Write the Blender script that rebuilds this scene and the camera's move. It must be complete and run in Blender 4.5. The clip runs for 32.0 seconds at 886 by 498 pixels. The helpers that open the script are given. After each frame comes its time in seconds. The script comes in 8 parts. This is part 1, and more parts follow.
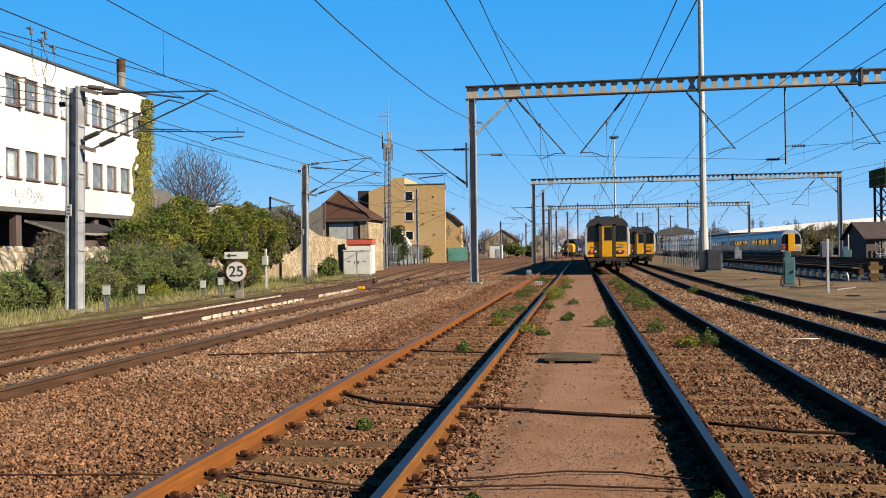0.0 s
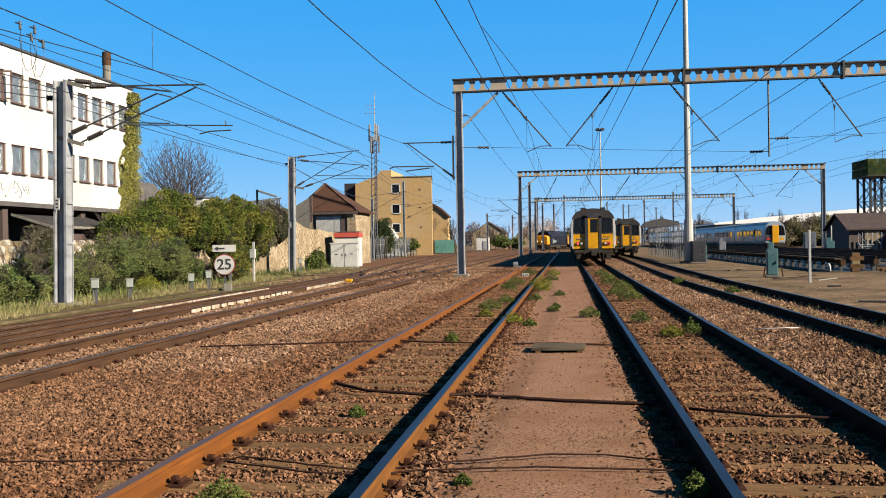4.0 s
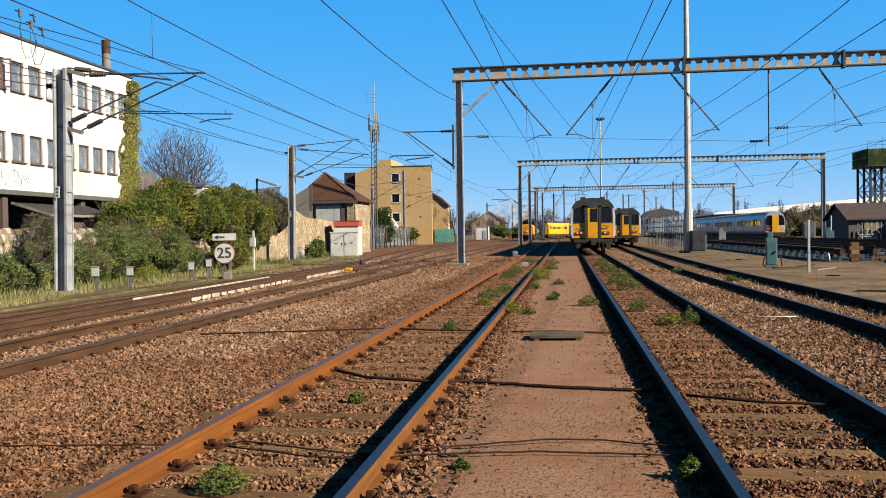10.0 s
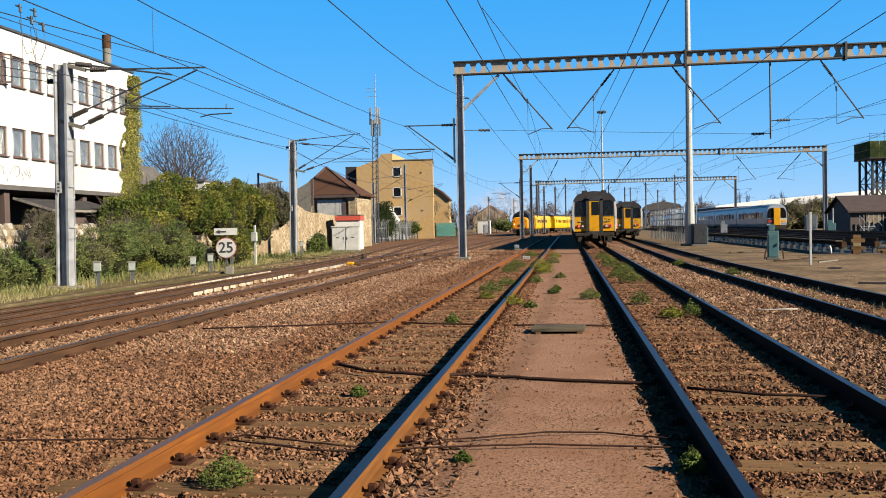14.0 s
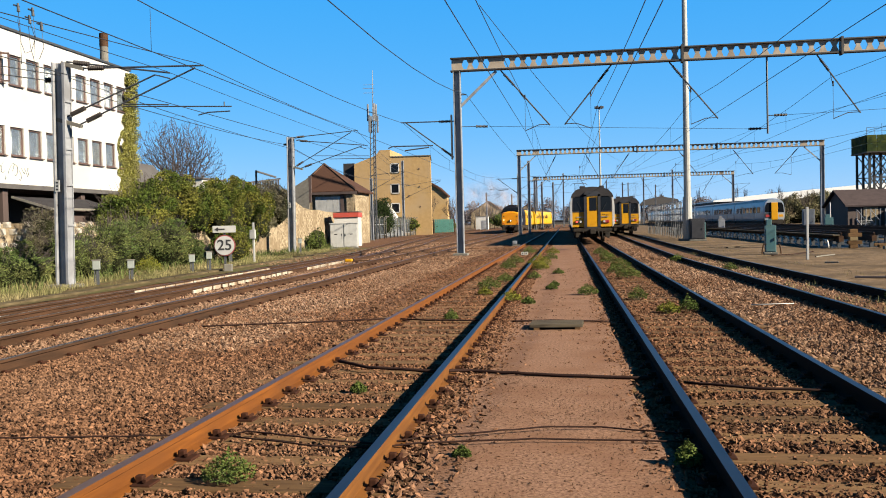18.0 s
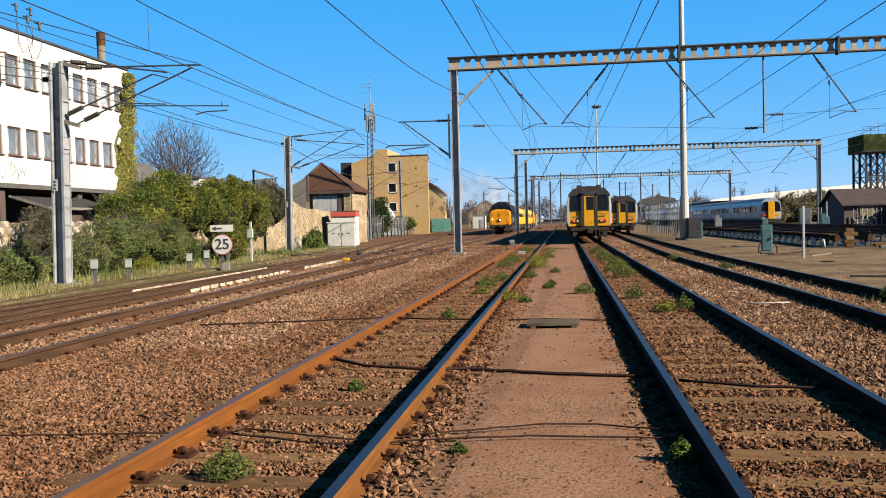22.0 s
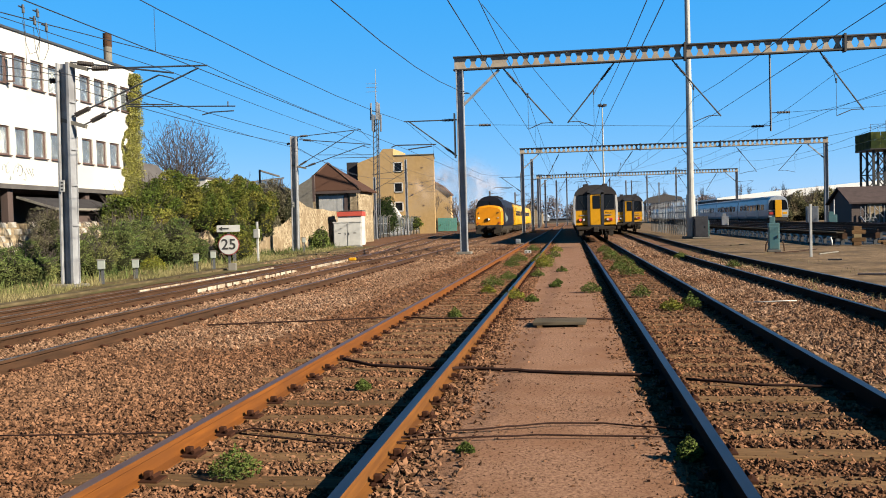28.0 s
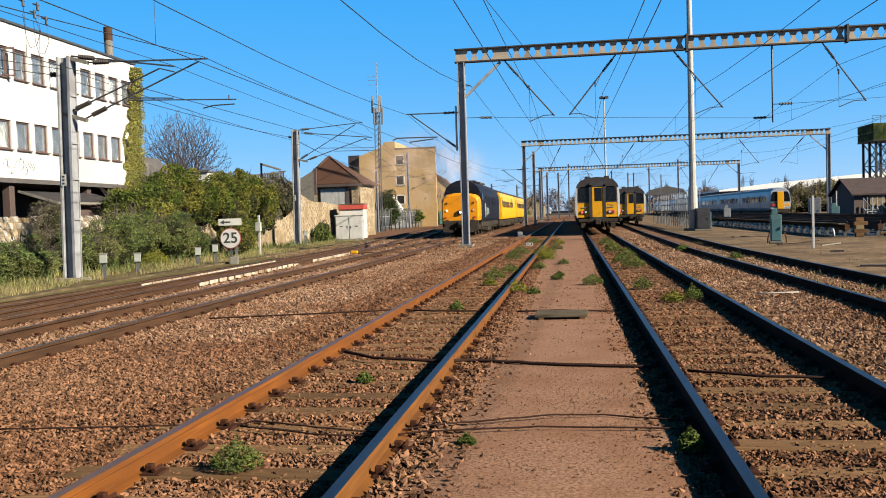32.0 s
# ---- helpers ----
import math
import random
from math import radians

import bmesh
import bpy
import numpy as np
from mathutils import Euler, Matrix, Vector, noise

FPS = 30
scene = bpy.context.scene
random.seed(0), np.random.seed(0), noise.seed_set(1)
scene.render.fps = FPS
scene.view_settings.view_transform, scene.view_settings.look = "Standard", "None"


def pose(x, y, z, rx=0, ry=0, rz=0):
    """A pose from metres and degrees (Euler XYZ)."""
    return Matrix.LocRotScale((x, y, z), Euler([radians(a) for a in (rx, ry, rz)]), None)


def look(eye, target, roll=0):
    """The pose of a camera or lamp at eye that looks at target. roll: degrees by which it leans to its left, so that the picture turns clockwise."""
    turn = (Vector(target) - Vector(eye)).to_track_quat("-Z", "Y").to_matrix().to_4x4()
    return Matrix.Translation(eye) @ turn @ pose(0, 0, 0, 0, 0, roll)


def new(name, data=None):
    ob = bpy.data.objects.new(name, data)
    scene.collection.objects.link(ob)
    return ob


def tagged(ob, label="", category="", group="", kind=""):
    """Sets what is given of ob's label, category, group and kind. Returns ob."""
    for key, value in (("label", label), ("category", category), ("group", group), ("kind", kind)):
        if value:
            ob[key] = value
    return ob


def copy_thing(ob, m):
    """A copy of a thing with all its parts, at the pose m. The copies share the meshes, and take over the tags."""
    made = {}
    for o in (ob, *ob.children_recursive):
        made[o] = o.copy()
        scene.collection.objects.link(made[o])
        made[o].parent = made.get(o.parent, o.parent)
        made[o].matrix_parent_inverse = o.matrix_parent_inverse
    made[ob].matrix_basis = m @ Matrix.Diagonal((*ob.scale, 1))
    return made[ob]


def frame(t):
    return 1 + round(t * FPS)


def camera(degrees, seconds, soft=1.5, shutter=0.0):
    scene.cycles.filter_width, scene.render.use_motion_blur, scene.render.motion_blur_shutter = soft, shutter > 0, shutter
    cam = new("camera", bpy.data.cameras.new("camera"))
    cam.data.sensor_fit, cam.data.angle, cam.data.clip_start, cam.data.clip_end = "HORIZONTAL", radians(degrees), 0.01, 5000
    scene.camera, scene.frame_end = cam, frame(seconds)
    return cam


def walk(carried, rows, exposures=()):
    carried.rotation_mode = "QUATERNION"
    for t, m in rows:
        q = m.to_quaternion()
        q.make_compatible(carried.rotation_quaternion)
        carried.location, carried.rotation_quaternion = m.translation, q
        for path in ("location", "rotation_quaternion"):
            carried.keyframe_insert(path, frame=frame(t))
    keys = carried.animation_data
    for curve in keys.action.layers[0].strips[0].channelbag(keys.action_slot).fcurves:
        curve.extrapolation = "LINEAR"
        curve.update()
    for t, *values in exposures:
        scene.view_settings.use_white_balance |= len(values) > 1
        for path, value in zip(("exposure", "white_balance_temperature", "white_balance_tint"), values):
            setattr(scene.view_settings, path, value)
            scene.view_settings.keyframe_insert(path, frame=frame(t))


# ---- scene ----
cam = camera(53.9, 32.0, soft=0.95)
PATH = [
    (0, (1.235, 0.375, 1.635), (0.923, 2.35, 1.642), -0.8),
    (0.5, (1.241, 0.359, 1.629), (0.928, 2.334, 1.627), -0.8),
    (1, (1.264, 0.258, 1.625), (0.948, 2.233, 1.62), -0.9),
    (1.5, (1.275, 0.243, 1.645), (0.958, 2.218, 1.634), -1.0),
    (2, (1.254, 0.2, 1.648), (0.957, 2.178, 1.626), -0.9),
    (2.5, (1.243, 0.189, 1.642), (0.952, 2.167, 1.63), -0.9),
    (3, (1.258, 0.143, 1.643), (0.969, 2.122, 1.636), -1.0),
    (3.5, (1.245, 0.15, 1.638), (0.96, 2.13, 1.629), -1.0),
    (5.5, (1.263, 0.089, 1.625), (0.984, 2.069, 1.612), -1.0),
    (6, (1.263, 0.088, 1.623), (0.985, 2.069, 1.609), -1.0),
    (6.5, (1.261, 0.088, 1.62), (0.984, 2.068, 1.606), -1.0),
    (7, (1.26, 0.095, 1.615), (0.983, 2.075, 1.6), -0.9),
    (7.5, (1.254, 0.101, 1.611), (0.979, 2.081, 1.596), -0.9),
    (8, (1.257, 0.098, 1.609), (0.98, 2.078, 1.592), -0.9),
    (8.5, (1.252, 0.097, 1.609), (0.975, 2.078, 1.588), -0.9),
    (9, (1.253, 0.098, 1.612), (0.975, 2.078, 1.586), -0.9),
    (9.5, (1.255, 0.101, 1.61), (0.975, 2.081, 1.58), -0.9),
    (10, (1.26, 0.097, 1.613), (0.978, 2.076, 1.578), -0.9),
    (10.5, (1.252, 0.102, 1.615), (0.969, 2.081, 1.575), -0.9),
    (11, (1.254, 0.106, 1.609), (0.971, 2.085, 1.567), -0.9),
    (11.5, (1.25, 0.115, 1.605), (0.966, 2.095, 1.562), -0.9),
    (12, (1.251, 0.111, 1.61), (0.967, 2.091, 1.565), -0.9),
    (12.5, (1.259, 0.104, 1.612), (0.973, 2.083, 1.566), -1.0),
    (13, (1.262, 0.104, 1.613), (0.976, 2.083, 1.566), -1.0),
    (13.5, (1.259, 0.107, 1.615), (0.972, 2.085, 1.567), -1.1),
    (14, (1.267, 0.085, 1.612), (0.981, 2.064, 1.563), -1.1),
    (14.5, (1.268, 0.073, 1.613), (0.983, 2.052, 1.563), -1.1),
    (16.5, (1.273, 0.033, 1.621), (0.991, 2.012, 1.566), -1.3),
    (17, (1.273, 0.028, 1.622), (0.991, 2.007, 1.566), -1.3),
    (17.5, (1.275, 0.02, 1.623), (0.993, 1.999, 1.566), -1.4),
    (18, (1.275, 0.011, 1.625), (0.993, 1.99, 1.567), -1.4),
    (18.5, (1.277, 0.004, 1.625), (0.995, 1.983, 1.566), -1.4),
    (19, (1.28, 0.005, 1.624), (0.997, 1.984, 1.565), -1.5),
    (19.5, (1.28, 0.005, 1.624), (0.997, 1.984, 1.565), -1.5),
    (20, (1.283, -0.016, 1.628), (1.002, 1.963, 1.566), -1.5),
    (20.5, (1.285, -0.033, 1.63), (1.005, 1.946, 1.569), -1.5),
    (21, (1.29, -0.04, 1.628), (1.01, 1.94, 1.567), -1.5),
    (21.5, (1.288, -0.044, 1.627), (1.01, 1.935, 1.566), -1.5),
    (22, (1.287, -0.048, 1.624), (1.011, 1.932, 1.564), -1.4),
    (22.5, (1.289, -0.059, 1.627), (1.013, 1.921, 1.567), -1.4),
    (23, (1.294, -0.062, 1.627), (1.018, 1.918, 1.567), -1.3),
    (23.5, (1.295, -0.07, 1.63), (1.019, 1.91, 1.57), -1.3),
    (24, (1.294, -0.072, 1.631), (1.019, 1.908, 1.572), -1.3),
    (24.5, (1.293, -0.073, 1.632), (1.019, 1.907, 1.573), -1.3),
    (25, (1.295, -0.074, 1.634), (1.02, 1.906, 1.574), -1.3),
    (25.5, (1.296, -0.082, 1.637), (1.021, 1.898, 1.577), -1.3),
    (27.5, (1.284, -0.059, 1.629), (0.996, 1.919, 1.568), -1.5),
    (28, (1.287, -0.053, 1.625), (0.997, 1.924, 1.564), -1.6),
    (28.5, (1.289, -0.054, 1.624), (0.998, 1.924, 1.561), -1.6),
    (29, (1.294, -0.051, 1.622), (1.002, 1.927, 1.558), -1.7),
    (29.5, (1.295, -0.053, 1.621), (1.003, 1.924, 1.555), -1.7),
    (30, (1.296, -0.06, 1.625), (1.003, 1.917, 1.557), -1.7),
    (30.5, (1.298, -0.055, 1.622), (1.004, 1.922, 1.552), -1.7),
    (31, (1.297, -0.05, 1.621), (1.003, 1.927, 1.55), -1.7),
    (31.5, (1.295, -0.045, 1.618), (1.001, 1.932, 1.545), -1.7),
    (32, (1.294, -0.04, 1.617), (0.999, 1.936, 1.54), -1.8),
]
walk(cam, [(t, look(eye, target, roll)) for t, eye, target, roll in PATH], [(0, 2.03), (9.5, 2.03), (12, 2.10), (32, 2.10)])


# ---- light ----
SUN_EL, SUN_AZ = 28.0, 111.0
world = bpy.data.worlds.new("world")
scene.world = world
world.use_nodes = True
_wn = world.node_tree.nodes
_sky = _wn.new("ShaderNodeTexSky")
_sky.sky_type = "NISHITA"
_sky.sun_disc = False
_sky.sun_elevation = radians(SUN_EL)
_sky.sun_rotation = radians(SUN_AZ)
_sky.altitude = 1500
_sky.air_density, _sky.dust_density, _sky.ozone_density = 1.0, 0.0, 5.0
_gm = _wn.new("ShaderNodeGamma")
_gm.inputs[1].default_value = 0.44
_hs = _wn.new("ShaderNodeHueSaturation")
_hs.inputs["Saturation"].default_value = 2.05
_hs.inputs["Hue"].default_value = 0.512
world.node_tree.links.new(_sky.outputs[0], _gm.inputs[0])
world.node_tree.links.new(_gm.outputs[0], _hs.inputs["Color"])
_sp, _cb = _wn.new("ShaderNodeSeparateColor"), _wn.new("ShaderNodeCombineColor")
world.node_tree.links.new(_hs.outputs[0], _sp.inputs[0])
for _i, (_p, _k) in enumerate(((0.80, 0.55), (0.47, 1.02), (0.235, 1.83))):
    _pw, _ml = _wn.new("ShaderNodeMath"), _wn.new("ShaderNodeMath")
    _pw.operation, _ml.operation = "POWER", "MULTIPLY"
    _pw.inputs[1].default_value, _ml.inputs[1].default_value = _p, _k
    world.node_tree.links.new(_sp.outputs[_i], _pw.inputs[0])
    world.node_tree.links.new(_pw.outputs[0], _ml.inputs[0])
    world.node_tree.links.new(_ml.outputs[0], _cb.inputs[_i])
# a clear winter sky is deepest blue overhead
_tc, _sx3, _mr, _vm = _wn.new("ShaderNodeTexCoord"), _wn.new("ShaderNodeSeparateXYZ"), _wn.new("ShaderNodeMapRange"), _wn.new("ShaderNodeVectorMath")
_mr.interpolation_type = "SMOOTHSTEP"
_mr.inputs[1].default_value, _mr.inputs[2].default_value, _mr.inputs[3].default_value, _mr.inputs[4].default_value = 0.25, 0.85, 1.0, 0.15
_vm.operation = "SCALE"
world.node_tree.links.new(_tc.outputs["Generated"], _sx3.inputs[0])
world.node_tree.links.new(_sx3.outputs[2], _mr.inputs[0])
world.node_tree.links.new(_cb.outputs[0], _vm.inputs[0])
world.node_tree.links.new(_mr.outputs[0], _vm.inputs["Scale"])
world.node_tree.links.new(_vm.outputs[0], _wn["Background"].inputs[0])
_wn["Background"].inputs[1].default_value = 0.105
sun_data = bpy.data.lights.new("sun", "SUN")
sun_data.energy, sun_data.angle, sun_data.color = 5.0, radians(0.53), (1.0, 0.88, 0.69)
sun = new("sun", sun_data)
_sx = math.sin(radians(SUN_AZ)) * math.cos(radians(SUN_EL))
_sy = math.cos(radians(SUN_AZ)) * math.cos(radians(SUN_EL))
sun.matrix_world = look((_sx * 100, _sy * 100, math.sin(radians(SUN_EL)) * 100), (0, 0, 0))


# ---- materials ----
def mat(name, c1, c2=None, scale=4.0, rough=0.7, metal=0.0, bump=0.0, bscale=40.0, c3=None, scale3=0.6, spread=0.5,
        island=0.0, stretch=(1, 1, 1), detail=6.0, spec=0.5, nrough=0.5):
    """Two-scale noise colour with fine relief. c3 comes in as large stains; island varies value piece by piece."""
    c1, c2, c3 = [c and [v * 0.54 for v in c] for c in (c1, c2, c3)]
    m = bpy.data.materials.new(name)
    m.use_nodes = True
    nt = m.node_tree
    n, l = nt.nodes, nt.links
    b = n["Principled BSDF"]
    b.inputs["Roughness"].default_value = rough
    b.inputs["Metallic"].default_value = metal
    b.inputs["Specular IOR Level"].default_value = min(spec, 0.06) if rough >= 0.85 else spec
    tc = n.new("ShaderNodeTexCoord")
    mp = n.new("ShaderNodeMapping")
    mp.inputs["Scale"].default_value = stretch
    l.new(tc.outputs["Object"], mp.inputs[0])
    n1 = n.new("ShaderNodeTexNoise")
    n1.inputs["Scale"].default_value, n1.inputs["Detail"].default_value = scale, detail
    n1.inputs["Roughness"].default_value = nrough
    l.new(mp.outputs[0], n1.inputs["Vector"])
    r1 = n.new("ShaderNodeMapRange")
    r1.inputs[1].default_value, r1.inputs[2].default_value = 0.5 - spread / 2.5, 0.5 + spread / 2.5
    l.new(n1.outputs["Fac"], r1.inputs[0])
    mix = n.new("ShaderNodeMix")
    mix.data_type = "RGBA"
    mix.inputs["A"].default_value = (*c1, 1)
    mix.inputs["B"].default_value = (*(c2 or [v * 0.75 for v in c1]), 1)
    l.new(r1.outputs[0], mix.inputs["Factor"])
    out = mix.outputs["Result"]
    if c3:
        n3 = n.new("ShaderNodeTexNoise")
        n3.inputs["Scale"].default_value, n3.inputs["Detail"].default_value = scale3, 4
        l.new(tc.outputs["Object"], n3.inputs["Vector"])
        r3 = n.new("ShaderNodeMapRange")
        r3.inputs[1].default_value, r3.inputs[2].default_value = 0.42, 0.66
        l.new(n3.outputs["Fac"], r3.inputs[0])
        mix3 = n.new("ShaderNodeMix")
        mix3.data_type = "RGBA"
        mix3.inputs["B"].default_value = (*c3, 1)
        l.new(r3.outputs[0], mix3.inputs["Factor"])
        l.new(out, mix3.inputs["A"])
        out = mix3.outputs["Result"]
    if island:
        g = n.new("ShaderNodeNewGeometry")
        oi = n.new("ShaderNodeObjectInfo")
        ad = n.new("ShaderNodeMath")
        l.new(g.outputs["Random Per Island"], ad.inputs[0])
        l.new(oi.outputs["Random"], ad.inputs[1])
        fr = n.new("ShaderNodeMath")
        fr.operation = "FRACT"
        l.new(ad.outputs[0], fr.inputs[0])
        ri = n.new("ShaderNodeMapRange")
        ri.inputs[3].default_value, ri.inputs[4].default_value = 1 - island, 1 + island
        l.new(fr.outputs[0], ri.inputs[0])
        hs = n.new("ShaderNodeHueSaturation")
        l.new(ri.outputs[0], hs.inputs["Value"])
        l.new(out, hs.inputs["Color"])
        out = hs.outputs[0]
    l.new(out, b.inputs["Base Color"])
    if bump:
        n2 = n.new("ShaderNodeTexNoise")
        n2.inputs["Scale"].default_value, n2.inputs["Detail"].default_value = bscale, 5
        l.new(tc.outputs["Object"], n2.inputs["Vector"])
        bp = n.new("ShaderNodeBump")
        bp.inputs["Strength"].default_value = min(1.0, bump * 10)
        bp.inputs["Distance"].default_value = bump
        l.new(n2.outputs["Fac"], bp.inputs["Height"])
        l.new(bp.outputs[0], b.inputs["Normal"])
    return m


def glass(name, tint=(0.02, 0.025, 0.03), rough=0.05):
    """Dark glazing with a dim room behind it: a smooth reflecting pane."""
    m = mat(name, tint, [v * 1.6 for v in tint], 1.5, rough, spec=0.15)
    m.node_tree.nodes["Principled BSDF"].inputs["IOR"].default_value = 1.5
    return m


def lamp_mat(name, color, strength):
    m = mat(name, color, color, 5, 0.3)
    b = m.node_tree.nodes["Principled BSDF"]
    b.inputs["Emission Color"].default_value = (*color, 1)
    b.inputs["Emission Strength"].default_value = strength
    return m


M_ballast = mat("ballast_ground", (0.202, 0.106, 0.059), (0.076, 0.038, 0.021), 34, 0.95, bump=0.03, bscale=30, c3=(0.140, 0.074, 0.042), scale3=0.35, spread=0.3, detail=5)
M_stone = mat("ballast_stone", (0.206, 0.104, 0.057), (0.096, 0.045, 0.025), 5, 0.9, c3=(0.172, 0.094, 0.056), scale3=0.30, island=0.62, bump=0.004, bscale=90)
M_stone_pale = mat("pale_ballast_stone", (0.350, 0.230, 0.160), (0.205, 0.122, 0.078), 9, 0.9, c3=(0.165, 0.090, 0.052), scale3=0.25, island=0.5, bump=0.004, bscale=90)
M_walk = mat("trodden_grit", (0.320, 0.186, 0.124), (0.135, 0.072, 0.045), 38, 0.95, bump=0.02, bscale=60, c3=(0.190, 0.098, 0.058), scale3=1.4, spread=0.36, detail=5, nrough=0.6)
M_yard = mat("yard_sand", (0.235, 0.165, 0.102), (0.105, 0.070, 0.042), 3.5, 0.95, spread=0.32, detail=6, nrough=0.6, bump=0.03, bscale=25, c3=(0.085, 0.060, 0.036), scale3=0.5)
M_rust = mat("rusty_steel", (0.205, 0.068, 0.010), (0.110, 0.036, 0.007), 7, 0.8, 0.05, spec=0.12, bump=0.003, bscale=60, stretch=(1, 0.25, 3), c3=(0.13, 0.045, 0.010), scale3=1.2)
M_rust_dark = mat("dark_rusty_steel", (0.080, 0.039, 0.020), (0.038, 0.020, 0.011), 6, 0.8, 0.05, spec=0.12, bump=0.003, bscale=60, stretch=(1, 0.25, 3))
M_rust_b = mat("brown_rusty_steel", (0.185, 0.072, 0.014), (0.10, 0.038, 0.010), 7, 0.8, 0.05, spec=0.12, bump=0.003, bscale=60, stretch=(1, 0.25, 3))
# near-black colour carries the shade on the left-facing rail sides
M_shade_rail = mat("shade_dark_rail_steel", (0.022, 0.013, 0.009), (0.013, 0.009, 0.007), 6, 0.9, 0.0, bump=0.003, bscale=60, stretch=(1, 0.25, 3), spec=0.2)
M_webpaint = mat("flaking_white_rail_paint", (0.50, 0.45, 0.38), (0.34, 0.29, 0.22), 5, 0.85, c3=(0.20, 0.13, 0.08), scale3=1.8, bump=0.003, bscale=40)
M_railtop = mat("worn_rail_head", (0.050, 0.048, 0.062), (0.030, 0.028, 0.036), 5, 0.42, 0.85, bump=0.001, bscale=80, stretch=(4, 0.3, 1))
M_rusttop = mat("rust_filmed_rail_head", (0.16, 0.085, 0.05), (0.10, 0.06, 0.045), 5, 0.5, 0.5, bump=0.001, bscale=80, stretch=(4, 0.3, 1))
M_sleeper = mat("sleeper_timber", (0.185, 0.108, 0.052), (0.085, 0.048, 0.024), 14, 0.9, stretch=(0.25, 2, 2), bump=0.006, bscale=50, island=0.3)
M_galv = mat("galvanised_steel", (0.33, 0.34, 0.365), (0.25, 0.26, 0.28), 5, 0.55, 0.1, bump=0.001, c3=(0.19, 0.19, 0.20), scale3=1.5)
M_column = mat("grey_column_steel", (0.30, 0.315, 0.35), (0.22, 0.235, 0.265), 3, 0.6, 0.1, bump=0.001, c3=(0.17, 0.17, 0.18), scale3=0.9)
M_galv_dark = mat("weathered_steel", (0.072, 0.078, 0.088), (0.046, 0.049, 0.055), 3, 0.55, 0.35, bump=0.001)
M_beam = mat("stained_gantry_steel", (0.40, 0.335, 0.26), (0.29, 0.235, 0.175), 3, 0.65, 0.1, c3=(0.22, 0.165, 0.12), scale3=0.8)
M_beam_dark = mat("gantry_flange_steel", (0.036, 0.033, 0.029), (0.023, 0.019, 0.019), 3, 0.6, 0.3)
M_wire = mat("copper_wire_dark", (0.045, 0.045, 0.05), (0.03, 0.03, 0.03), 5, 0.5, 0.5)
M_insul = mat("brown_porcelain", (0.035, 0.024, 0.022), (0.022, 0.017, 0.016), 6, 0.55, spec=0.2)
M_white = mat("white_paint", (0.56, 0.55, 0.53), (0.51, 0.50, 0.48), 1.2, 0.6, c3=(0.46, 0.44, 0.41), scale3=0.35)
M_whitemetal = mat("white_metal_paint", (0.42, 0.42, 0.41), (0.34, 0.34, 0.33), 3, 0.45)
M_black = mat("black_paint", (0.02, 0.02, 0.022), (0.03, 0.03, 0.03), 4, 0.6, spec=0.25)
M_cable = mat("dirty_black_rubber", (0.040, 0.020, 0.015), (0.024, 0.013, 0.011), 15, 0.86)
M_staging = mat("dull_galvanised_tube", (0.185, 0.205, 0.235), (0.125, 0.14, 0.165), 4, 0.6, 0.15)
M_clip = mat("dark_rusty_clip", (0.050, 0.019, 0.010), (0.030, 0.013, 0.009), 20, 0.85, spec=0.2)
M_dirt = mat("underframe_grime", (0.03, 0.027, 0.025), (0.05, 0.04, 0.03), 5, 0.85, bump=0.004)
M_yellow = mat("warning_yellow_paint", (0.62, 0.30, 0.006), (0.54, 0.26, 0.006), 3, 0.4, spec=0.2)
M_lyellow = mat("locomotive_yellow_paint", (0.66, 0.255, 0.006), (0.56, 0.21, 0.006), 3, 0.4, spec=0.2)
M_tyellow = mat("test_train_yellow_paint", (0.62, 0.36, 0.008), (0.54, 0.30, 0.008), 2, 0.4, spec=0.2)
M_navy = mat("dark_blue_paint", (0.008, 0.009, 0.018), (0.012, 0.013, 0.020), 3, 0.6, spec=0.1)
M_emuroof = mat("grey_train_roof", (0.048, 0.046, 0.049), (0.034, 0.031, 0.034), 2, 0.85)
M_emuside = mat("white_train_side", (0.403, 0.403, 0.410), (0.338, 0.338, 0.345), 2, 0.4)
M_emugrey = mat("dark_grey_cab_paint", (0.048, 0.048, 0.055), (0.034, 0.034, 0.038), 3, 0.4, spec=0.2)
M_glass = glass("cab_glass", (0.006, 0.007, 0.009))
M_glass2 = glass("window_glass", (0.05, 0.06, 0.075))
M_red = mat("red_marker_paint", (0.390, 0.019, 0.013), (0.325, 0.019, 0.013), 3, 0.4)
M_teal = mat("teal_painted_steel", (0.055, 0.163, 0.176), (0.046, 0.124, 0.137), 4, 0.5, c3=(0.085, 0.169, 0.169), scale3=2)
M_silver = mat("silver_train_side", (0.36, 0.41, 0.48), (0.28, 0.32, 0.38), 2, 0.35, 0.2)
M_leaf = mat("ivy_leaf", (0.076, 0.108, 0.019), (0.030, 0.047, 0.010), 3, 0.85, spec=0.15, c3=(0.160, 0.150, 0.030), scale3=0.8, island=0.6)
M_leaf2 = mat("bramble_leaf", (0.098, 0.145, 0.042), (0.044, 0.070, 0.021), 3, 0.85, spec=0.15, c3=(0.150, 0.155, 0.055), scale3=0.9, island=0.6)
M_weed = mat("weed_leaf", (0.108, 0.140, 0.032), (0.056, 0.080, 0.020), 3, 0.85, island=0.5)
M_weedy = mat("yellow_green_weed_leaf", (0.190, 0.185, 0.022), (0.105, 0.122, 0.022), 3, 0.85, island=0.4)
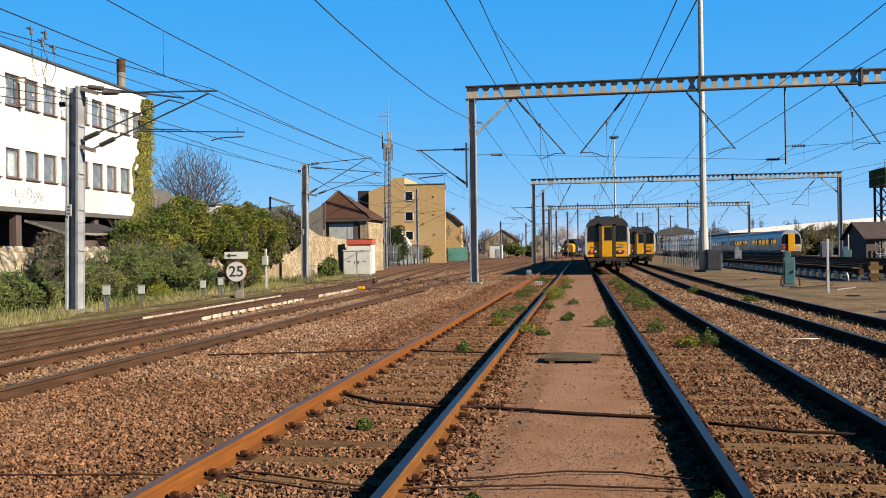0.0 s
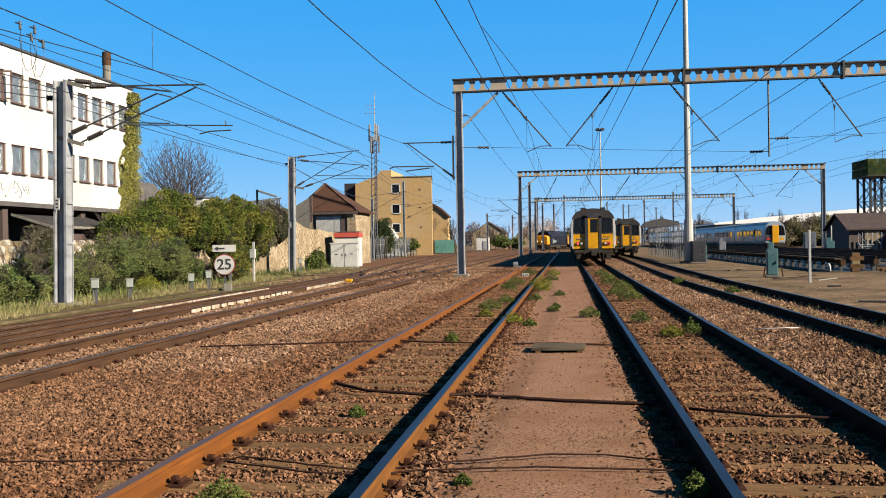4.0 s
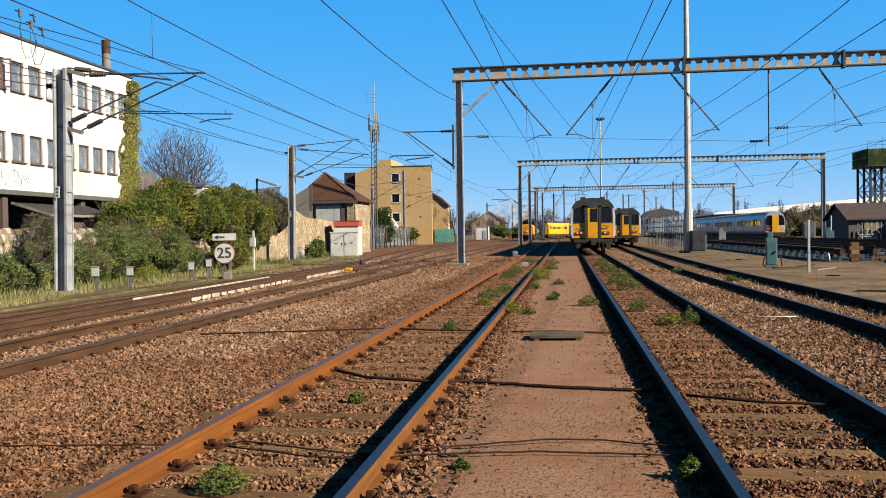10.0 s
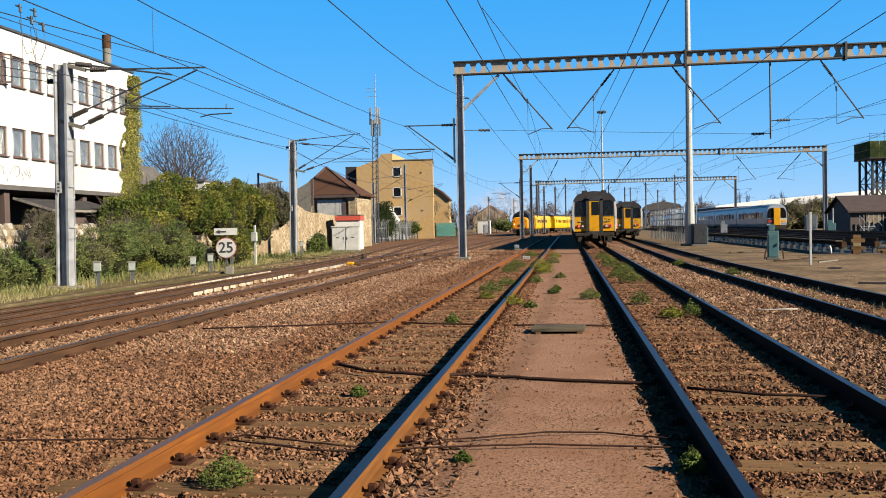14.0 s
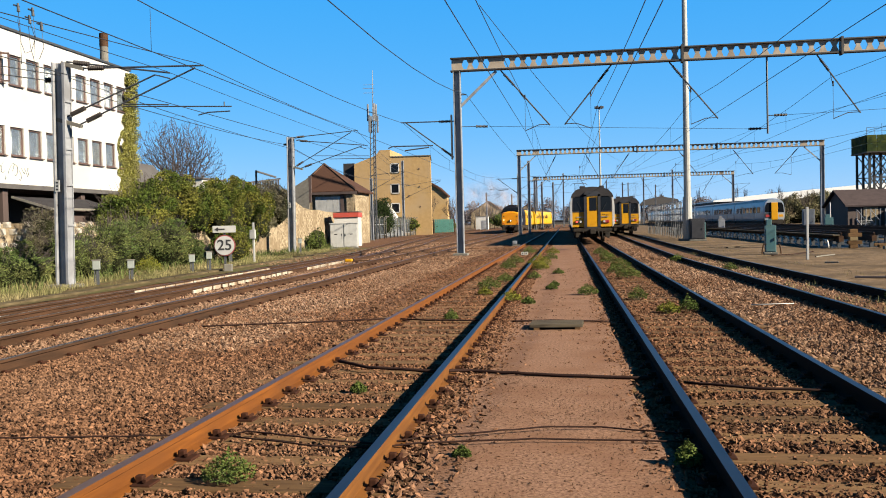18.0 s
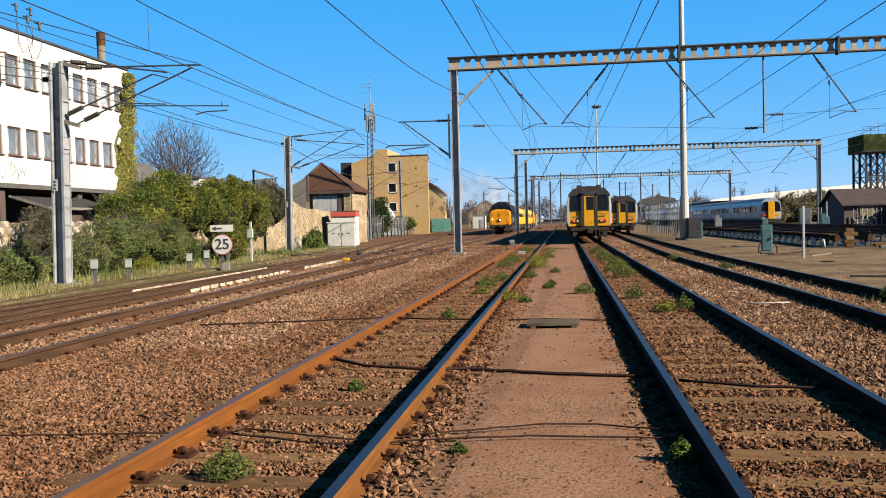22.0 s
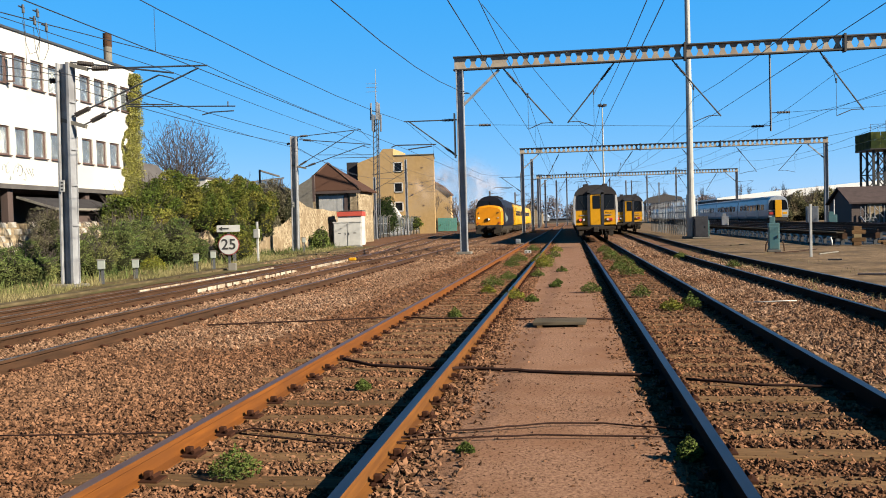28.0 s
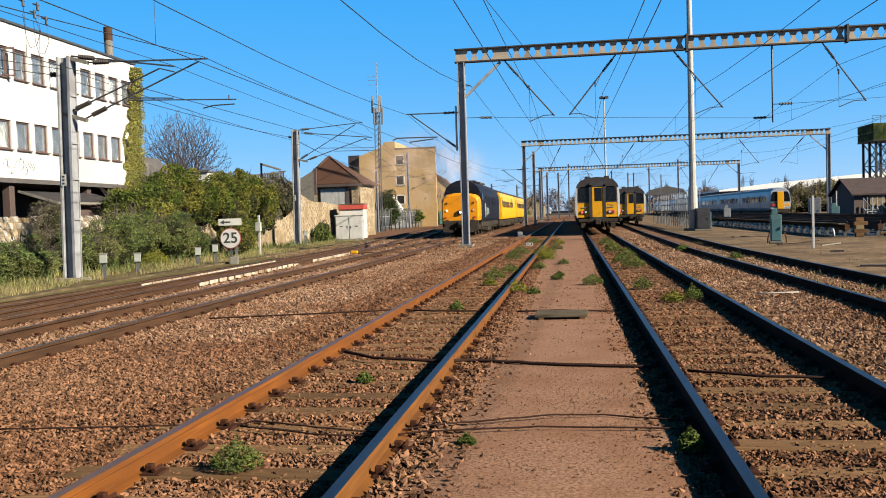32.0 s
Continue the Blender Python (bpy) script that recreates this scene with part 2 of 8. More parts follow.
M_grass = mat("dry_grass_blade", (0.285, 0.235, 0.125), (0.175, 0.155, 0.070), 0.7, 0.88, island=0.5, c3=(0.150, 0.155, 0.058), scale3=0.3)
M_creeper = mat("yellow_ivy_leaf", (0.215, 0.200, 0.016), (0.120, 0.125, 0.012), 2, 0.6, island=0.5)
M_bark = mat("grey_brown_bark", (0.065, 0.049, 0.038), (0.039, 0.030, 0.024), 8, 0.9, bump=0.01)
M_twig = mat("bare_twig_bark", (0.082, 0.068, 0.064), (0.052, 0.043, 0.041), 4, 0.9)
M_brick = mat("buff_brick", (0.46, 0.31, 0.145), (0.38, 0.25, 0.115), 2.2, 0.9, c3=(0.41, 0.29, 0.16), scale3=0.3, bump=0.004)
M_oldwall = mat("weathered_render", (0.42, 0.345, 0.24), (0.19, 0.145, 0.095), 5, 0.9, c3=(0.20, 0.150, 0.095), scale3=0.9, bump=0.03, bscale=10, spread=0.3)
M_tile = mat("brown_roof_tile", (0.098, 0.055, 0.039), (0.065, 0.039, 0.029), 3, 0.85, island=0.3)
M_slate = mat("grey_roof_felt", (0.104, 0.098, 0.098), (0.072, 0.068, 0.068), 2, 0.85)
M_conc = mat("old_concrete", (0.195, 0.185, 0.163), (0.143, 0.133, 0.117), 4, 0.9, bump=0.005, bscale=40)
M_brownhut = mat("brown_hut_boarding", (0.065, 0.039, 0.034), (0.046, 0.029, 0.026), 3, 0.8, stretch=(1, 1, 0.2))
M_frame = mat("brown_window_frame", (0.104, 0.055, 0.042), (0.072, 0.039, 0.033), 4, 0.6)
M_cream = mat("curtain_cream", (0.390, 0.358, 0.299), (0.293, 0.267, 0.227), 6, 0.9, stretch=(1, 5, 0.2))

M_officeglass = glass("office_glass", (0.80, 0.88, 0.95))
M_officeglass.node_tree.nodes["Principled BSDF"].inputs["Transmission Weight"].default_value = 0.95
M_whitewash = mat("flaking_whitewash", (0.46, 0.44, 0.41), (0.30, 0.275, 0.24), 4, 0.9, c3=(0.20, 0.17, 0.13), scale3=1.6, bump=0.02, bscale=14)
M_creeper2 = mat("brown_ivy_leaf", (0.078, 0.065, 0.023), (0.052, 0.049, 0.016), 2, 0.65, island=0.5)
M_redfascia = mat("red_fascia_paint", (0.403, 0.058, 0.033), (0.358, 0.052, 0.033), 3, 0.5)
M_turq = mat("turquoise_paint", (0.085, 0.273, 0.234), (0.065, 0.215, 0.195), 2, 0.6)
M_mustard = mat("faded_yellow_timber", (0.17, 0.100, 0.026), (0.156, 0.111, 0.039), 8, 0.8, stretch=(0.3, 2, 2))
M_hutroof = mat("faded_felt_roof", (0.082, 0.062, 0.062), (0.054, 0.042, 0.043), 2, 0.85)
M_whiteroof = mat("white_sheet_roof", (0.85, 0.85, 0.85), (0.80, 0.80, 0.80), 0.3, 0.5)
M_scrub = mat("scrub_leaf", (0.150, 0.150, 0.066), (0.105, 0.104, 0.048), 0.5, 0.8, island=0.3, spec=0.1, c3=(0.19, 0.15, 0.090), scale3=0.2)
M_signred = mat("sign_red", (0.22, 0.03, 0.025), (0.18, 0.025, 0.02), 6, 0.5)
M_grit = mat("path_grit_stone", (0.182, 0.111, 0.072), (0.117, 0.065, 0.039), 9, 0.9, island=0.5)
M_oldconc = mat("dirty_concrete_lid", (0.125, 0.098, 0.056), (0.060, 0.046, 0.026), 2, 0.9, island=0.25, bump=0.006, bscale=30)
M_plank = mat("grey_plank", (0.115, 0.094, 0.066), (0.062, 0.050, 0.036), 10, 0.9, stretch=(0.3, 3, 3), bump=0.006)
M_weedstem = mat("weed_stem", (0.078, 0.085, 0.026), (0.058, 0.065, 0.019), 5, 0.7)


# ---- mesh helpers ----
def part(name, bm, material, parent=None, label=""):
    """Link a bmesh as one mesh object, under a thing or part if given."""
    me = bpy.data.meshes.new(name)
    bm.to_mesh(me)
    bm.free()
    return link_mesh(name, me, material, parent, label)


def link_mesh(name, me, material, parent=None, label=""):
    for m in (material if isinstance(material, (list, tuple)) else [material]):
        if len(me.materials) < (len(material) if isinstance(material, (list, tuple)) else 1):
            me.materials.append(m)
    ob = new(name, me)
    if parent is not None:
        ob.parent = parent
    if label:
        ob["label"] = label
    return ob


def thing(name, m=None, label="", category="", group="", kind=""):
    """An Empty at a thing's base, which parents its parts."""
    ob = new(name)
    ob.empty_display_size = 0.2
    if m is not None:
        ob.matrix_basis = m
    return tagged(ob, label, category, group, kind)


def box(bm, cx, cy, cz, sx, sy, sz, bevel=0.0, rz=0.0, m=None):
    """A box by its centre and sizes, bevelled if asked."""
    mt = Matrix.Translation((cx, cy, cz)) @ Matrix.Rotation(rz, 4, "Z") @ Matrix.Diagonal((sx, sy, sz, 1))
    if m is not None:
        mt = m @ mt
    r = bmesh.ops.create_cube(bm, size=1.0, matrix=mt)
    if bevel:
        es = list({e for v in r["verts"] for e in v.link_edges})
        bmesh.ops.bevel(bm, geom=es, offset=bevel, segments=2, affect="EDGES", profile=0.6)
    return bm


def rod(bm, a, b, r, r2=None, n=8, caps=True):
    """A round bar between two points."""
    a, b = Vector(a), Vector(b)
    d = b - a
    q = d.to_track_quat("Z", "Y").to_matrix().to_4x4()
    bmesh.ops.create_cone(bm, cap_ends=caps, segments=n, radius1=r, radius2=r if r2 is None else r2, depth=d.length,
                          matrix=Matrix.Translation((a + b) / 2) @ q)
    return bm


def bar(bm, a, b, w, h):
    """A square bar between two points."""
    a, b = Vector(a), Vector(b)
    d = b - a
    q = d.to_track_quat("Y", "Z").to_matrix().to_4x4()
    bmesh.ops.create_cube(bm, size=1.0, matrix=Matrix.Translation((a + b) / 2) @ q @ Matrix.Diagonal((w, d.length, h, 1)))
    return bm


def sweep(bm, profile, stations, close=True, caps=True, smooth=False):
    """Skin a profile of (x, z) along stations (x offset, y, z offset[, scale])."""
    rings = []
    for st in stations:
        s = st[3] if len(st) > 3 else 1.0
        rings.append([bm.verts.new((st[0] + px * s, st[1], st[2] + pz * s)) for px, pz in profile])
    n = len(profile)
    for a, b in zip(rings, rings[1:]):
        for i in range(n if close else n - 1):
            j = (i + 1) % n
            f = bm.faces.new((a[i], a[j], b[j], b[i]))
            f.smooth = smooth
    if caps:
        bm.faces.new(rings[0][::-1])
        bm.faces.new(rings[-1])
    bmesh.ops.recalc_face_normals(bm, faces=bm.faces)
    return bm


def plate(bm, pts, thick, axis="y"):
    """A flat outline given as (u, v), extruded: axis y takes u, v as x, z; axis x as y, z; axis z as x, y."""
    def at(u, v, w):
        return {"y": (u, w, v), "x": (w, u, v), "z": (u, v, w)}[axis]
    a = [bm.verts.new(at(u, v, thick[0])) for u, v in pts]
    b = [bm.verts.new(at(u, v, thick[1])) for u, v in pts]
    n = len(pts)
    fs = [bm.faces.new(a[::-1]), bm.faces.new(b)]
    fs += [bm.faces.new((a[i], a[(i + 1) % n], b[(i + 1) % n], b[i])) for i in range(n)]
    bmesh.ops.recalc_face_normals(bm, faces=fs)
    return bm


def tube(bm, line, r, n=6):
    """One continuous round tube along a polyline."""
    line = [Vector(p) for p in line]
    rings = []
    for i, p in enumerate(line):
        d = (line[min(i + 1, len(line) - 1)] - line[max(i - 1, 0)]).normalized()
        side = d.cross(Vector((0, 0, 1)))
        side = side.normalized() if side.length > 1e-4 else Vector((1, 0, 0))
        up = side.cross(d)
        rings.append([bm.verts.new(p + (side * math.cos(a * 6.2832 / n) + up * math.sin(a * 6.2832 / n)) * r) for a in range(n)])
    for a, b in zip(rings, rings[1:]):
        for i in range(n):
            j = (i + 1) % n
            bm.faces.new((a[i], a[j], b[j], b[i])).smooth = True
    bm.faces.new(rings[0][::-1])
    bm.faces.new(rings[-1])
    return bm


def twig(bm, a, b, r, r2):
    """A three-sided tapered stick, cheap enough for a whole crown."""
    a, b = Vector(a), Vector(b)
    d = (b - a).normalized()
    s = d.cross(Vector((0.3, 0.2, 0.9))).normalized()
    u = s.cross(d)
    ra = [bm.verts.new(a + (s * c + u * e) * r) for c, e in ((1, 0), (-0.5, 0.866), (-0.5, -0.866))]
    rb = [bm.verts.new(b + (s * c + u * e) * r2) for c, e in ((1, 0), (-0.5, 0.866), (-0.5, -0.866))]
    for i in range(3):
        j = (i + 1) % 3
        bm.faces.new((ra[i], ra[j], rb[j], rb[i]))


def B():
    return bmesh.new()


def scatter_mesh(name, verts, faces, places, material, parent=None, kind="stuff"):
    """Many small pieces in one mesh: verts (n,3), faces lists, places (k,4,4) numpy matrices."""
    v = np.asarray(verts, float)
    vh = np.concatenate([v, np.ones((len(v), 1))], 1)
    allv = np.einsum("kij,nj->kni", places, vh)[:, :, :3].reshape(-1, 3)
    off = np.arange(len(places)) * len(v)
    fl = [np.asarray(f) for f in faces]
    loops = np.concatenate([np.concatenate([f + o for f in fl]) for o in off]) if len(off) else np.zeros(0, int)
    sizes = np.tile([len(f) for f in fl], len(places))
    me = bpy.data.meshes.new(name)
    me.vertices.add(len(allv))
    me.vertices.foreach_set("co", allv.ravel())
    me.loops.add(len(loops))
    me.loops.foreach_set("vertex_index", loops.astype(np.int32))
    me.polygons.add(len(sizes))
    starts = np.concatenate([[0], np.cumsum(sizes)[:-1]]).astype(np.int32)
    me.polygons.foreach_set("loop_start", starts)
    me.polygons.foreach_set("use_smooth", np.zeros(len(sizes), bool))
    me.update(calc_edges=True)
    me.validate()
    ob = link_mesh(name, me, material, parent)
    if kind:
        ob["kind"] = kind
    return ob


def places(xyz, scale, rng, tilt=6.283, flat=(1, 1, 1)):
    """Random turns and sizes at the given points, as (k,4,4)."""
    k = len(xyz)
    a, b, c = rng.uniform(0, 6.283, k), rng.uniform(-tilt / 2, tilt / 2, k), rng.uniform(-tilt / 2, tilt / 2, k)
    ca, sa, cb, sb, cc, sc = np.cos(a), np.sin(a), np.cos(b), np.sin(b), np.cos(c), np.sin(c)
    Rz = np.zeros((k, 3, 3)); Rz[:, 0, 0], Rz[:, 0, 1], Rz[:, 1, 0], Rz[:, 1, 1], Rz[:, 2, 2] = ca, -sa, sa, ca, 1
    Ry = np.zeros((k, 3, 3)); Ry[:, 0, 0], Ry[:, 0, 2], Ry[:, 2, 0], Ry[:, 2, 2], Ry[:, 1, 1] = cb, sb, -sb, cb, 1
    Rx = np.zeros((k, 3, 3)); Rx[:, 1, 1], Rx[:, 1, 2], Rx[:, 2, 1], Rx[:, 2, 2], Rx[:, 0, 0] = cc, -sc, sc, cc, 1
    R = Rz @ Ry @ Rx
    out = np.zeros((k, 4, 4))
    out[:, :3, :3] = R * (np.asarray(scale).reshape(-1, 1, 1) * np.asarray(flat).reshape(1, 1, 3))
    out[:, :3, 3] = xyz
    out[:, 3, 3] = 1
    return out


# ---- ground ----
RNG = np.random.default_rng(7)


def sheet(name, x0, x1, y0, y1, z, material, wobble=0.0, step=0.6, thick=0.0, label="", category=""):
    """A laid surface with uneven long edges, a few millimetres proud of what it lies on."""
    bm = B()
    ys = np.arange(y0, y1 + step * 0.5, step) if wobble else np.array([y0, y1])
    rows = []
    for y in ys:
        w0 = wobble * (noise.noise((x0, y * 0.7, 1.3)) + 0.6 * noise.noise((x0, y * 2.3, 5.3)))
        w1 = wobble * (noise.noise((x1, y * 0.7, 7.3)) + 0.6 * noise.noise((x1, y * 2.3, 9.3)))
        a, b = x0 + w0, x1 + w1
        rows.append([bm.verts.new((a + (b - a) * k / 4, y, z + (0.012 * noise.noise((k, y * 1.7, z)) if wobble else 0))) for k in range(5)])
    for r, s in zip(rows, rows[1:]):
        for k in range(4):
            bm.faces.new((r[k], r[k + 1], s[k + 1], s[k]))
    for f in bm.faces:
        if f.normal.z < 0:
            f.normal_flip()
    ob = part(name, bm, material)
    return tagged(ob, label, category, kind="structure")


sheet("ground", -2500, 2500, -60, 4000, -0.02, M_yard, label="sandy brown trodden railway yard ground", category="ground")
sheet("ballast_bed", -11.2, 6.9, -8, 330, 0.0, M_ballast, 0.25, label="brown stone ballast bed under the running lines", category="ballast")
sheet("ballast_bed_far", -21, -10.9, 62, 330, 0.026, M_ballast, 0.25, label="brown stained ballast below the far main line", category="ballast")
sheet("walkway", 0.30, 1.92, -8, 62, 0.027, M_walk, 0.10, 0.3, label="trodden pinkish grit path between two tracks", category="path")
sheet("verge", -20, -11.0, -8, 120, 0.02, mat("verge_soil", (0.16, 0.115, 0.06), (0.065, 0.05, 0.024), 7, 0.95, c3=(0.10, 0.10, 0.035), scale3=0.9, bump=0.02, spread=0.3),
      0.3, label="grassy soil verge beside the main line", category="verge")


# ---- tracks ----
RAIL = [(-0.035, 0.0), (0.035, 0.0), (0.036, -0.035), (0.012, -0.05), (0.010, -0.135), (0.07, -0.150), (0.07, -0.16),
        (-0.07, -0.16), (-0.07, -0.150), (-0.010, -0.135), (-0.012, -0.05), (-0.036, -0.035)]


def rail_mesh(name, xfun, y0, y1, z, mats, parent, step=4.0):
    ys = np.arange(y0, y1 + 0.01, step)
    bm = B()
    sweep(bm, RAIL, [(xfun(y), y, z) for y in ys])
    for f in bm.faces:
        if f.normal.z > 0.8 and f.calc_center_median().z > z - 0.01:
            f.material_index = 1
    return part(name, bm, mats, parent)


def lerp_fun(rows):
    ys, xs = [r[0] for r in rows], [r[1] for r in rows]
    return lambda y: float(np.interp(y, ys, xs))


_bm = B()
box(_bm, 0, 0, 0, 2.5, 0.25, 0.13, 0.008)
SLEEPER = bpy.data.meshes.new("sleeper")
_bm.to_mesh(SLEEPER); _bm.free()
SLEEPER.materials.append(M_sleeper)
_bm = B()
box(_bm, 0, 0, 0.012, 0.13, 0.15, 0.028, 0.006)
rod(_bm, (-0.02, -0.055, 0.045), (-0.02, 0.055, 0.045), 0.014, n=6)
box(_bm, 0.03, 0, 0.045, 0.05, 0.05, 0.05, 0.008)
CLIP = bpy.data.meshes.new("rail_clip")
_bm.to_mesh(CLIP); _bm.free()
CLIP.materials.append(M_clip)


def track(label, xl, gauge, y0, y1, ysl, spacing, mats, sleepers=True, z=0.17, both=True, phase=0.0):
    """Two rails on sleepers with clips; xl(y) is the left rail's line."""
    t = thing("railway_track", None, label, "railway track")
    rail_mesh("rail", xl, y0, y1, z, mats[0], t)
    rail_mesh("rail", lambda y: xl(y) + gauge, y0, y1, z, mats[1], t)
    y = ysl[0] + phase
    while y < ysl[1]:
        xc = xl(y) + gauge / 2
        if sleepers:
            s = new("sleeper", SLEEPER)
            s.parent = t
            s.matrix_basis = pose(xc + RNG.uniform(-.03, .03), y, -0.046 + RNG.uniform(-.007, .007) , 0, 0, RNG.uniform(-.6, .6))
        for xr, side in ((xl(y), -1), (xl(y), 1), (xl(y) + gauge, -1), (xl(y) + gauge, 1)):
            c = new("rail_clip", CLIP)
            c.parent = t
            c.matrix_basis = pose(xr + side * 0.105, y + RNG.uniform(-.02, .02), 0.012 if sleepers else -0.012, 0, 0, 180 if side > 0 else 0)
        y += spacing * (1 + RNG.uniform(-.03, .03))
    return t


RUSTY, DARKR = (M_rust, M_rusttop), (M_rust_dark, M_railtop)
G = 1.505
track("rusty siding track on timber sleepers", lambda y: -1.505, G, -6, 330, (1.6, 34), 0.60, (RUSTY, (M_rust_b, M_railtop)))
track("dark railed siding track below parked train", lambda y: 2.19, G, -6, 330, (1.6, 30), 0.60, ((M_shade_rail, M_railtop),) * 2, phase=0.2)
track("outer siding track in weedy ballast", lerp_fun([(-10, 5.75), (15, 5.75), (33, 5.45), (55, 5.7), (80, 6.15), (330, 6.2)]), G, -6, 330, (8, 40), 0.7, ((M_shade_rail, M_railtop),) * 2, sleepers=False)
MAIN1 = lerp_fun([(-10, -6.72), (24, -6.72), (60, -7.0), (90, -7.12), (150, -7.3), (165, -6.7), (174, -5.9), (183, -4.1), (190, -2.3), (200, 0.4), (215, 3.4), (235, 6.2), (260, 7.7), (330, 8.2)])
track("brown main line track in ballast", MAIN1, 1.45, -6, 330, (6, 36), 0.65, (DARKR, DARKR), sleepers=False)
MAIN2 = lerp_fun([(-10, -9.25), (20, -9.45), (45, -10.1), (67, -12.6), (100, -15.5), (134, -17.5), (330, -20.0)])
track("far main line track in ballast", MAIN2, 1.45, -6, 330, (10, 30), 0.65, (DARKR, DARKR), sleepers=False)
# rails painted white on the web through the turnout, flaking between the chairs
def painted_web(label, xfun, y0, y1, patchy):
    t = thing("white_rail_paint", None, label, "painted rail")
    y, k = y0, 0
    while y < y1 - 0.1:
        d = 0.62 * RNG.uniform(0.9, 1.1)
        gap = RNG.uniform(0.02, 0.06) + patchy * RNG.uniform(0.0, 0.30)
        bm = B()
        ya, yb = y + gap / 2, min(y + d - gap / 2, y1)
        xa = xfun((ya + yb) / 2)
        h = 0.105 - patchy * RNG.uniform(0, 0.035)
        for sx in (1, -1):
            bar(bm, (xa + sx * 0.026, ya, 0.030 + h / 2), (xa + sx * 0.026 + xfun(yb) - xfun(ya), yb, 0.030 + h / 2), 0.026, h)
        part("paint_coat", bm, M_webpaint, t)
        y += d
    return t


painted_web("white painted web of the far running rail", MAIN2, 20.4, 31.2, 0.08)
painted_web("flaking white painted web of the turnout rail", lambda y: MAIN2(y) + 1.45, 20.6, 29.4, 0.7)
painted_web("clean white painted web of the turnout rail", lambda y: MAIN2(y) + 1.45, 31.2, 37.2, 0.0)
BLADE = lerp_fun([(-10, -8.55), (14, -8.7), (30, -9.1), (45, -9.6)])
_sw = thing("switch_rail", None, "brown curved switch rail within the main line turnout", "rail")
rail_mesh("rail", BLADE, -6, 46, 0.168, DARKR, _sw)
CROSS = lerp_fun([(38, -8.2), (60, -8.9), (90, -11.8), (134, -15.3)])
_sw = thing("switch_rail", None, "brown diverging rail of the far crossover", "rail")
rail_mesh("rail", CROSS, 38, 134, 0.168, DARKR, _sw)


# ---- gantries ----
def castellated(L, depth, n):
    """A beam of length L along x with a row of hexagonal openings, top at z=0."""
    bm = B()
    t = 0.03
    end = 0.42
    pitch = (L - 2 * end) / n
    hw, hh = pitch * 0.34, depth * 0.37
    for y in (-t, t):
        for x0, x1 in ((0, end), (L - end, L)):
            bm.faces.new([bm.verts.new((a, y, b)) for a, b in ((x0, -depth), (x1, -depth), (x1, -depth / 2), (x1, 0), (x0, 0), (x0, -depth / 2))])
    for y in (-t, t):
        for k in range(n):
            x0, x1, xc = end + k * pitch, end + (k + 1) * pitch, end + (k + 0.5) * pitch
            if k in (3, n - 4):
                for i0, i1 in ((x0, x1),):
                    bm.faces.new([bm.verts.new((a, y, b)) for a, b in ((i0, -depth), (xc, -depth), (i1, -depth), (i1, -depth / 2), (i1, 0), (xc, 0), (i0, 0), (i0, -depth / 2))])
                continue
            o = [(x0, -depth), (xc, -depth), (x1, -depth), (x1, -depth / 2), (x1, 0), (xc, 0), (x0, 0), (x0, -depth / 2)]
            h = [(xc - hw * .42, -depth / 2 - hh), (xc, -depth / 2 - hh), (xc + hw * .42, -depth / 2 - hh), (xc + hw, -depth / 2),
                 (xc + hw * .42, -depth / 2 + hh), (xc, -depth / 2 + hh), (xc - hw * .42, -depth / 2 + hh), (xc - hw, -depth / 2)]
            ov = [bm.verts.new((a, y, b)) for a, b in o]
            hv = [bm.verts.new((a, y, b)) for a, b in h]
            for i in range(8):
                j = (i + 1) % 8
                bm.faces.new((ov[i], ov[j], hv[j], hv[i]))
            if y < 0:
                h2 = [bm.verts.new((a, t, b)) for a, b in h]
                for i in range(8):
                    j = (i + 1) % 8
                    bm.faces.new((hv[i], hv[j], h2[j], h2[i]))
    bmesh.ops.remove_doubles(bm, verts=bm.verts, dist=0.001)
    return bm


def hcolumn(bm, x, y, z0, z1, w, d, t=0.035):
    """An H-section column, flanges facing left and right."""
    a, b, c, e = w / 2, w / 2 - t, d / 2, t / 2
    o = [(-a, -c), (-b, -c), (-b, -e), (b, -e), (b, -c), (a, -c), (a, c), (b, c), (b, e), (-b, e), (-b, c), (-a, c)]
    plate(bm, [(x + u, y + v) for u, v in o], (z0, z1), "z")


def insulator(bm, a, b, r=0.09, n=9):
    r *= 0.8
    a, b = Vector(a), Vector(b)
    d = (b - a).normalized()
    s = d.cross(Vector((0.31, 0.9, 0.2))).normalized()
    u = s.cross(d)
    rings = []
    for k in range(n):
        for f, w in ((0.0, 0.5), (0.08, 1.0), (0.55, 0.72), (0.62, 0.5)):
            c = a + (b - a) * ((k + f) / n)
            rings.append([bm.verts.new(c + (s * math.cos(j * 0.7854) + u * math.sin(j * 0.7854)) * r * w) for j in range(8)])
    for p, q in zip(rings, rings[1:]):
        for j in range(8):
            bm.faces.new((p[j], p[(j + 1) % 8], q[(j + 1) % 8], q[j]))
    bm.faces.new(rings[0][::-1])
    bm.faces.new(rings[-1])


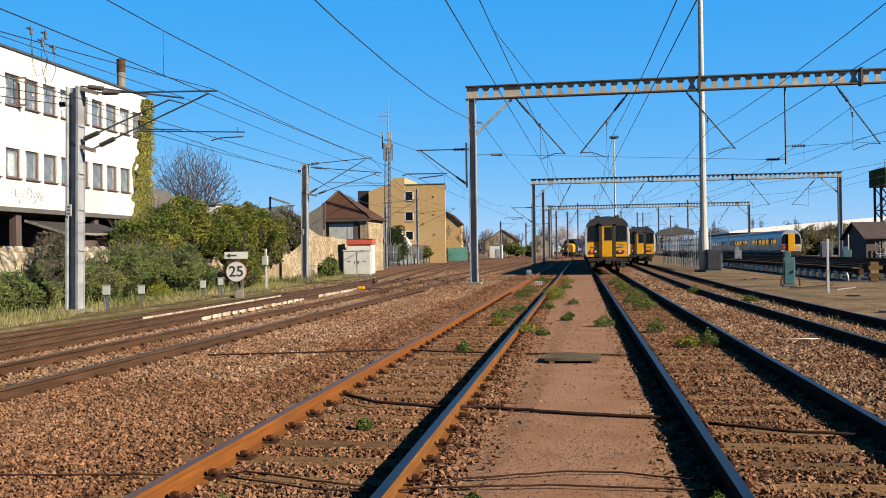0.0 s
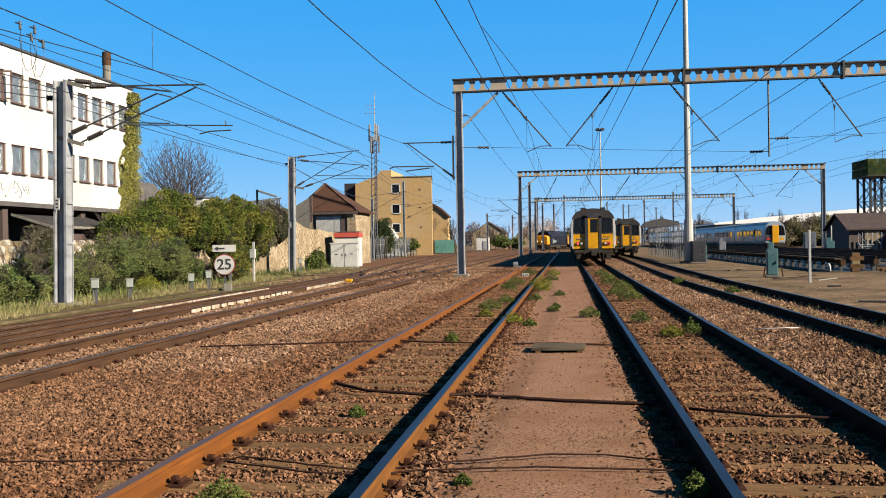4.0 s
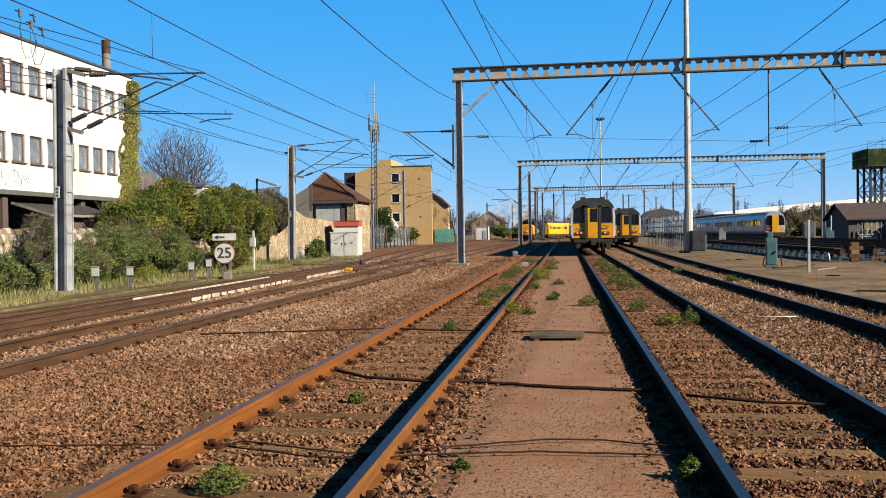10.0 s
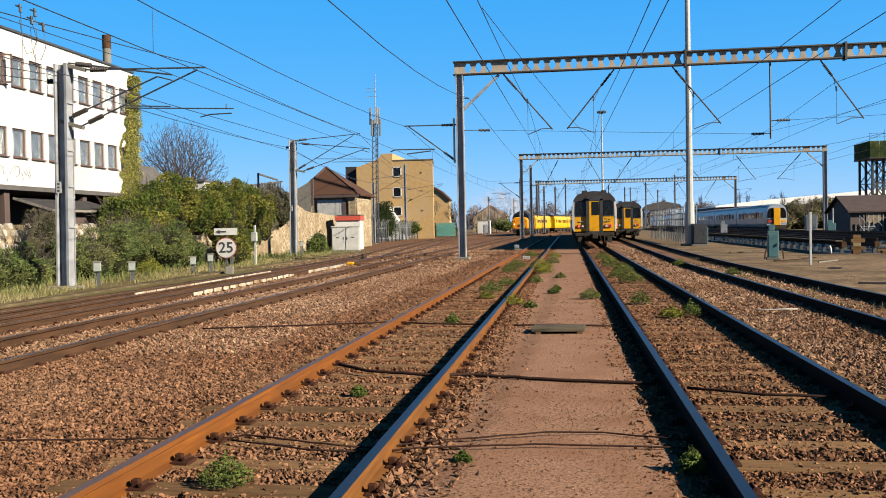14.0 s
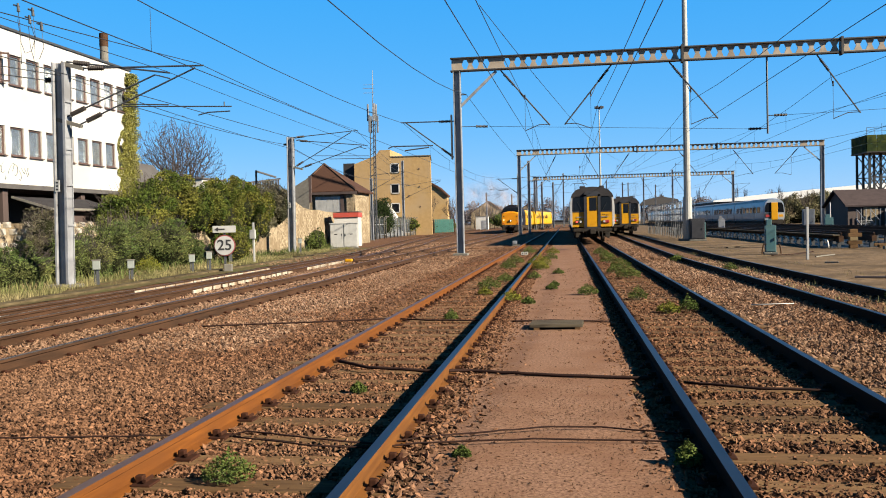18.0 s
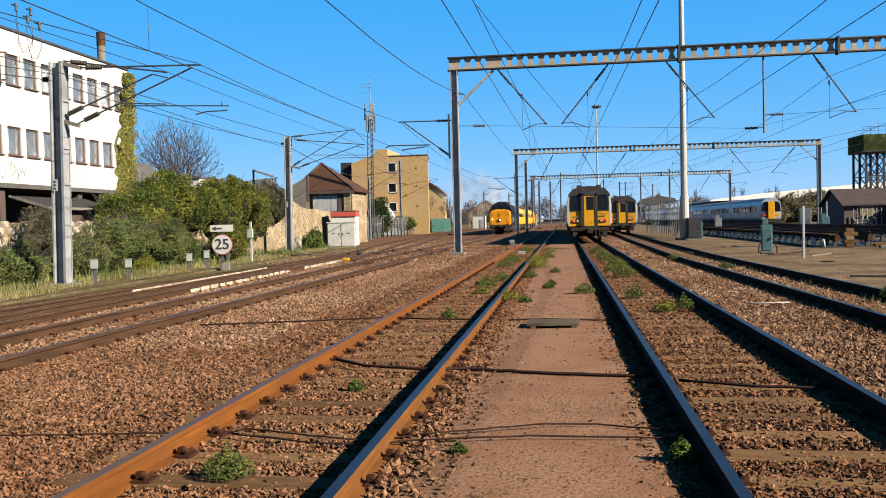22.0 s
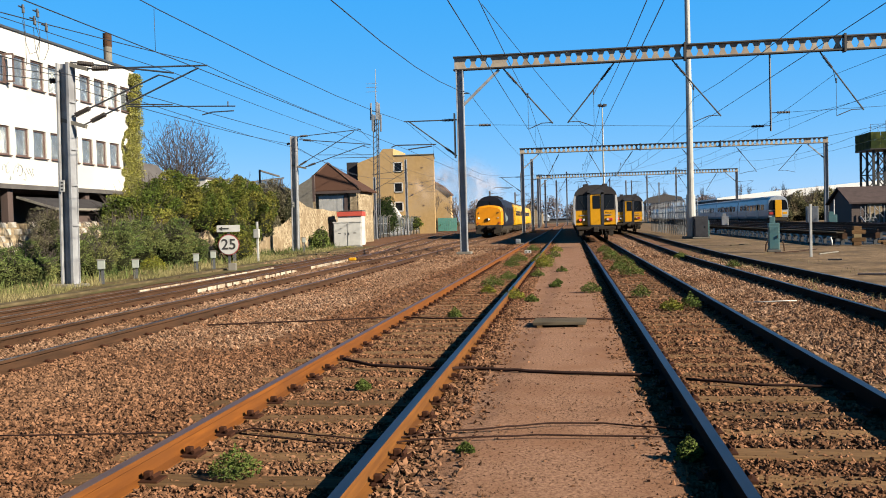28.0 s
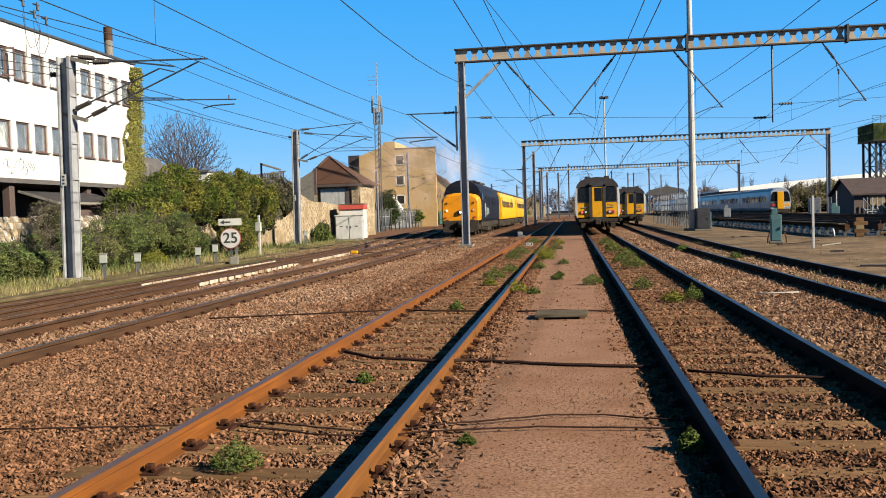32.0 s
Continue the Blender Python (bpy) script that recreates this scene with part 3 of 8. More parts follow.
def gantry(y, x0, x1, top, depth, n, w, yr=None, label=""):
    g = thing("overhead_line_gantry", pose(x0, y, 0, 0, 0, math.degrees(math.atan2((yr or y) - y, x1 - x0))), label, "gantry", "overhead line gantries")
    L = math.hypot(x1 - x0, (yr or y) - y)
    for x in (0.25, L - 0.25):
        bm = B()
        hcolumn(bm, x, 0, 0.1, top - depth, w, w * 1.05, w * 0.12)
        part("column", bm, M_column, g)
        bm = B()
        box(bm, x, 0, 0.06, w * 2.0, w * 2.2, 0.16, 0.03)
        part("footing", bm, M_conc, g)
        s = 1 if x < 1 else -1
        bm = B()
        bar(bm, (x + s * 0.1, 0, top - depth - 1.75), (x + s * 1.95, 0, top - depth - 0.05), 0.12, 0.12)
        part("knee_brace", bm, M_galv, g)
    web = castellated(L, depth * 0.9, n)
    bmesh.ops.translate(web, verts=web.verts, vec=(0, 0, top - depth * 0.05))
    part("castellated_web", web, M_beam, g, "rust-stained steel web with hexagonal openings")
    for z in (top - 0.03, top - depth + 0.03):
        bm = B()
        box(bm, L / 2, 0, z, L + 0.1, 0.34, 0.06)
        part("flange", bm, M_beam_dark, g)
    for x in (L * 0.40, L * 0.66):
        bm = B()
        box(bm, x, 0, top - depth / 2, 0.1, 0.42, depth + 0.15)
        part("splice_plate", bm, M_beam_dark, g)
    return g


GY1, GY2, GY3 = 43.0, 102.5, 165.0
G1 = gantry(GY1, -4.2, 23.5, 9.78, 0.68, 52, 0.36, label="steel portal gantry with hexagon-holed beam over the sidings")
G2 = gantry(GY2, -4.35, 30.2, 10.03, 0.68, 65, 0.40, 103.6, label="second steel portal gantry with hexagon-holed beam")
G3 = gantry(GY3, -4.8, 31.7, 10.0, 0.70, 68, 0.40, label="far steel portal gantry over the parked trains")


# ---- parked trains ----
def bogie(parent, y, wheel_r=0.42, base=2.6, axles=2, gauge=1.5, key=None):
    """A bogie: a frame with axle boxes and springs, and one wheelset an axle."""
    bm = B()
    for x in (-1.0, 1.0):
        box(bm, x, y, 0.55, 0.14, base + 0.9, 0.28, 0.03)
        for k in range(axles):
            yy = y - base / 2 + base * k / (axles - 1)
            box(bm, x * 1.06, yy, wheel_r, 0.22, 0.32, 0.32, 0.03)
            rod(bm, (x * 1.06, yy + 0.35, 0.4), (x * 1.06, yy + 0.35, 0.72), 0.09)
            rod(bm, (x * 1.06, yy - 0.35, 0.4), (x * 1.06, yy - 0.35, 0.72), 0.09)
    box(bm, 0, y, 0.6, 2.0, 0.5, 0.25, 0.03)
    bo = part("bogie", bm, M_dirt, parent)
    sets = []
    for k in range(axles):
        yy = y - base / 2 + base * k / (axles - 1)
        bm = B()
        rod(bm, (-0.8, 0, 0), (0.8, 0, 0), 0.09, n=10)
        for x in (-0.75, 0.75):
            rod(bm, (x - 0.065, 0, 0), (x + 0.065, 0, 0), wheel_r, n=24)
            rod(bm, (x - 0.085 * (1 if x > 0 else -1), 0, 0), (x - 0.06 * (1 if x > 0 else -1), 0, 0), wheel_r + 0.03, n=24)
            for a in range(6):
                c, s = math.cos(a * 1.047), math.sin(a * 1.047)
                box(bm, x * 1.09, c * wheel_r * .55, s * wheel_r * .55, 0.03, 0.10, 0.10)
        w = part("wheelset", bm, M_dirt, bo)
        w.matrix_basis = pose(0, yy, wheel_r)
        sets.append(w)
    return bo, sets


EMU = [(-1.32, 1.02), (-1.41, 1.2), (-1.41, 2.55), (-1.36, 2.95), (-1.29, 3.16), (-1.05, 3.42), (-0.6, 3.58), (0, 3.63)]
EMU = EMU + [(-x, z) for x, z in EMU[-2::-1]]


def emu_coach(m, L=19.9, cab=True, label="", side=M_emuside):
    """A carriage of an older electric unit; its front end, at y=0, may be a cab with a gangway door."""
    c = thing("train_carriage", m, label, "train", "parked electric trains")
    low = [p for p in EMU if p[1] < 3.0]
    bm = B()
    sweep(bm, low, [(0, 0.06, 0), (0, L, 0)])
    part("body", bm, side, c)
    bm = B()
    sweep(bm, [p for p in EMU if p[1] > 2.9], [(0, 0.02, 0.003), (0, 0.9, 0.003), (0, L, 0.003)])
    part("roof", bm, M_emuroof, c)
    bm = B()
    box(bm, 0, L / 2, 0.78, 2.3, L - 0.6, 0.36, 0.03)
    for k in range(5):
        box(bm, 0, 5 + k * 2.4, 0.58, 2.2, 1.5, 0.5, 0.04)
    part("underframe", bm, M_dirt, c)
    for y in (3.0, L - 3.0):
        bogie(c, y)
    for s in (-1, 1):
        for k in range(9):
            bm = B()
            box(bm, s * 1.412, 2.0 + k * 2.0, 2.18, 0.03, 1.15 if k % 3 else 0.7, 0.72, 0.012)
            part("side_window", bm, M_glass, c)
        bm = B()
        box(bm, s * 1.413, L / 2, 2.18, 0.012, L - 0.6, 0.95)
        part("window_band", bm, M_emugrey, c)
    if cab:
        # end wall in yellow, dark window surround, pillars, gangway
        bm = B()
        plate(bm, low, (-0.02, 0.08))
        part("cab_front", bm, M_yellow, c, "yellow cab end")
        bm = B()
        plate(bm, [p for p in EMU if p[1] > 2.9], (-0.05, 0.05))
        part("roof_dome", bm, M_emuroof, c)
        for s in (-1, 1):
            bm = B()
            plate(bm, [(s * 0.53, 1.98), (s * 1.26, 1.98), (s * 1.29, 2.1), (s * 1.25, 2.92), (s * 1.12, 3.14), (s * 0.53, 3.14)], (-0.035, 0.0))
            part("windscreen_surround", bm, M_emugrey, c)
            bm = B()
            plate(bm, [(s * 0.58, 2.06), (s * 1.19, 2.06), (s * 1.19, 2.88), (s * 1.06, 3.0), (s * 0.58, 3.0)], (-0.05, -0.03))
            part("windscreen", bm, M_glass, c)
            bm = B()
            bar(bm, (s * 0.62, -0.07, 2.02), (s * 0.95, -0.07, 2.62), 0.025, 0.02)
            part("wiper", bm, M_black, c)
            bm = B()
            plate(bm, [(s * 1.30, 0.97), (s * 1.425, 1.24), (s * 1.425, 2.45), (s * 1.36, 2.93), (s * 1.26, 2.93), (s * 1.28, 2.4), (s * 1.28, 1.3)], (-0.03, 0.5))
            part("corner_panel", bm, M_emuside if s < 0 else M_white, c, "white corner panel")
            bm = B()
            box(bm, s * 0.88, -0.05, 1.36, 0.40, 0.08, 0.20, 0.03)
            part("light_cluster", bm, M_black if s < 0 else M_redfascia, c)
            for xx, mm, nm in ((0.76, M_lens, "headlamp"), (1.0, M_taillit if s < 0 else M_red, "tail_lamp")):
                bm = B()
                rod(bm, (s * xx, -0.10, 1.36), (s * xx, -0.05, 1.36), 0.07, n=14)
                part(nm, bm, mm, c)
            bm = B()
            box(bm, s * 0.75, -0.045, 1.66, 0.55, 0.03, 0.04)
            part("handrail", bm, M_galv, c)
        bm = B()
        for s in (-1, 1):
            plate(bm, [(s * 0.36, 1.0), (s * 0.53, 1.0), (s * 0.53, 3.12), (s * 0.36, 3.12)], (-0.15, 0.0))
        plate(bm, [(-0.53, 3.0), (0.53, 3.0), (0.53, 3.18), (0.36, 3.32), (-0.36, 3.32), (-0.53, 3.18)], (-0.15, 0.0))
        box(bm, 0, -0.075, 0.98, 1.06, 0.15, 0.10)
        part("gangway_surround", bm, M_emugrey, c, "dark grey gangway frame")
        bm = B()
        box(bm, 0.0, -0.10, 2.0, 0.70, 0.05, 1.98, 0.02)
        part("gangway_door", bm, M_yellow, c, "yellow end door")
        bm = B()
        box(bm, 0.06, -0.132, 2.5, 0.46, 0.02, 0.86, 0.01)
        part("door_window", bm, M_glass, c)
        bm = B()
        box(bm, 0, -0.05, 0.82, 2.5, 0.2, 0.22, 0.04)
        box(bm, 0, -0.18, 0.72, 0.34, 0.5, 0.34, 0.04)
        for s in (-1, 1):
            rod(bm, (s * 0.35, -0.12, 0.8), (s * 0.42, -0.14, 0.3), 0.03)
            rod(bm, (s * 0.6, -0.12, 0.8), (s * 0.62, -0.14, 0.35), 0.03)
            box(bm, s * 0.95, -0.1, 0.5, 0.3, 0.08, 0.3, 0.02)
        part("coupler", bm, M_dirt, c)
        for s in (-1, 1):
            bm = B()
            box(bm, s * 0.62, 0.15, 3.6, 0.34, 0.3, 0.16, 0.04)
            part("roof_vent", bm, M_emuroof, c)
            for k in range(3 if s > 0 else 0):
                bm = B()
                box(bm, s * 0.80 + 0.13 * (k - 1), -0.03, 1.82 - 0.02 * k, 0.08, 0.012, 0.035)
                part("number_bar", bm, M_black, c)
    return c


def pantograph(x, y, z):
    """A raised current collector: base, four crossed arms and a bow."""
    p = thing("pantograph", pose(x, y, z), "dark raised pantograph frame on the train roof", "pantograph")
    bm = B()
    box(bm, 0, 0, 0.12, 1.1, 1.3, 0.06)
    part("base_frame", bm, M_galv_dark, p)
    for sx in (-0.45, 0.45):
        bm = B()
        rod(bm, (sx, -0.5, 0.12), (sx * 0.8, 0.9, 0.75), 0.025, n=6)
        part("lower_arm", bm, M_galv_dark, p)
        bm = B()
        rod(bm, (sx * 0.8, 0.9, 0.75), (sx * 0.9, -0.1, 1.25), 0.02, n=6)
        part("upper_arm", bm, M_galv_dark, p)
        bm = B()
        insulator(bm, (sx, -0.5, -0.08), (sx, -0.5, 0.12), 0.09, 3)
        part("insulator", bm, M_insul, p)
    bm = B()
    tube(bm, [(-0.8, -0.1, 1.05), (-0.62, -0.1, 1.25), (0.62, -0.1, 1.25), (0.8, -0.1, 1.05)], 0.025, 6)
    part("bow", bm, M_galv_dark, p)


M_taillit = lamp_mat("lit_tail_lamp", (0.8, 0.03, 0.02), 1.2)
M_lens = mat("lamp_lens", (0.55, 0.55, 0.5), (0.4, 0.4, 0.38), 10, 0.15)
EY1, EY2 = 57.5, 86.0
for k in range(4):
    emu_coach(pose(2.94, EY1 + k * 20.3, 0.17), cab=(k == 0), label="white and yellow electric train carriage parked on the siding" if k == 0 else "white electric train carriage coupled behind the leading one")
for k in range(3):
    emu_coach(pose(6.90, EY2 + k * 20.3, 0.17), cab=(k == 0), label="yellow-fronted electric train carriage parked on the outer siding" if k == 0 else "white electric train carriage on the outer siding")

pantograph(2.5, EY1 + 26, 3.85)

MODERN = [(-1.28, 0.75), (-1.38, 1.1), (-1.40, 1.9), (-1.34, 2.7), (-1.20, 3.25), (-0.9, 3.56), (-0.45, 3.72), (0, 3.76)]
MODERN = MODERN + [(-x, z) for x, z in MODERN[-2::-1]]


def modern_coach(m, cab, L=20.0):
    """A silver carriage of a newer electric unit with a sloped cab and yellow gangway door."""
    c = thing("train_carriage", m, "silver electric train carriage" + (" with yellow cab door" if cab else ""), "train", "silver electric train")
    bm = B()
    st = [(0, 0.0, 0.22, 0.92), (0, 0.5, 0.06, 0.98), (0, 1.2, 0, 1.0), (0, L, 0, 1.0)] if cab else [(0, 0.1, 0), (0, L, 0)]
    sweep(bm, MODERN, st)
    part("body", bm, M_silver, c)
    bm = B()
    sweep(bm, [(x * 1.004, z + 0.004) for x, z in MODERN if z > 3.2], [(0, 1.0 if cab else 0.1, 0), (0, L, 0)])
    part("roof", bm, M_galv, c)
    bm = B()
    box(bm, 0, L / 2, 0.6, 2.4, L - 1, 0.5, 0.04)
    part("underframe", bm, M_dirt, c)
    for y in (3.0, L - 3.0):
        bogie(c, y)
    for s in (-1, 1):
        for k in range(7):
            bm = B()
            box(bm, s * 1.385, 2.9 + k * 2.4, 2.25, 0.05, 1.7, 0.75, 0.015)
            part("side_window", bm, M_glass2, c)
        for y in (L * 0.3, L * 0.7):
            bm = B()
            box(bm, s * 1.395, y, 1.85, 0.03, 1.35, 1.95, 0.015)
            part("door", bm, M_whitemetal, c)
    if cab:
        for s in (-1, 1):
            bm = B()
            plate(bm, [(s * 0.42, 1.9), (s * 1.2, 1.9), (s * 1.12, 2.75), (s * 0.9, 3.15), (s * 0.42, 3.2)], (-0.04, 0.15))
            part("windscreen", bm, M_glass, c)
            bm = B()
            plate(bm, [(s * 0.42, 1.15), (s * 1.22, 1.15), (s * 1.24, 1.8), (s * 0.42, 1.8)], (-0.03, 0.15))
            part("front_panel", bm, M_emugrey if s < 0 else M_whitemetal, c)
            bm = B()
            plate(bm, [(s * 0.55, 1.3), (s * 1.1, 1.3), (s * 1.1, 1.6), (s * 0.55, 1.6)], (-0.05, 0.1))
            part("light_cluster", bm, M_red if s < 0 else M_yellow, c)
        bm = B()
        box(bm, 0, -0.06, 2.05, 0.84, 0.2, 2.25, 0.05)
        part("gangway_door", bm, M_yellow, c, "yellow end door")
        bm = B()
        box(bm, 0, 0.05, 0.7, 2.2, 0.3, 0.5, 0.06)
        part("coupler", bm, M_dirt, c)
    return c


for k in range(8):
    modern_coach(pose(28.2, 119 + k * 20.3, 0.17), k == 0)
for k in range(2):
    modern_coach(pose(-10.0, 400 + k * 20.3, 0.17), False)
track("far siding track under distant coaches", lambda y: -10.75, G, 380, 444, (380, 381), 0.7, (DARKR, DARKR), sleepers=False)
track("siding track under the silver train", lambda y: 27.45, G, 60, 330, (60, 61), 0.7, (DARKR, DARKR), sleepers=False)


# ---- the moving train ----
LOCO_W = 1.34
LSEC = [(-1.30, 0.95), (-1.35, 1.15), (-1.35, 2.5), (-1.30, 2.9), (-1.12, 3.35), (-0.8, 3.65), (-0.4, 3.82), (0, 3.88)]
LSEC = LSEC + [(-x, z) for x, z in LSEC[-2::-1]]
NOSE = [(-1.28, 1.04), (-1.32, 1.2), (-1.32, 2.38), (-1.23, 2.66), (-0.97, 2.84), (-0.5, 2.93), (0, 2.96)]
NOSE = NOSE + [(-x, z) for x, z in NOSE[-2::-1]]


def loco(label):
    """A heavy diesel locomotive with a bonnet nose at each end; front at y=0."""
    c = thing("diesel_locomotive", None, label, "locomotive", "test train")
    L = 18.7
    bm = B()
    sweep(bm, [(x, z) for x, z in NOSE], [(0, 0.05, 0.12, 0.90), (0, 0.16, 0.05, 0.96), (0, 0.4, 0, 1.0), (0, 1.75, 0, 1.0)])
    part("nose", bm, M_lyellow, c, "rounded yellow nose")
    bm = B()
    sweep(bm, LSEC, [(0, 1.5, 0), (0, L - 1.5, 0)])
    part("body", bm, M_navy, c, "dark blue-grey body side and roof")
    bm = B()
    sweep(bm, NOSE, [(0, L - 1.75, 0), (0, L - 0.4, 0, 1.0), (0, L - 0.05, 0.12, 0.9)])
    part("rear_nose", bm, M_lyellow, c)
    # yellow cab face around the windscreens
    bm = B()
    plate(bm, [(-1.28, 2.2), (1.28, 2.2), (1.25, 3.02), (-1.25, 3.02)], (1.42, 1.52))
    part("cab_face", bm, M_navy, c)
    for x0, x1 in ((-1.18, -0.06), (0.06, 1.18)):
        bm = B()
        plate(bm, [(x0, 2.96), (x1, 2.96), (x1 * 0.90, 3.42), (x0 * 0.90, 3.42)], (1.38, 1.44))
        part("windscreen", bm, M_glass, c)
    for s in (-1, 1):
        bm = B()
        box(bm, s * 1.352, 2.2, 2.65, 0.03, 0.7, 0.55, 0.02)
        part("cab_side_window", bm, M_glass, c)
        bm = B()
        box(bm, s * 1.345, 3.1, 2.05, 0.03, 0.65, 1.9, 0.02)
        part("cab_door", bm, M_navy, c)
        for k in range(4):
            bm = B()
            box(bm, s * 1.345, 5.6 + k * 2.7, 2.42, 0.04, 2.0, 0.62, 0.02)
            for j in range(6):
                box(bm, s * 1.37, 5.6 + k * 2.7, 2.17 + j * 0.10, 0.03, 1.9, 0.04)
            part("side_grille", bm, M_navy, c)
        bm = B()
        box(bm, s * 1.353, 4.2, 1.75, 0.012, 0.55, 1.0)
        part("livery_panel", bm, M_paleblue, c, "pale blue-grey livery panel")
        for k in range(3):
            bm = B()
            box(bm, s * 1.356, 5.2 + 0.75 * k, 1.68, 0.012, 0.48, 0.62 - 0.1 * k)
            part("lettering_bar", bm, M_paleblue, c)
        # nose lamps and buffers
        for zz, xx, nm in ((2.25, 0.92, "marker_lamp"), (1.75, 0.92, "headlamp"), (1.28, 1.0, "tail_lamp")):
            bm = B()
            rod(bm, (s * xx, 0.0, zz), (s * xx, 0.15, zz), 0.065, n=12)
            part(nm, bm, M_black if nm == "marker_lamp" else ((M_head if s < 0 else M_lens) if nm == "headlamp" else M_red), c)
        bm = B()
        rod(bm, (s * 0.87, -0.45, 0.93), (s * 0.87, -0.38, 0.93), 0.20, n=18)
        rod(bm, (s * 0.87, -0.4, 0.93), (s * 0.87, 0.1, 0.93), 0.10, n=12)
        part("buffer", bm, M_dirt, c)
    bm = B()
    box(bm, 0.0, 0.0, 1.62, 0.34, 0.16, 0.26, 0.05)
    part("nose_lamp_box", bm, M_black, c)
    bm = B()
    rod(bm, (0.04, -0.12, 1.62), (0.04, 0.0, 1.62), 0.075, n=14)
    part("centre_headlamp", bm, M_head, c, "lit headlamp")
    bm = B()
    box(bm, 0, 0.15, 0.84, 2.5, 0.3, 0.46, 0.05)
    box(bm, 0, -0.1, 0.9, 0.3, 0.4, 0.25, 0.03)
    for s in (-1, 1):
        plate(bm, [(s * 0.5, 0.25), (s * 1.2, 0.3), (s * 1.2, 0.8), (s * 0.5, 0.8)], (-0.05, 0.05))
        rod(bm, (s * 0.3, -0.08, 0.9), (s * 0.35, -0.1, 0.45), 0.03)
    part("bufferbeam", bm, M_dirt, c)
    bm = B()
    box(bm, 0, L / 2, 0.75, 2.5, 14.5, 0.4, 0.04)
    box(bm, 0, L / 2, 0.55, 2.4, 3.6, 0.75, 0.08)
    part("underframe", bm, M_dirt, c)
    bm = B()
    for y in (6.0, 9.2, 12.2):
        box(bm, 0, y, 3.9, 1.1, 1.6, 0.14, 0.04)
    part("roof_hatch", bm, M_emuroof, c)
    sets = []
    for y in (4.1, L - 4.1):
        sets += bogie(c, y, 0.55, 4.1, 3)[1]
    return c, sets, 0.55


TSEC = [(-1.32, 0.95), (-1.38, 1.2), (-1.38, 2.5), (-1.30, 2.95), (-1.1, 3.35), (-0.75, 3.62), (0, 3.74)]
TSEC = TSEC + [(-x, z) for x, z in TSEC[-2::-1]]


def test_coach(label):
    c = thing("train_carriage", None, label, "train", "test train")
    L = 22.4
    bm = B()
    sweep(bm, TSEC, [(0, 0, 0), (0, L, 0)])
    part("body", bm, M_tyellow, c)
    bm = B()
    sweep(bm, [(x * 1.003, z + 0.004) for x, z in TSEC if z > 3.3], [(0, -0.02, 0), (0, L + 0.02, 0)])
    part("roof", bm, M_emuroof, c)
    for s in (-1, 1):
        for k in range(12):
            bm = B()
            box(bm, s * 1.385, 2.5 + k * 1.1 + (0.8 if k > 7 else 0), 2.30, 0.035, 0.62, 0.56, 0.015)
            part("side_window", bm, M_glass, c)
        for y in (1.2, 14.5, L - 1.2):
            bm = B()
            box(bm, s * 1.385, y, 2.0, 0.03, 0.8, 1.9, 0.02)
            part("door", bm, M_tyellow, c)
            bm = B()
            box(bm, s * 1.40, y, 2.4, 0.02, 0.5, 0.6, 0.01)
            part("door_window", bm, M_glass, c)
    bm = B()
    for y in (-0.06, L + 0.06):
        box(bm, 0, y, 2.0, 0.9, 0.14, 2.1, 0.03)
    part("gangway", bm, M_black, c)
    bm = B()
    box(bm, 0, L / 2, 0.75, 2.3, L - 1, 0.36, 0.03)
    for k in range(4):
        box(bm, 0, 5.6 + k * 3, 0.5, 2.3, 1.9, 0.5, 0.04)
    part("underframe", bm, M_dirt, c)
    sets = []
    for y in (2.6, L - 2.6):
        sets += bogie(c, y)[1]
    return c, sets, 0.42


M_paleblue = mat("pale_blue_grey_paint", (0.24, 0.29, 0.29), (0.16, 0.20, 0.21), 2, 0.5)
M_head = lamp_mat("lit_headlamp", (1.0, 0.82, 0.55), 1.0)
TRAIN = [(0.0, *loco("dark blue diesel locomotive with yellow nose hauling test coaches")),
         (19.3, *test_coach("bright yellow windowed test train carriage behind locomotive")),
         (42.1, *test_coach("bright yellow windowed test train carriage"))]
TRAIN_Y = [(0, 190), (3, 182.5), (6, 174), (9, 165), (12, 152.5), (14, 142.5), (17, 127), (19, 117.5), (21, 109.8), (23, 103), (25, 96), (28, 82.3), (29, 77.2), (30, 71.8), (31, 65.6), (32, 59)]
_ty = np.array(TRAIN_Y)
_slopes = np.gradient(_ty[:, 1], _ty[:, 0])


def train_y(t):
    """Where the locomotive's nose is, smooth between the known times."""
    k = int(np.clip(np.searchsorted(_ty[:, 0], t) - 1, 0, len(_ty) - 2))
    h = _ty[k + 1, 0] - _ty[k, 0]
    s = (t - _ty[k, 0]) / h
    return ((2 * s**3 - 3 * s**2 + 1) * _ty[k, 1] + (s**3 - 2 * s**2 + s) * h * _slopes[k]
            + (3 * s**2 - 2 * s**3) * _ty[k + 1, 1] + (s**3 - s**2) * h * _slopes[k + 1])


def train_x(y):
    """The line of the train's path, eased over its curve."""
    return sum(MAIN1(y + d) for d in (-8, -4, 0, 4, 8)) / 5 + 0.725


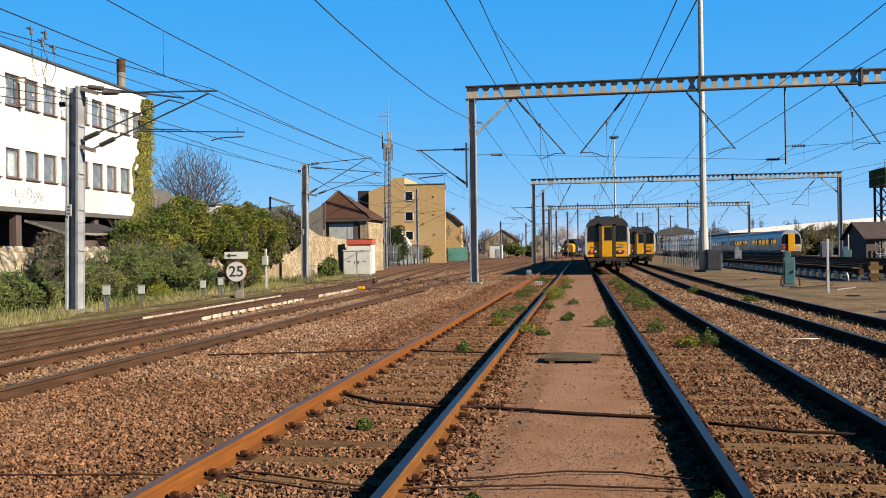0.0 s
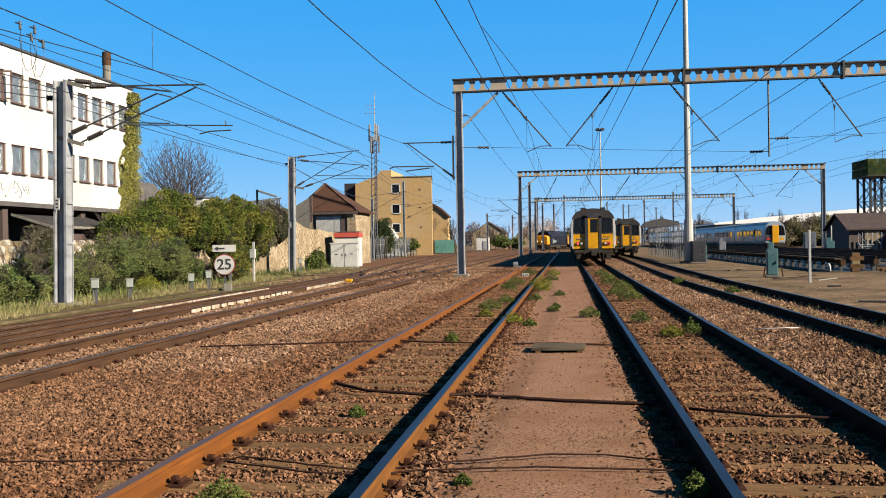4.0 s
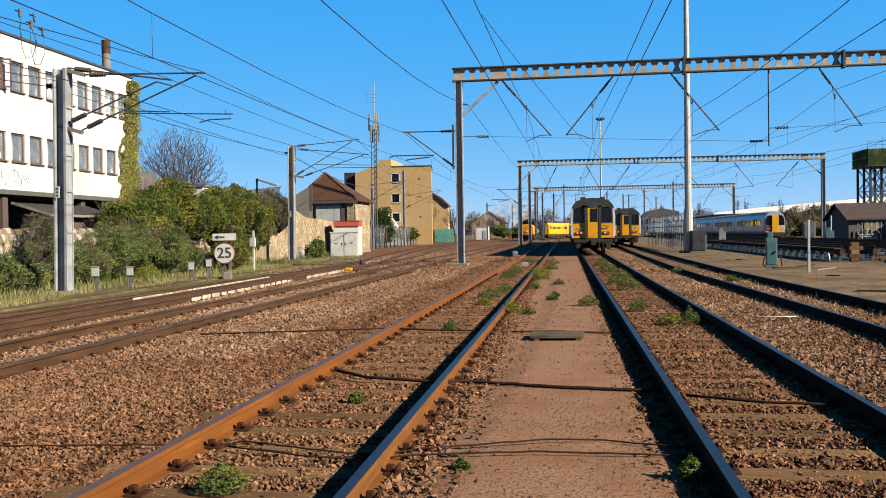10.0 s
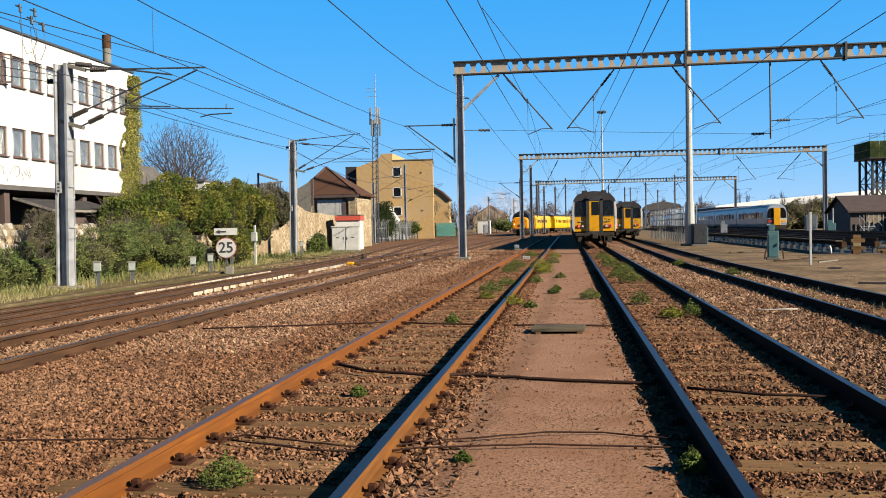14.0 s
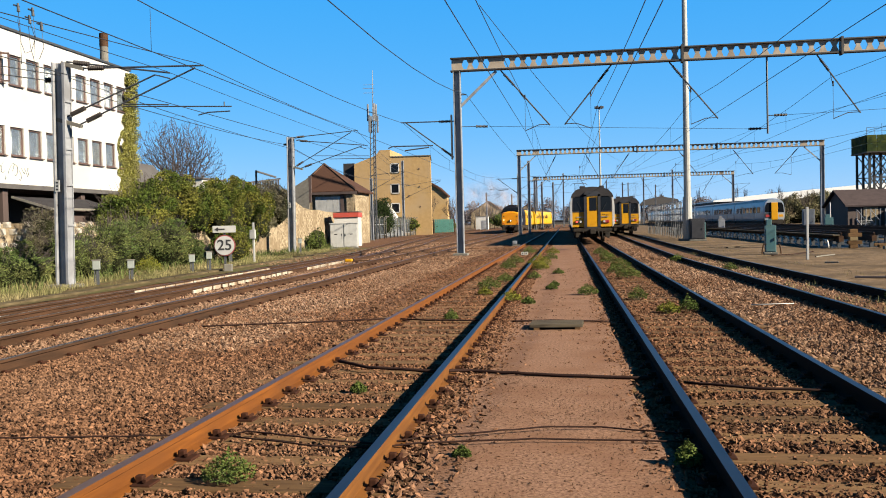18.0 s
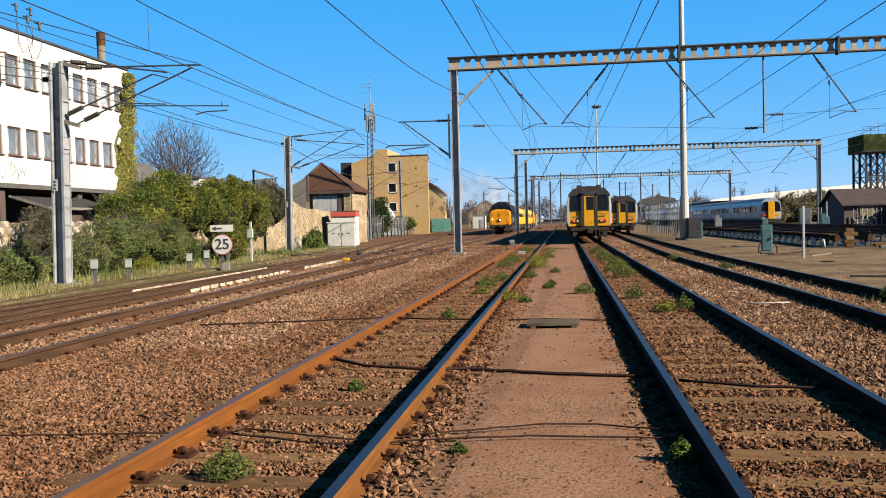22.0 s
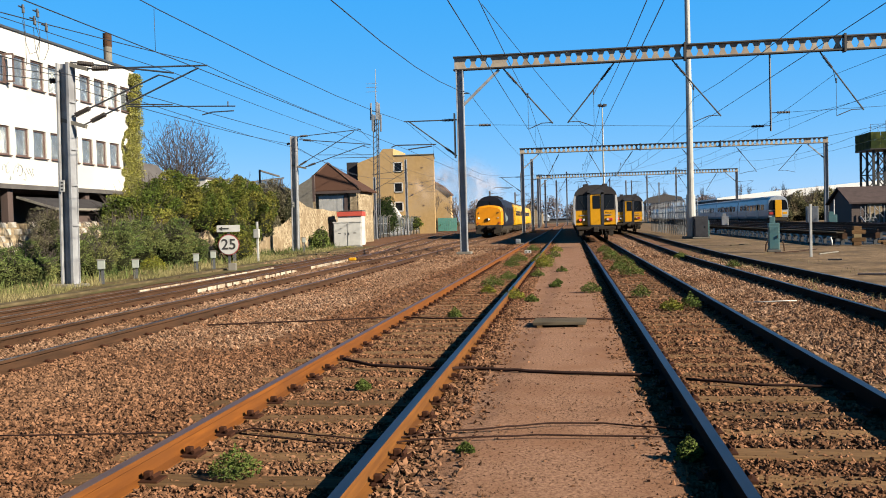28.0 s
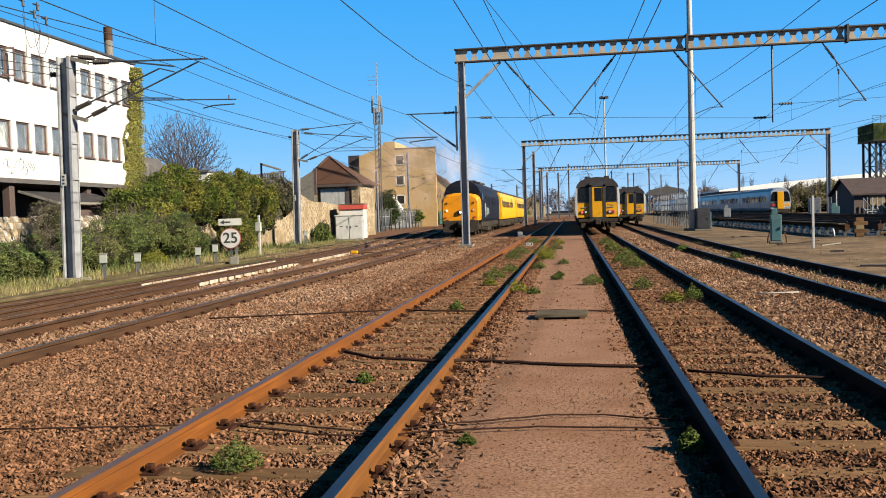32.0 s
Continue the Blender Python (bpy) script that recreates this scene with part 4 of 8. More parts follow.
def motions():
    for back, body, sets, r in TRAIN:
        rows = []
        for i in range(65):
            t = i * 0.5
            y = train_y(t) + back
            x, x2 = train_x(y), train_x(y + 15)
            rows.append((t, pose(x, y, 0.17, 0, 0, math.degrees(math.atan2(x - x2, 15)))))
        walk(body, rows)
        for w in sets:
            home = w.matrix_basis.translation.copy()
            wr = []
            for i in range(257):
                t = i * 0.125
                wr.append((t, Matrix.Translation(home) @ Matrix.Rotation((train_y(t) - train_y(0)) / r * -1.0 * -1.0, 4, "X")))
            walk(w, wr)
    # exhaust drifts up and away from the locomotive's stack
    for k, o, a, b in PUFFS:
        rows = []
        for i in range(65):
            t = i * 0.5
            age = 0.55 * (k + 1)
            y = train_y(t) + 8.5 - 0.3 * age
            rise = 0.55 * age ** 0.8
            rows.append((t, pose(train_x(y) - 1.3 * age + 0.5 * a * age ** 0.5, y + 0.25 * age + 0.4 * b * age ** 0.5, 4.1 + rise + 1.1 * a * min(age / 2, 1), 0, 40 * a + 6 * t, 8 * b)))
        walk(o, rows)


# ---- overhead line: masts, arms and wires ----
def mast(x, y, h, w, arms, label, rz=0.0, lean=0.0):
    """An H-section mast with cantilever arms given as (kind, (x, z), (x, z)) in the mast's plane."""
    m = thing("overhead_line_mast", pose(x, y, 0, 0, lean, rz), label, "mast", "overhead line masts")
    bm = B()
    hcolumn(bm, 0, 0, 0.0, h, w, w, w * 0.13)
    part("column", bm, M_galv, m)
    bm = B()
    for yy in (-w * 0.46, w * 0.46):
        box(bm, w * 0.5 + 0.015, yy, h / 2, 0.03, w * 0.08, h)
    part("face_edging", bm, M_galv, m)
    for z in (h * 0.28, h * 0.46, h * 0.62, h * 0.83):
        bm = B()
        box(bm, w * 0.5 + 0.02, 0, z, 0.04, w * 0.84, 0.06)
        part("batten", bm, M_galv, m)
    bm = B()
    box(bm, 0, 0, 0.03, w * 2.1, w * 2.1, 0.16, 0.03)
    part("footing", bm, M_conc, m)
    bm = B()
    box(bm, -w * 0.15, -w * 0.56, 3.0, 0.16, 0.02, 0.34, 0.005)
    part("number_plate", bm, M_whitemetal, m, "small white mast plate")
    for k in range(3):
        bm = B()
        box(bm, -w * 0.15, -w * 0.56 - 0.013, 3.1 - k * 0.1, 0.07, 0.006, 0.045)
        part("plate_bar", bm, M_black, m)
    for kind, a, b in arms:
        bm = B()
        a3, b3 = (a[0] - x, 0, a[1]), (b[0] - x, 0, b[1])
        va, vb = Vector(a3), Vector(b3)
        if kind == "ins":
            d = (vb - va).normalized()
            rod(bm, va, vb, 0.025, n=6)
            part("cantilever_tube", bm, M_galv_dark, m)
            bm = B()
            insulator(bm, va + d * 0.25, va + d * 0.75, 0.10)
            part("insulator", bm, M_insul, m)
        elif kind == "bar":
            bar(bm, va, vb, 0.12, 0.11)
            part("bracket", bm, M_conc, m)
        elif kind == "knob":
            insulator(bm, va, vb, 0.11, 3)
            part("feeder_insulator", bm, M_insul, m)
        else:
            rod(bm, va, vb, 0.018, n=6)
            part("steady_arm", bm, M_galv_dark, m)
    return m


mast(-13.43, 23.9, 6.60, 0.37, [("bar", (-13.39, 6.60), (-12.72, 6.42)), ("ins", (-13.25, 6.64), (-10.04, 6.21)), ("ins", (-12.8, 6.43), (-9.02, 6.39)), ("ins", (-12.85, 4.80), (-9.28, 6.33)),
                                ("ins", (-13.35, 5.0), (-10.5, 6.17)), ("bar", (-13.6, 4.97), (-12.8, 4.74)), ("arm", (-11.5, 5.29), (-8.2, 5.20)), ("arm", (-11.53, 5.36), (-10.1, 5.30)), ("arm", (-9.2, 4.98), (-8.9, 5.05)),
                                ("arm", (-8.9, 5.05), (-8.25, 5.07)), ("arm", (-10.5, 6.17), (-10.04, 6.05)), ("arm", (-8.42, 5.2), (-8.42, 5.34)), ("knob", (-13.9, 6.12), (-13.62, 6.12))],
     "grey steel overhead line mast beside the verge", lean=0.9)
mast(-15.78, 52.7, 7.25, 0.37, [("ins", (-15.6, 7.22), (-11.45, 7.56)), ("ins", (-15.4, 7.04), (-10.85, 6.62)), ("ins", (-15.6, 5.34), (-11.9, 7.45)),
                                ("ins", (-15.1, 5.32), (-11.2, 6.60)), ("bar", (-15.9, 5.45), (-15.0, 5.24)), ("arm", (-14.24, 6.06), (-10.75, 5.98)), ("arm", (-13.27, 5.84), (-10.3, 5.83)), ("arm", (-11.4, 6.55), (-10.9, 6.4)), ("knob", (-16.2, 6.8), (-15.95, 6.8))],
     "grey steel overhead line mast by an old wall", lean=0.7)
mast(-19.25, 91.0, 6.65, 0.24, [("ins", (-19.5, 6.9), (-15.6, 7.3)), ("ins", (-19.5, 5.2), (-15.6, 7.2)), ("arm", (-18.3, 5.9), (-15.2, 5.9))], "slim dark overhead line mast by the fence")
mast(-20.9, 118.0, 10.4, 0.30, [("ins", (-20.7, 6.9), (-15.6, 7.6)), ("ins", (-20.7, 5.2), (-15.6, 7.5)), ("arm", (-18.3, 5.9), (-15.2, 5.9))], "tall slim overhead line mast by the fence")
for _x, _y, _h in ((-15.5, 185, 8.0), (-12.0, 215, 8.5), (-13.5, 240, 9), (-6.0, 135, 9.0), (-5.5, 205, 12), (-1.5, 190, 10), (0.6, 230, 14), (13, 260, 13), (17, 250, 12), (21.5, 235, 12.5), (26, 210, 13), (36, 190, 9.0), (22, 300, 14), (31, 300, 13)):
    mast(_x, _y, _h, 0.34, [("ins", (_x, _h - 0.6), (_x + 3.4, _h - 0.4)), ("ins", (_x, _h - 2.6), (_x + 3.4, _h - 0.5)), ("arm", (_x + 1, _h - 2.3), (_x + 4, _h - 2.3))], "dark steel overhead line mast among distant sidings")

# the two columns standing close behind the gantries' left ends
for _y in (112.0, 172.0):
    _g = thing("steel_post", pose(-3.4, _y, 0), "dark steel overhead line post behind the gantry", "post")
    _b = B()
    hcolumn(_b, 0, 0, 0, 9.4, 0.36, 0.36, 0.05)
    part("column", _b, M_column, _g)
    _b = B()
    box(_b, 0, 0, 0.05, 0.8, 0.8, 0.2, 0.03)
    part("footing", _b, M_conc, _g)


def hanger(g, x0, z0, x1, z1, xs, zs, y, label):
    """A slanted drop arm under a gantry with its steady arm and insulators."""
    a, b, c = Vector((0, 0, z0)), Vector((x1 - x0, 0, z1)), Vector((xs - x0, 0, zs))
    bm = B()
    rod(bm, a, b, 0.035, n=6)
    h = part("drop_arm", bm, M_galv_dark, g, label)
    h.matrix_basis = g.matrix_basis.inverted() @ pose(x0, y, 0)
    bm = B()
    insulator(bm, a + (b - a) * 0.07, a + (b - a) * 0.28, 0.10)
    part("insulator", bm, M_insul, h)
    bm = B()
    mid = b + (c - b) * 0.45 + Vector((0, 0, 0.14))
    rod(bm, b + Vector((0, 0, 0.05)), mid, 0.02, n=6)
    rod(bm, mid, c, 0.02, n=6)
    part("steady_arm", bm, M_galv_dark, h)
    bm = B()
    k = a + (b - a) * 0.3
    w = Vector((c.x, 0, zs + 1.5))
    rod(bm, k, w, 0.015, n=5)
    insulator(bm, w + Vector((0, 0, 0.25)), w, 0.06, 4)
    rod(bm, w, c, 0.010, n=5)
    part("suspension", bm, M_galv_dark, h)


SIDINGS = [(-1.78, 0.57, -0.62), (3.55, 1.28, 2.55), (6.28, 8.5, 7.25), (13.0, 14.9, 13.7)]
for _a, _t, _s in SIDINGS:
    hanger(G1, _a, 9.07, _t, 6.3, _s, 6.08, GY1, "slanted steel drop arm with brown insulators")
for _a, _t, _s in ((0.2, -1.3, -0.6), (3.6, 5.2, 2.9), (8.6, 6.6, 7.2), (14.2, 16.4, 13.8), (20.2, 22.4, 20.5), (27.4, 24.8, 26.6)):
    hanger(G2, _a, 9.27, _t, 6.4, _s, 6.2, GY2 + (_a + 4.35) * 0.032, "slanted steel drop arm with brown insulators")
for _a, _t, _s in ((0.8, -1.0, -0.5), (4.0, 5.8, 2.9), (9.0, 7.0, 7.2), (15, 17, 14), (21, 23, 20.5), (28, 26, 26.6)):
    hanger(G3, _a, 9.3, _t, 6.1, _s, 5.9, GY3, "slanted steel drop arm with brown insulators")

_b = B()
rod(_b, (0, 0, 9.07), (0, 0, 5.5), 0.045, n=8)
_d = part("drop_post", _b, M_galv_dark, G1)
_d.matrix_basis = G1.matrix_basis.inverted() @ pose(10.75, GY1, 0)
for _z, _s in ((6.35, 1), (5.75, -1)):
    _b = B()
    rod(_b, (0, 0, _z), (_s * 0.35, 0, _z), 0.02, n=6)
    insulator(_b, (_s * 0.3, 0, _z), (_s * 0.9, 0, _z), 0.09)
    part("insulator", _b, M_insul, _d)

def column_cantilever(g, x, y):
    """A bracket on a gantry's outer column with its tubes, insulators and stay."""
    bm = B()
    box(bm, -0.22, 0, 5.9, 0.06, 0.3, 2.2)
    d = part("cantilever_bracket", bm, M_galv_dark, g)
    d.matrix_basis = g.matrix_basis.inverted() @ pose(x, y, 0)
    for name, a, c in (("top_tie", (-0.1, 6.69), (-2.75, 6.71)), ("diagonal_tube", (-0.15, 4.91), (-2.52, 6.70)), ("registration_tube", (-1.18, 5.52), (-3.2, 5.55)),
                       ("lower_tube", (-3.2, 5.55), (-3.45, 5.46)), ("steady_arm", (-1.38, 5.44), (-2.6, 5.32))):
        bm = B()
        rod(bm, (a[0], 0, a[1]), (c[0], 0, c[1]), 0.03, n=6)
        part(name, bm, M_galv_dark, d)
    for a, c in (((-0.25, 6.69), (-0.85, 6.69)), ((-0.22, 4.96), (-0.75, 5.36)), ((1.0, 6.38), (1.6, 6.36))):
        bm = B()
        insulator(bm, (a[0], 0, a[1]), (c[0], 0, c[1]), 0.10)
        part("insulator", bm, M_insul, d)
    bm = B()
    rod(bm, (0.1, 0, 6.4), (1.1, 0, 6.38), 0.016, n=6)
    rod(bm, (0.1, 0, 7.97), (0.55, 0, 7.97), 0.03, n=6)
    part("stay", bm, M_galv_dark, d)


for _g, _x, _y in ((G1, -4.05, GY1), (G2, -4.1, GY2), (G3, -4.55, GY3)):
    column_cantilever(_g, _x, _y)


def wire(name, pts, r, sag=0.0, label="", seg=8):
    """A wire hung through points, sagging between them."""
    bm = B()
    line = []
    for a, b in zip(pts, pts[1:]):
        a, b = Vector(a), Vector(b)
        for k in range(seg):
            s = k / seg
            p = a.lerp(b, s)
            p.z -= sag * 4 * s * (1 - s) * ((b - a).length / 50) ** 2
            line.append(p)
    line.append(Vector(pts[-1]))
    tube(bm, line, r, 5)
    w = part(name, bm, M_wire)
    return tagged(w, label, "overhead wire", "overhead wires")


def equipment(xs, tops, lows, ys, sag=0.8, drop=0):
    """A carrier wire and a contact wire above a track, with droppers between them from the given span on."""
    top = [(x, y, z) for x, y, z in zip(xs, ys, tops)]
    low = [(x, y, z) for x, y, z in zip(xs, ys, lows)]
    wire("carrier_wire", top, 0.011, sag, "dark sagging carrier wire above a track")
    wire("contact_wire", low, 0.010, 0.03, "dark taut contact wire above a track")
    bm = B()
    for (a, b, c, d) in list(zip(top, top[1:], low, low[1:]))[drop:]:
        A, Bv, C, D = Vector(a), Vector(b), Vector(c), Vector(d)
        n = max(2, int((Bv - A).length / 8))
        for k in range(1, n):
            s = k / n
            p, q = A.lerp(Bv, s), C.lerp(D, s)
            p.z -= sag * 4 * s * (1 - s) * ((Bv - A).length / 50) ** 2
            twig(bm, p, q, 0.007, 0.007)
    w = part("dropper_wires", bm, M_wire)
    tagged(w, "thin vertical dropper wires between two overhead wires", "overhead wire", kind="stuff")


YS = (-14, GY1, GY2, GY3, 260)
equipment((-0.62, -0.60, -0.6, -0.5, -0.4), (5.74, 7.52, 7.7, 7.6, 7.2), (4.6, 6.0, 6.2, 6.1, 5.8), YS, 0.2, 1)
equipment((2.9, 2.9, 2.9, 2.9, 2.9), (5.17, 7.28, 7.7, 7.6, 7.2), (4.5, 5.92, 6.2, 6.1, 5.8), YS, 0.33, 1)
equipment((7.35, 7.3, 7.2, 7.2, 7.2), (7.41, 7.23, 7.7, 7.6, 7.2), (5.25, 5.88, 6.2, 6.1, 5.8), YS, 0.66, 1)
equipment((13.55, 13.58, 13.8, 14, 14), (8.1, 7.98, 7.7, 7.6, 7.2), (5.45, 6.41, 6.2, 6.1, 5.8), YS, 0.6, 1)
equipment((20.5, 20.5, 20.5), (7.6, 7.7, 7.6), (6.1, 6.2, 6.1), (GY1 + 1, GY2 + 0.8, GY3))
equipment((-6.75, -6.70, -6.6, -6.8, -6.0), (6.88, 6.68, 7.0, 7.0, 6.6), (5.05, 5.31, 5.5, 5.5, 5.2), (-10, GY1, GY2, GY3, 240), 0.68, 1)
wire("dropper_wire", [(-6.72, 16.25, 5.98), (-6.72, 16.25, 5.15)], 0.005, 0, "thin vertical dropper between two overhead wires", 2)
equipment((-9.1, -9.06, -11.48, -15.6, -15.6), (4.6, 6.38, 7.54, 7.3, 7.6), (4.8, 5.0, 5.98, 5.9, 5.9), (-8, 23.9, 52.7, 91, 118), 0.4, 2)
wire("carrier_wire", [(-10.1, -8, 5.9), (-10.06, 23.9, 6.21), (-10.9, 52.7, 6.58), (-15.2, 91, 6.6)], 0.009, 0.3, "dark sagging carrier wire of the far turnout")
wire("feeder_wire", [(-13.5, -5, 4.3), (-13.76, 23.9, 6.12), (-16.05, 52.7, 6.81), (-19.8, 91, 6.6), (-21.1, 118, 8.0)], 0.014, 0.5, "dark return feeder wire carried on the masts")
wire("feeder_wire", [(-13.2, -5, 4.6), (-13.22, 23.9, 6.22), (-15.3, 52.7, 6.45), (-20.6, 91, 6.75)], 0.012, 0.4, "dark auxiliary wire along the mast faces")
wire("feeder_wire", [(-3.5, 2, 6.58), (-3.5, GY1, 7.97)], 0.013, 1.3, "dark return feeder wire on the gantry columns")
wire("feeder_wire", [(-3.5, GY1, 7.97), (-3.55, GY2, 8.4), (-4.0, GY3, 8.2)], 0.013, 0.18, "dark return feeder wire between the far gantry columns")
wire("span_wire", [(-2.4, GY1, 6.36), (9.8, GY1, 5.76), (10.4, GY1, 5.76)], 0.009, 0.05, "thin cross-span wire below the gantry")
wire("span_wire", [(11.6, GY1, 6.35), (22.9, GY1, 6.6)], 0.009, 0.05, "thin cross-span wire below the gantry")
wire("crossover_wire", [(-0.6, 20, 6.6), (7.2, 90, 7.4), (13.8, 150, 7.2)], 0.009, 0.4, "dark wire crossing between two sidings")
wire("crossover_wire", [(20.5, 20, 6.2), (13.8, 70, 6.4), (7.3, 120, 6.2)], 0.009, 0.4, "dark wire crossing between two sidings")
wire("crossover_wire", [(20.5, 22, 7.6), (13.8, 60, 7.4), (2.9, 125, 7.2)], 0.009, 0.4, "dark wire crossing between two sidings")


# hanging jumper loops on the wires above the near mast
for _pts in (((-9.09, 5.96), (-9.08, 5.55), (-9.06, 5.1), (-9.06, 4.9)), ((-8.79, 5.86), (-8.77, 5.4), (-8.84, 5.14), (-8.98, 5.1), (-9.05, 5.3), (-9.08, 5.75)),
             ((-8.86, 5.72), (-8.78, 5.4), (-8.80, 5.0), (-8.77, 4.7)), ((-8.62, 5.58), (-8.60, 5.2), (-8.68, 4.98), (-8.80, 4.98), (-8.86, 5.2), (-8.86, 5.6))):
    _j = thing("jumper_wire", pose(0, 15.6, 0), "thin drooping jumper wire with a clamp above the mast", "overhead wire", "jumper wires")
    _b = B()
    tube(_b, [(x_ + 0.012 * math.sin(i_ * 2.1), 0.02 * math.sin(i_), z_) for i_, (x_, z_) in enumerate(_pts)], 0.006, 5)
    part("wire", _b, M_wire, _j)
    _b = B()
    rod(_b, (_pts[0][0], 0, _pts[0][1] + 0.10), (_pts[0][0] + 0.01, 0, _pts[0][1] - 0.06), 0.022, 0.03, 8)
    rod(_b, (_pts[0][0] - 0.09, 0, _pts[0][1] + 0.08), (_pts[0][0] + 0.03, 0, _pts[0][1] + 0.03), 0.016, n=6)
    part("clamp", _b, M_galv_dark, _j)


# ---- white office building ----
WX, WTOP, WBOT, WEND = -22.0, 10.28, 3.76, 44.65
office = thing("office_building", None, "white rendered two-storey office block raised above a dark undercroft", "building")
_b = B()
ROWS = ((7.98, 9.28), (4.97, 6.20))
WIN_Y = [34.16 + 1.29 * k for k in range(-10, 8)]
for z0, z1 in ((WBOT, 4.97), (6.20, 7.98), (9.28, WTOP)):
    box(_b, WX - 0.15, (20 + WEND) / 2, (z0 + z1) / 2, 0.3, WEND - 20, z1 - z0)
for z0, z1 in ROWS:
    edges = [20.0] + [e for y in WIN_Y for e in (y, y + 0.95)] + [WEND]
    for a, c in zip(edges[::2], edges[1::2]):
        box(_b, WX - 0.15, (a + c) / 2, (z0 + z1) / 2, 0.296, c - a, z1 - z0)
part("wall", _b, M_white, office, "white rendered wall")
_b = B()
box(_b, WX - 6, WEND - 0.15, (WBOT + WTOP) / 2, 11.7, 0.3, WTOP - WBOT)
box(_b, WX - 12, (20 + WEND) / 2, (WBOT + WTOP) / 2, 0.3, WEND - 20, WTOP - WBOT)
box(_b, WX - 6, 20.15, (WBOT + WTOP) / 2, 11.7, 0.3, WTOP - WBOT)
part("side_wall", _b, M_white, office)
_b = B()
box(_b, WX - 6, (20 + WEND) / 2, WTOP - 0.35, 11.6, WEND - 20.7, 0.2)
part("roof", _b, M_slate, office)
_b = B()
box(_b, WX - 0.13, (20 + WEND) / 2, WTOP + 0.05, 0.42, WEND - 19.9, 0.10, 0.01)
part("parapet_coping", _b, M_galv_dark, office)
# slab and undercroft take dark colours for the shade below the block
_b = B()
box(_b, WX - 6, (20 + WEND) / 2, WBOT - 0.1, 12.0, WEND - 20, 0.2)
box(_b, WX - 6, (20 + WEND) / 2, 7.1, 11.5, WEND - 20.8, 0.15)
part("floor_slab", _b, M_slate, office)
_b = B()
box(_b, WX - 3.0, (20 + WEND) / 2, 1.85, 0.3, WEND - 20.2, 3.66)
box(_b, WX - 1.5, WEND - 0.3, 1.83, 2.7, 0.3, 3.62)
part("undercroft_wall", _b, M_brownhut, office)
# columns added unseen, in dark brown that stands for the same shade
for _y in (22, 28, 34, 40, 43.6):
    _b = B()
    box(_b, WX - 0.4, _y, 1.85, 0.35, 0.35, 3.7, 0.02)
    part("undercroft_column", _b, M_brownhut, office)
_b = B()
box(_b, WX - 2.5, (20 + WEND) / 2, 5.4, 0.1, WEND - 21, 2.9)
box(_b, WX - 2.5, (20 + WEND) / 2, 8.6, 0.1, WEND - 21, 2.6)
part("inner_wall", _b, M_cream, office)
for _i, _y in enumerate(WIN_Y):
    for _j, (z0, z1) in enumerate(ROWS):
        w = thing("window", pose(WX - 0.12, _y + 0.475, (z0 + z1) / 2))
        w.parent = office
        _b = B()
        for dy in (-0.44, 0.44):
            box(_b, 0, dy, 0, 0.10, 0.07, z1 - z0)
        for dz in (-(z1 - z0) / 2 + 0.035, (z1 - z0) / 2 - 0.035):
            box(_b, 0, 0, dz, 0.10, 0.81, 0.07)
        part("window_frame", _b, M_frame, w)
        _b = B()
        box(_b, 0, 0, 0, 0.012, 0.82, z1 - z0 - 0.13)
        part("pane", _b, M_officeglass, w).visible_shadow = False
        if (_i * 3 + _j) % 4 != 2:
            _b = B()
            for q in range(7):
                box(_b, -0.16 - 0.02 * (q % 2), -0.42 + 0.06 * q if (_i + _j) % 2 else 0.06 + 0.06 * q, 0, 0.03, 0.062, 1.15)
            part("curtain", _b, M_cream, w)
        _b = B()
        box(_b, 0.16, 0, -(z1 - z0) / 2 - 0.02, 0.12, 0.99, 0.05, 0.01)
        part("window_sill", _b, M_frame, w)
# open casement and sprayed marks
_b = B()
for dz in (-0.57, 0.57):
    box(_b, WX + 0.2, WIN_Y[9] + 0.75, 8.6 + dz, 0.42, 0.05, 0.07, rz=0.35)
for dx in (-0.19, 0.19):
    box(_b, WX + 0.2 + dx * math.cos(0.35), WIN_Y[9] + 0.75 + dx * math.sin(0.35), 8.6, 0.06, 0.05, 1.2, rz=0.35)
part("open_casement", _b, M_frame, office, "brown casement swung open")
_rs = random.Random(4)
for k in range(9):
    y0, z0 = 33.3 + k * 0.26, 4.32 + 0.16 * math.sin(k * 2.3)
    _b = B()
    tube(_b, [(WX + 0.006, y0 + 0.17 * math.cos(q * 0.8 + k) + 0.02 * q, z0 + 0.24 * math.sin(q * 0.8 + k * 1.7)) for q in range(_rs.randint(4, 7))], 0.016, 4)
    part("spray_mark", _b, M_paleblue, office)
_c = thing("chimney_pipe", pose(-22.85, 43.6, 9.9), "rusty dark metal flue on the office roof", "chimney")
_b = B()
rod(_b, (0, 0, 0), (0, 0, 1.95), 0.21, n=16)
part("flue", _b, M_conc, _c)
_b = B()
rod(_b, (0, 0, 1.55), (0, 0, 2.25), 0.225, n=16)
part("cowl", _b, M_rust_dark, _c)


# ---- foliage ----
LEAF_V = [(0, -0.5, 0), (0.32, 0, 0.08), (0, 0.55, 0), (-0.32, 0, 0.08)]
LEAF_F = [(0, 1, 2), (0, 2, 3)]


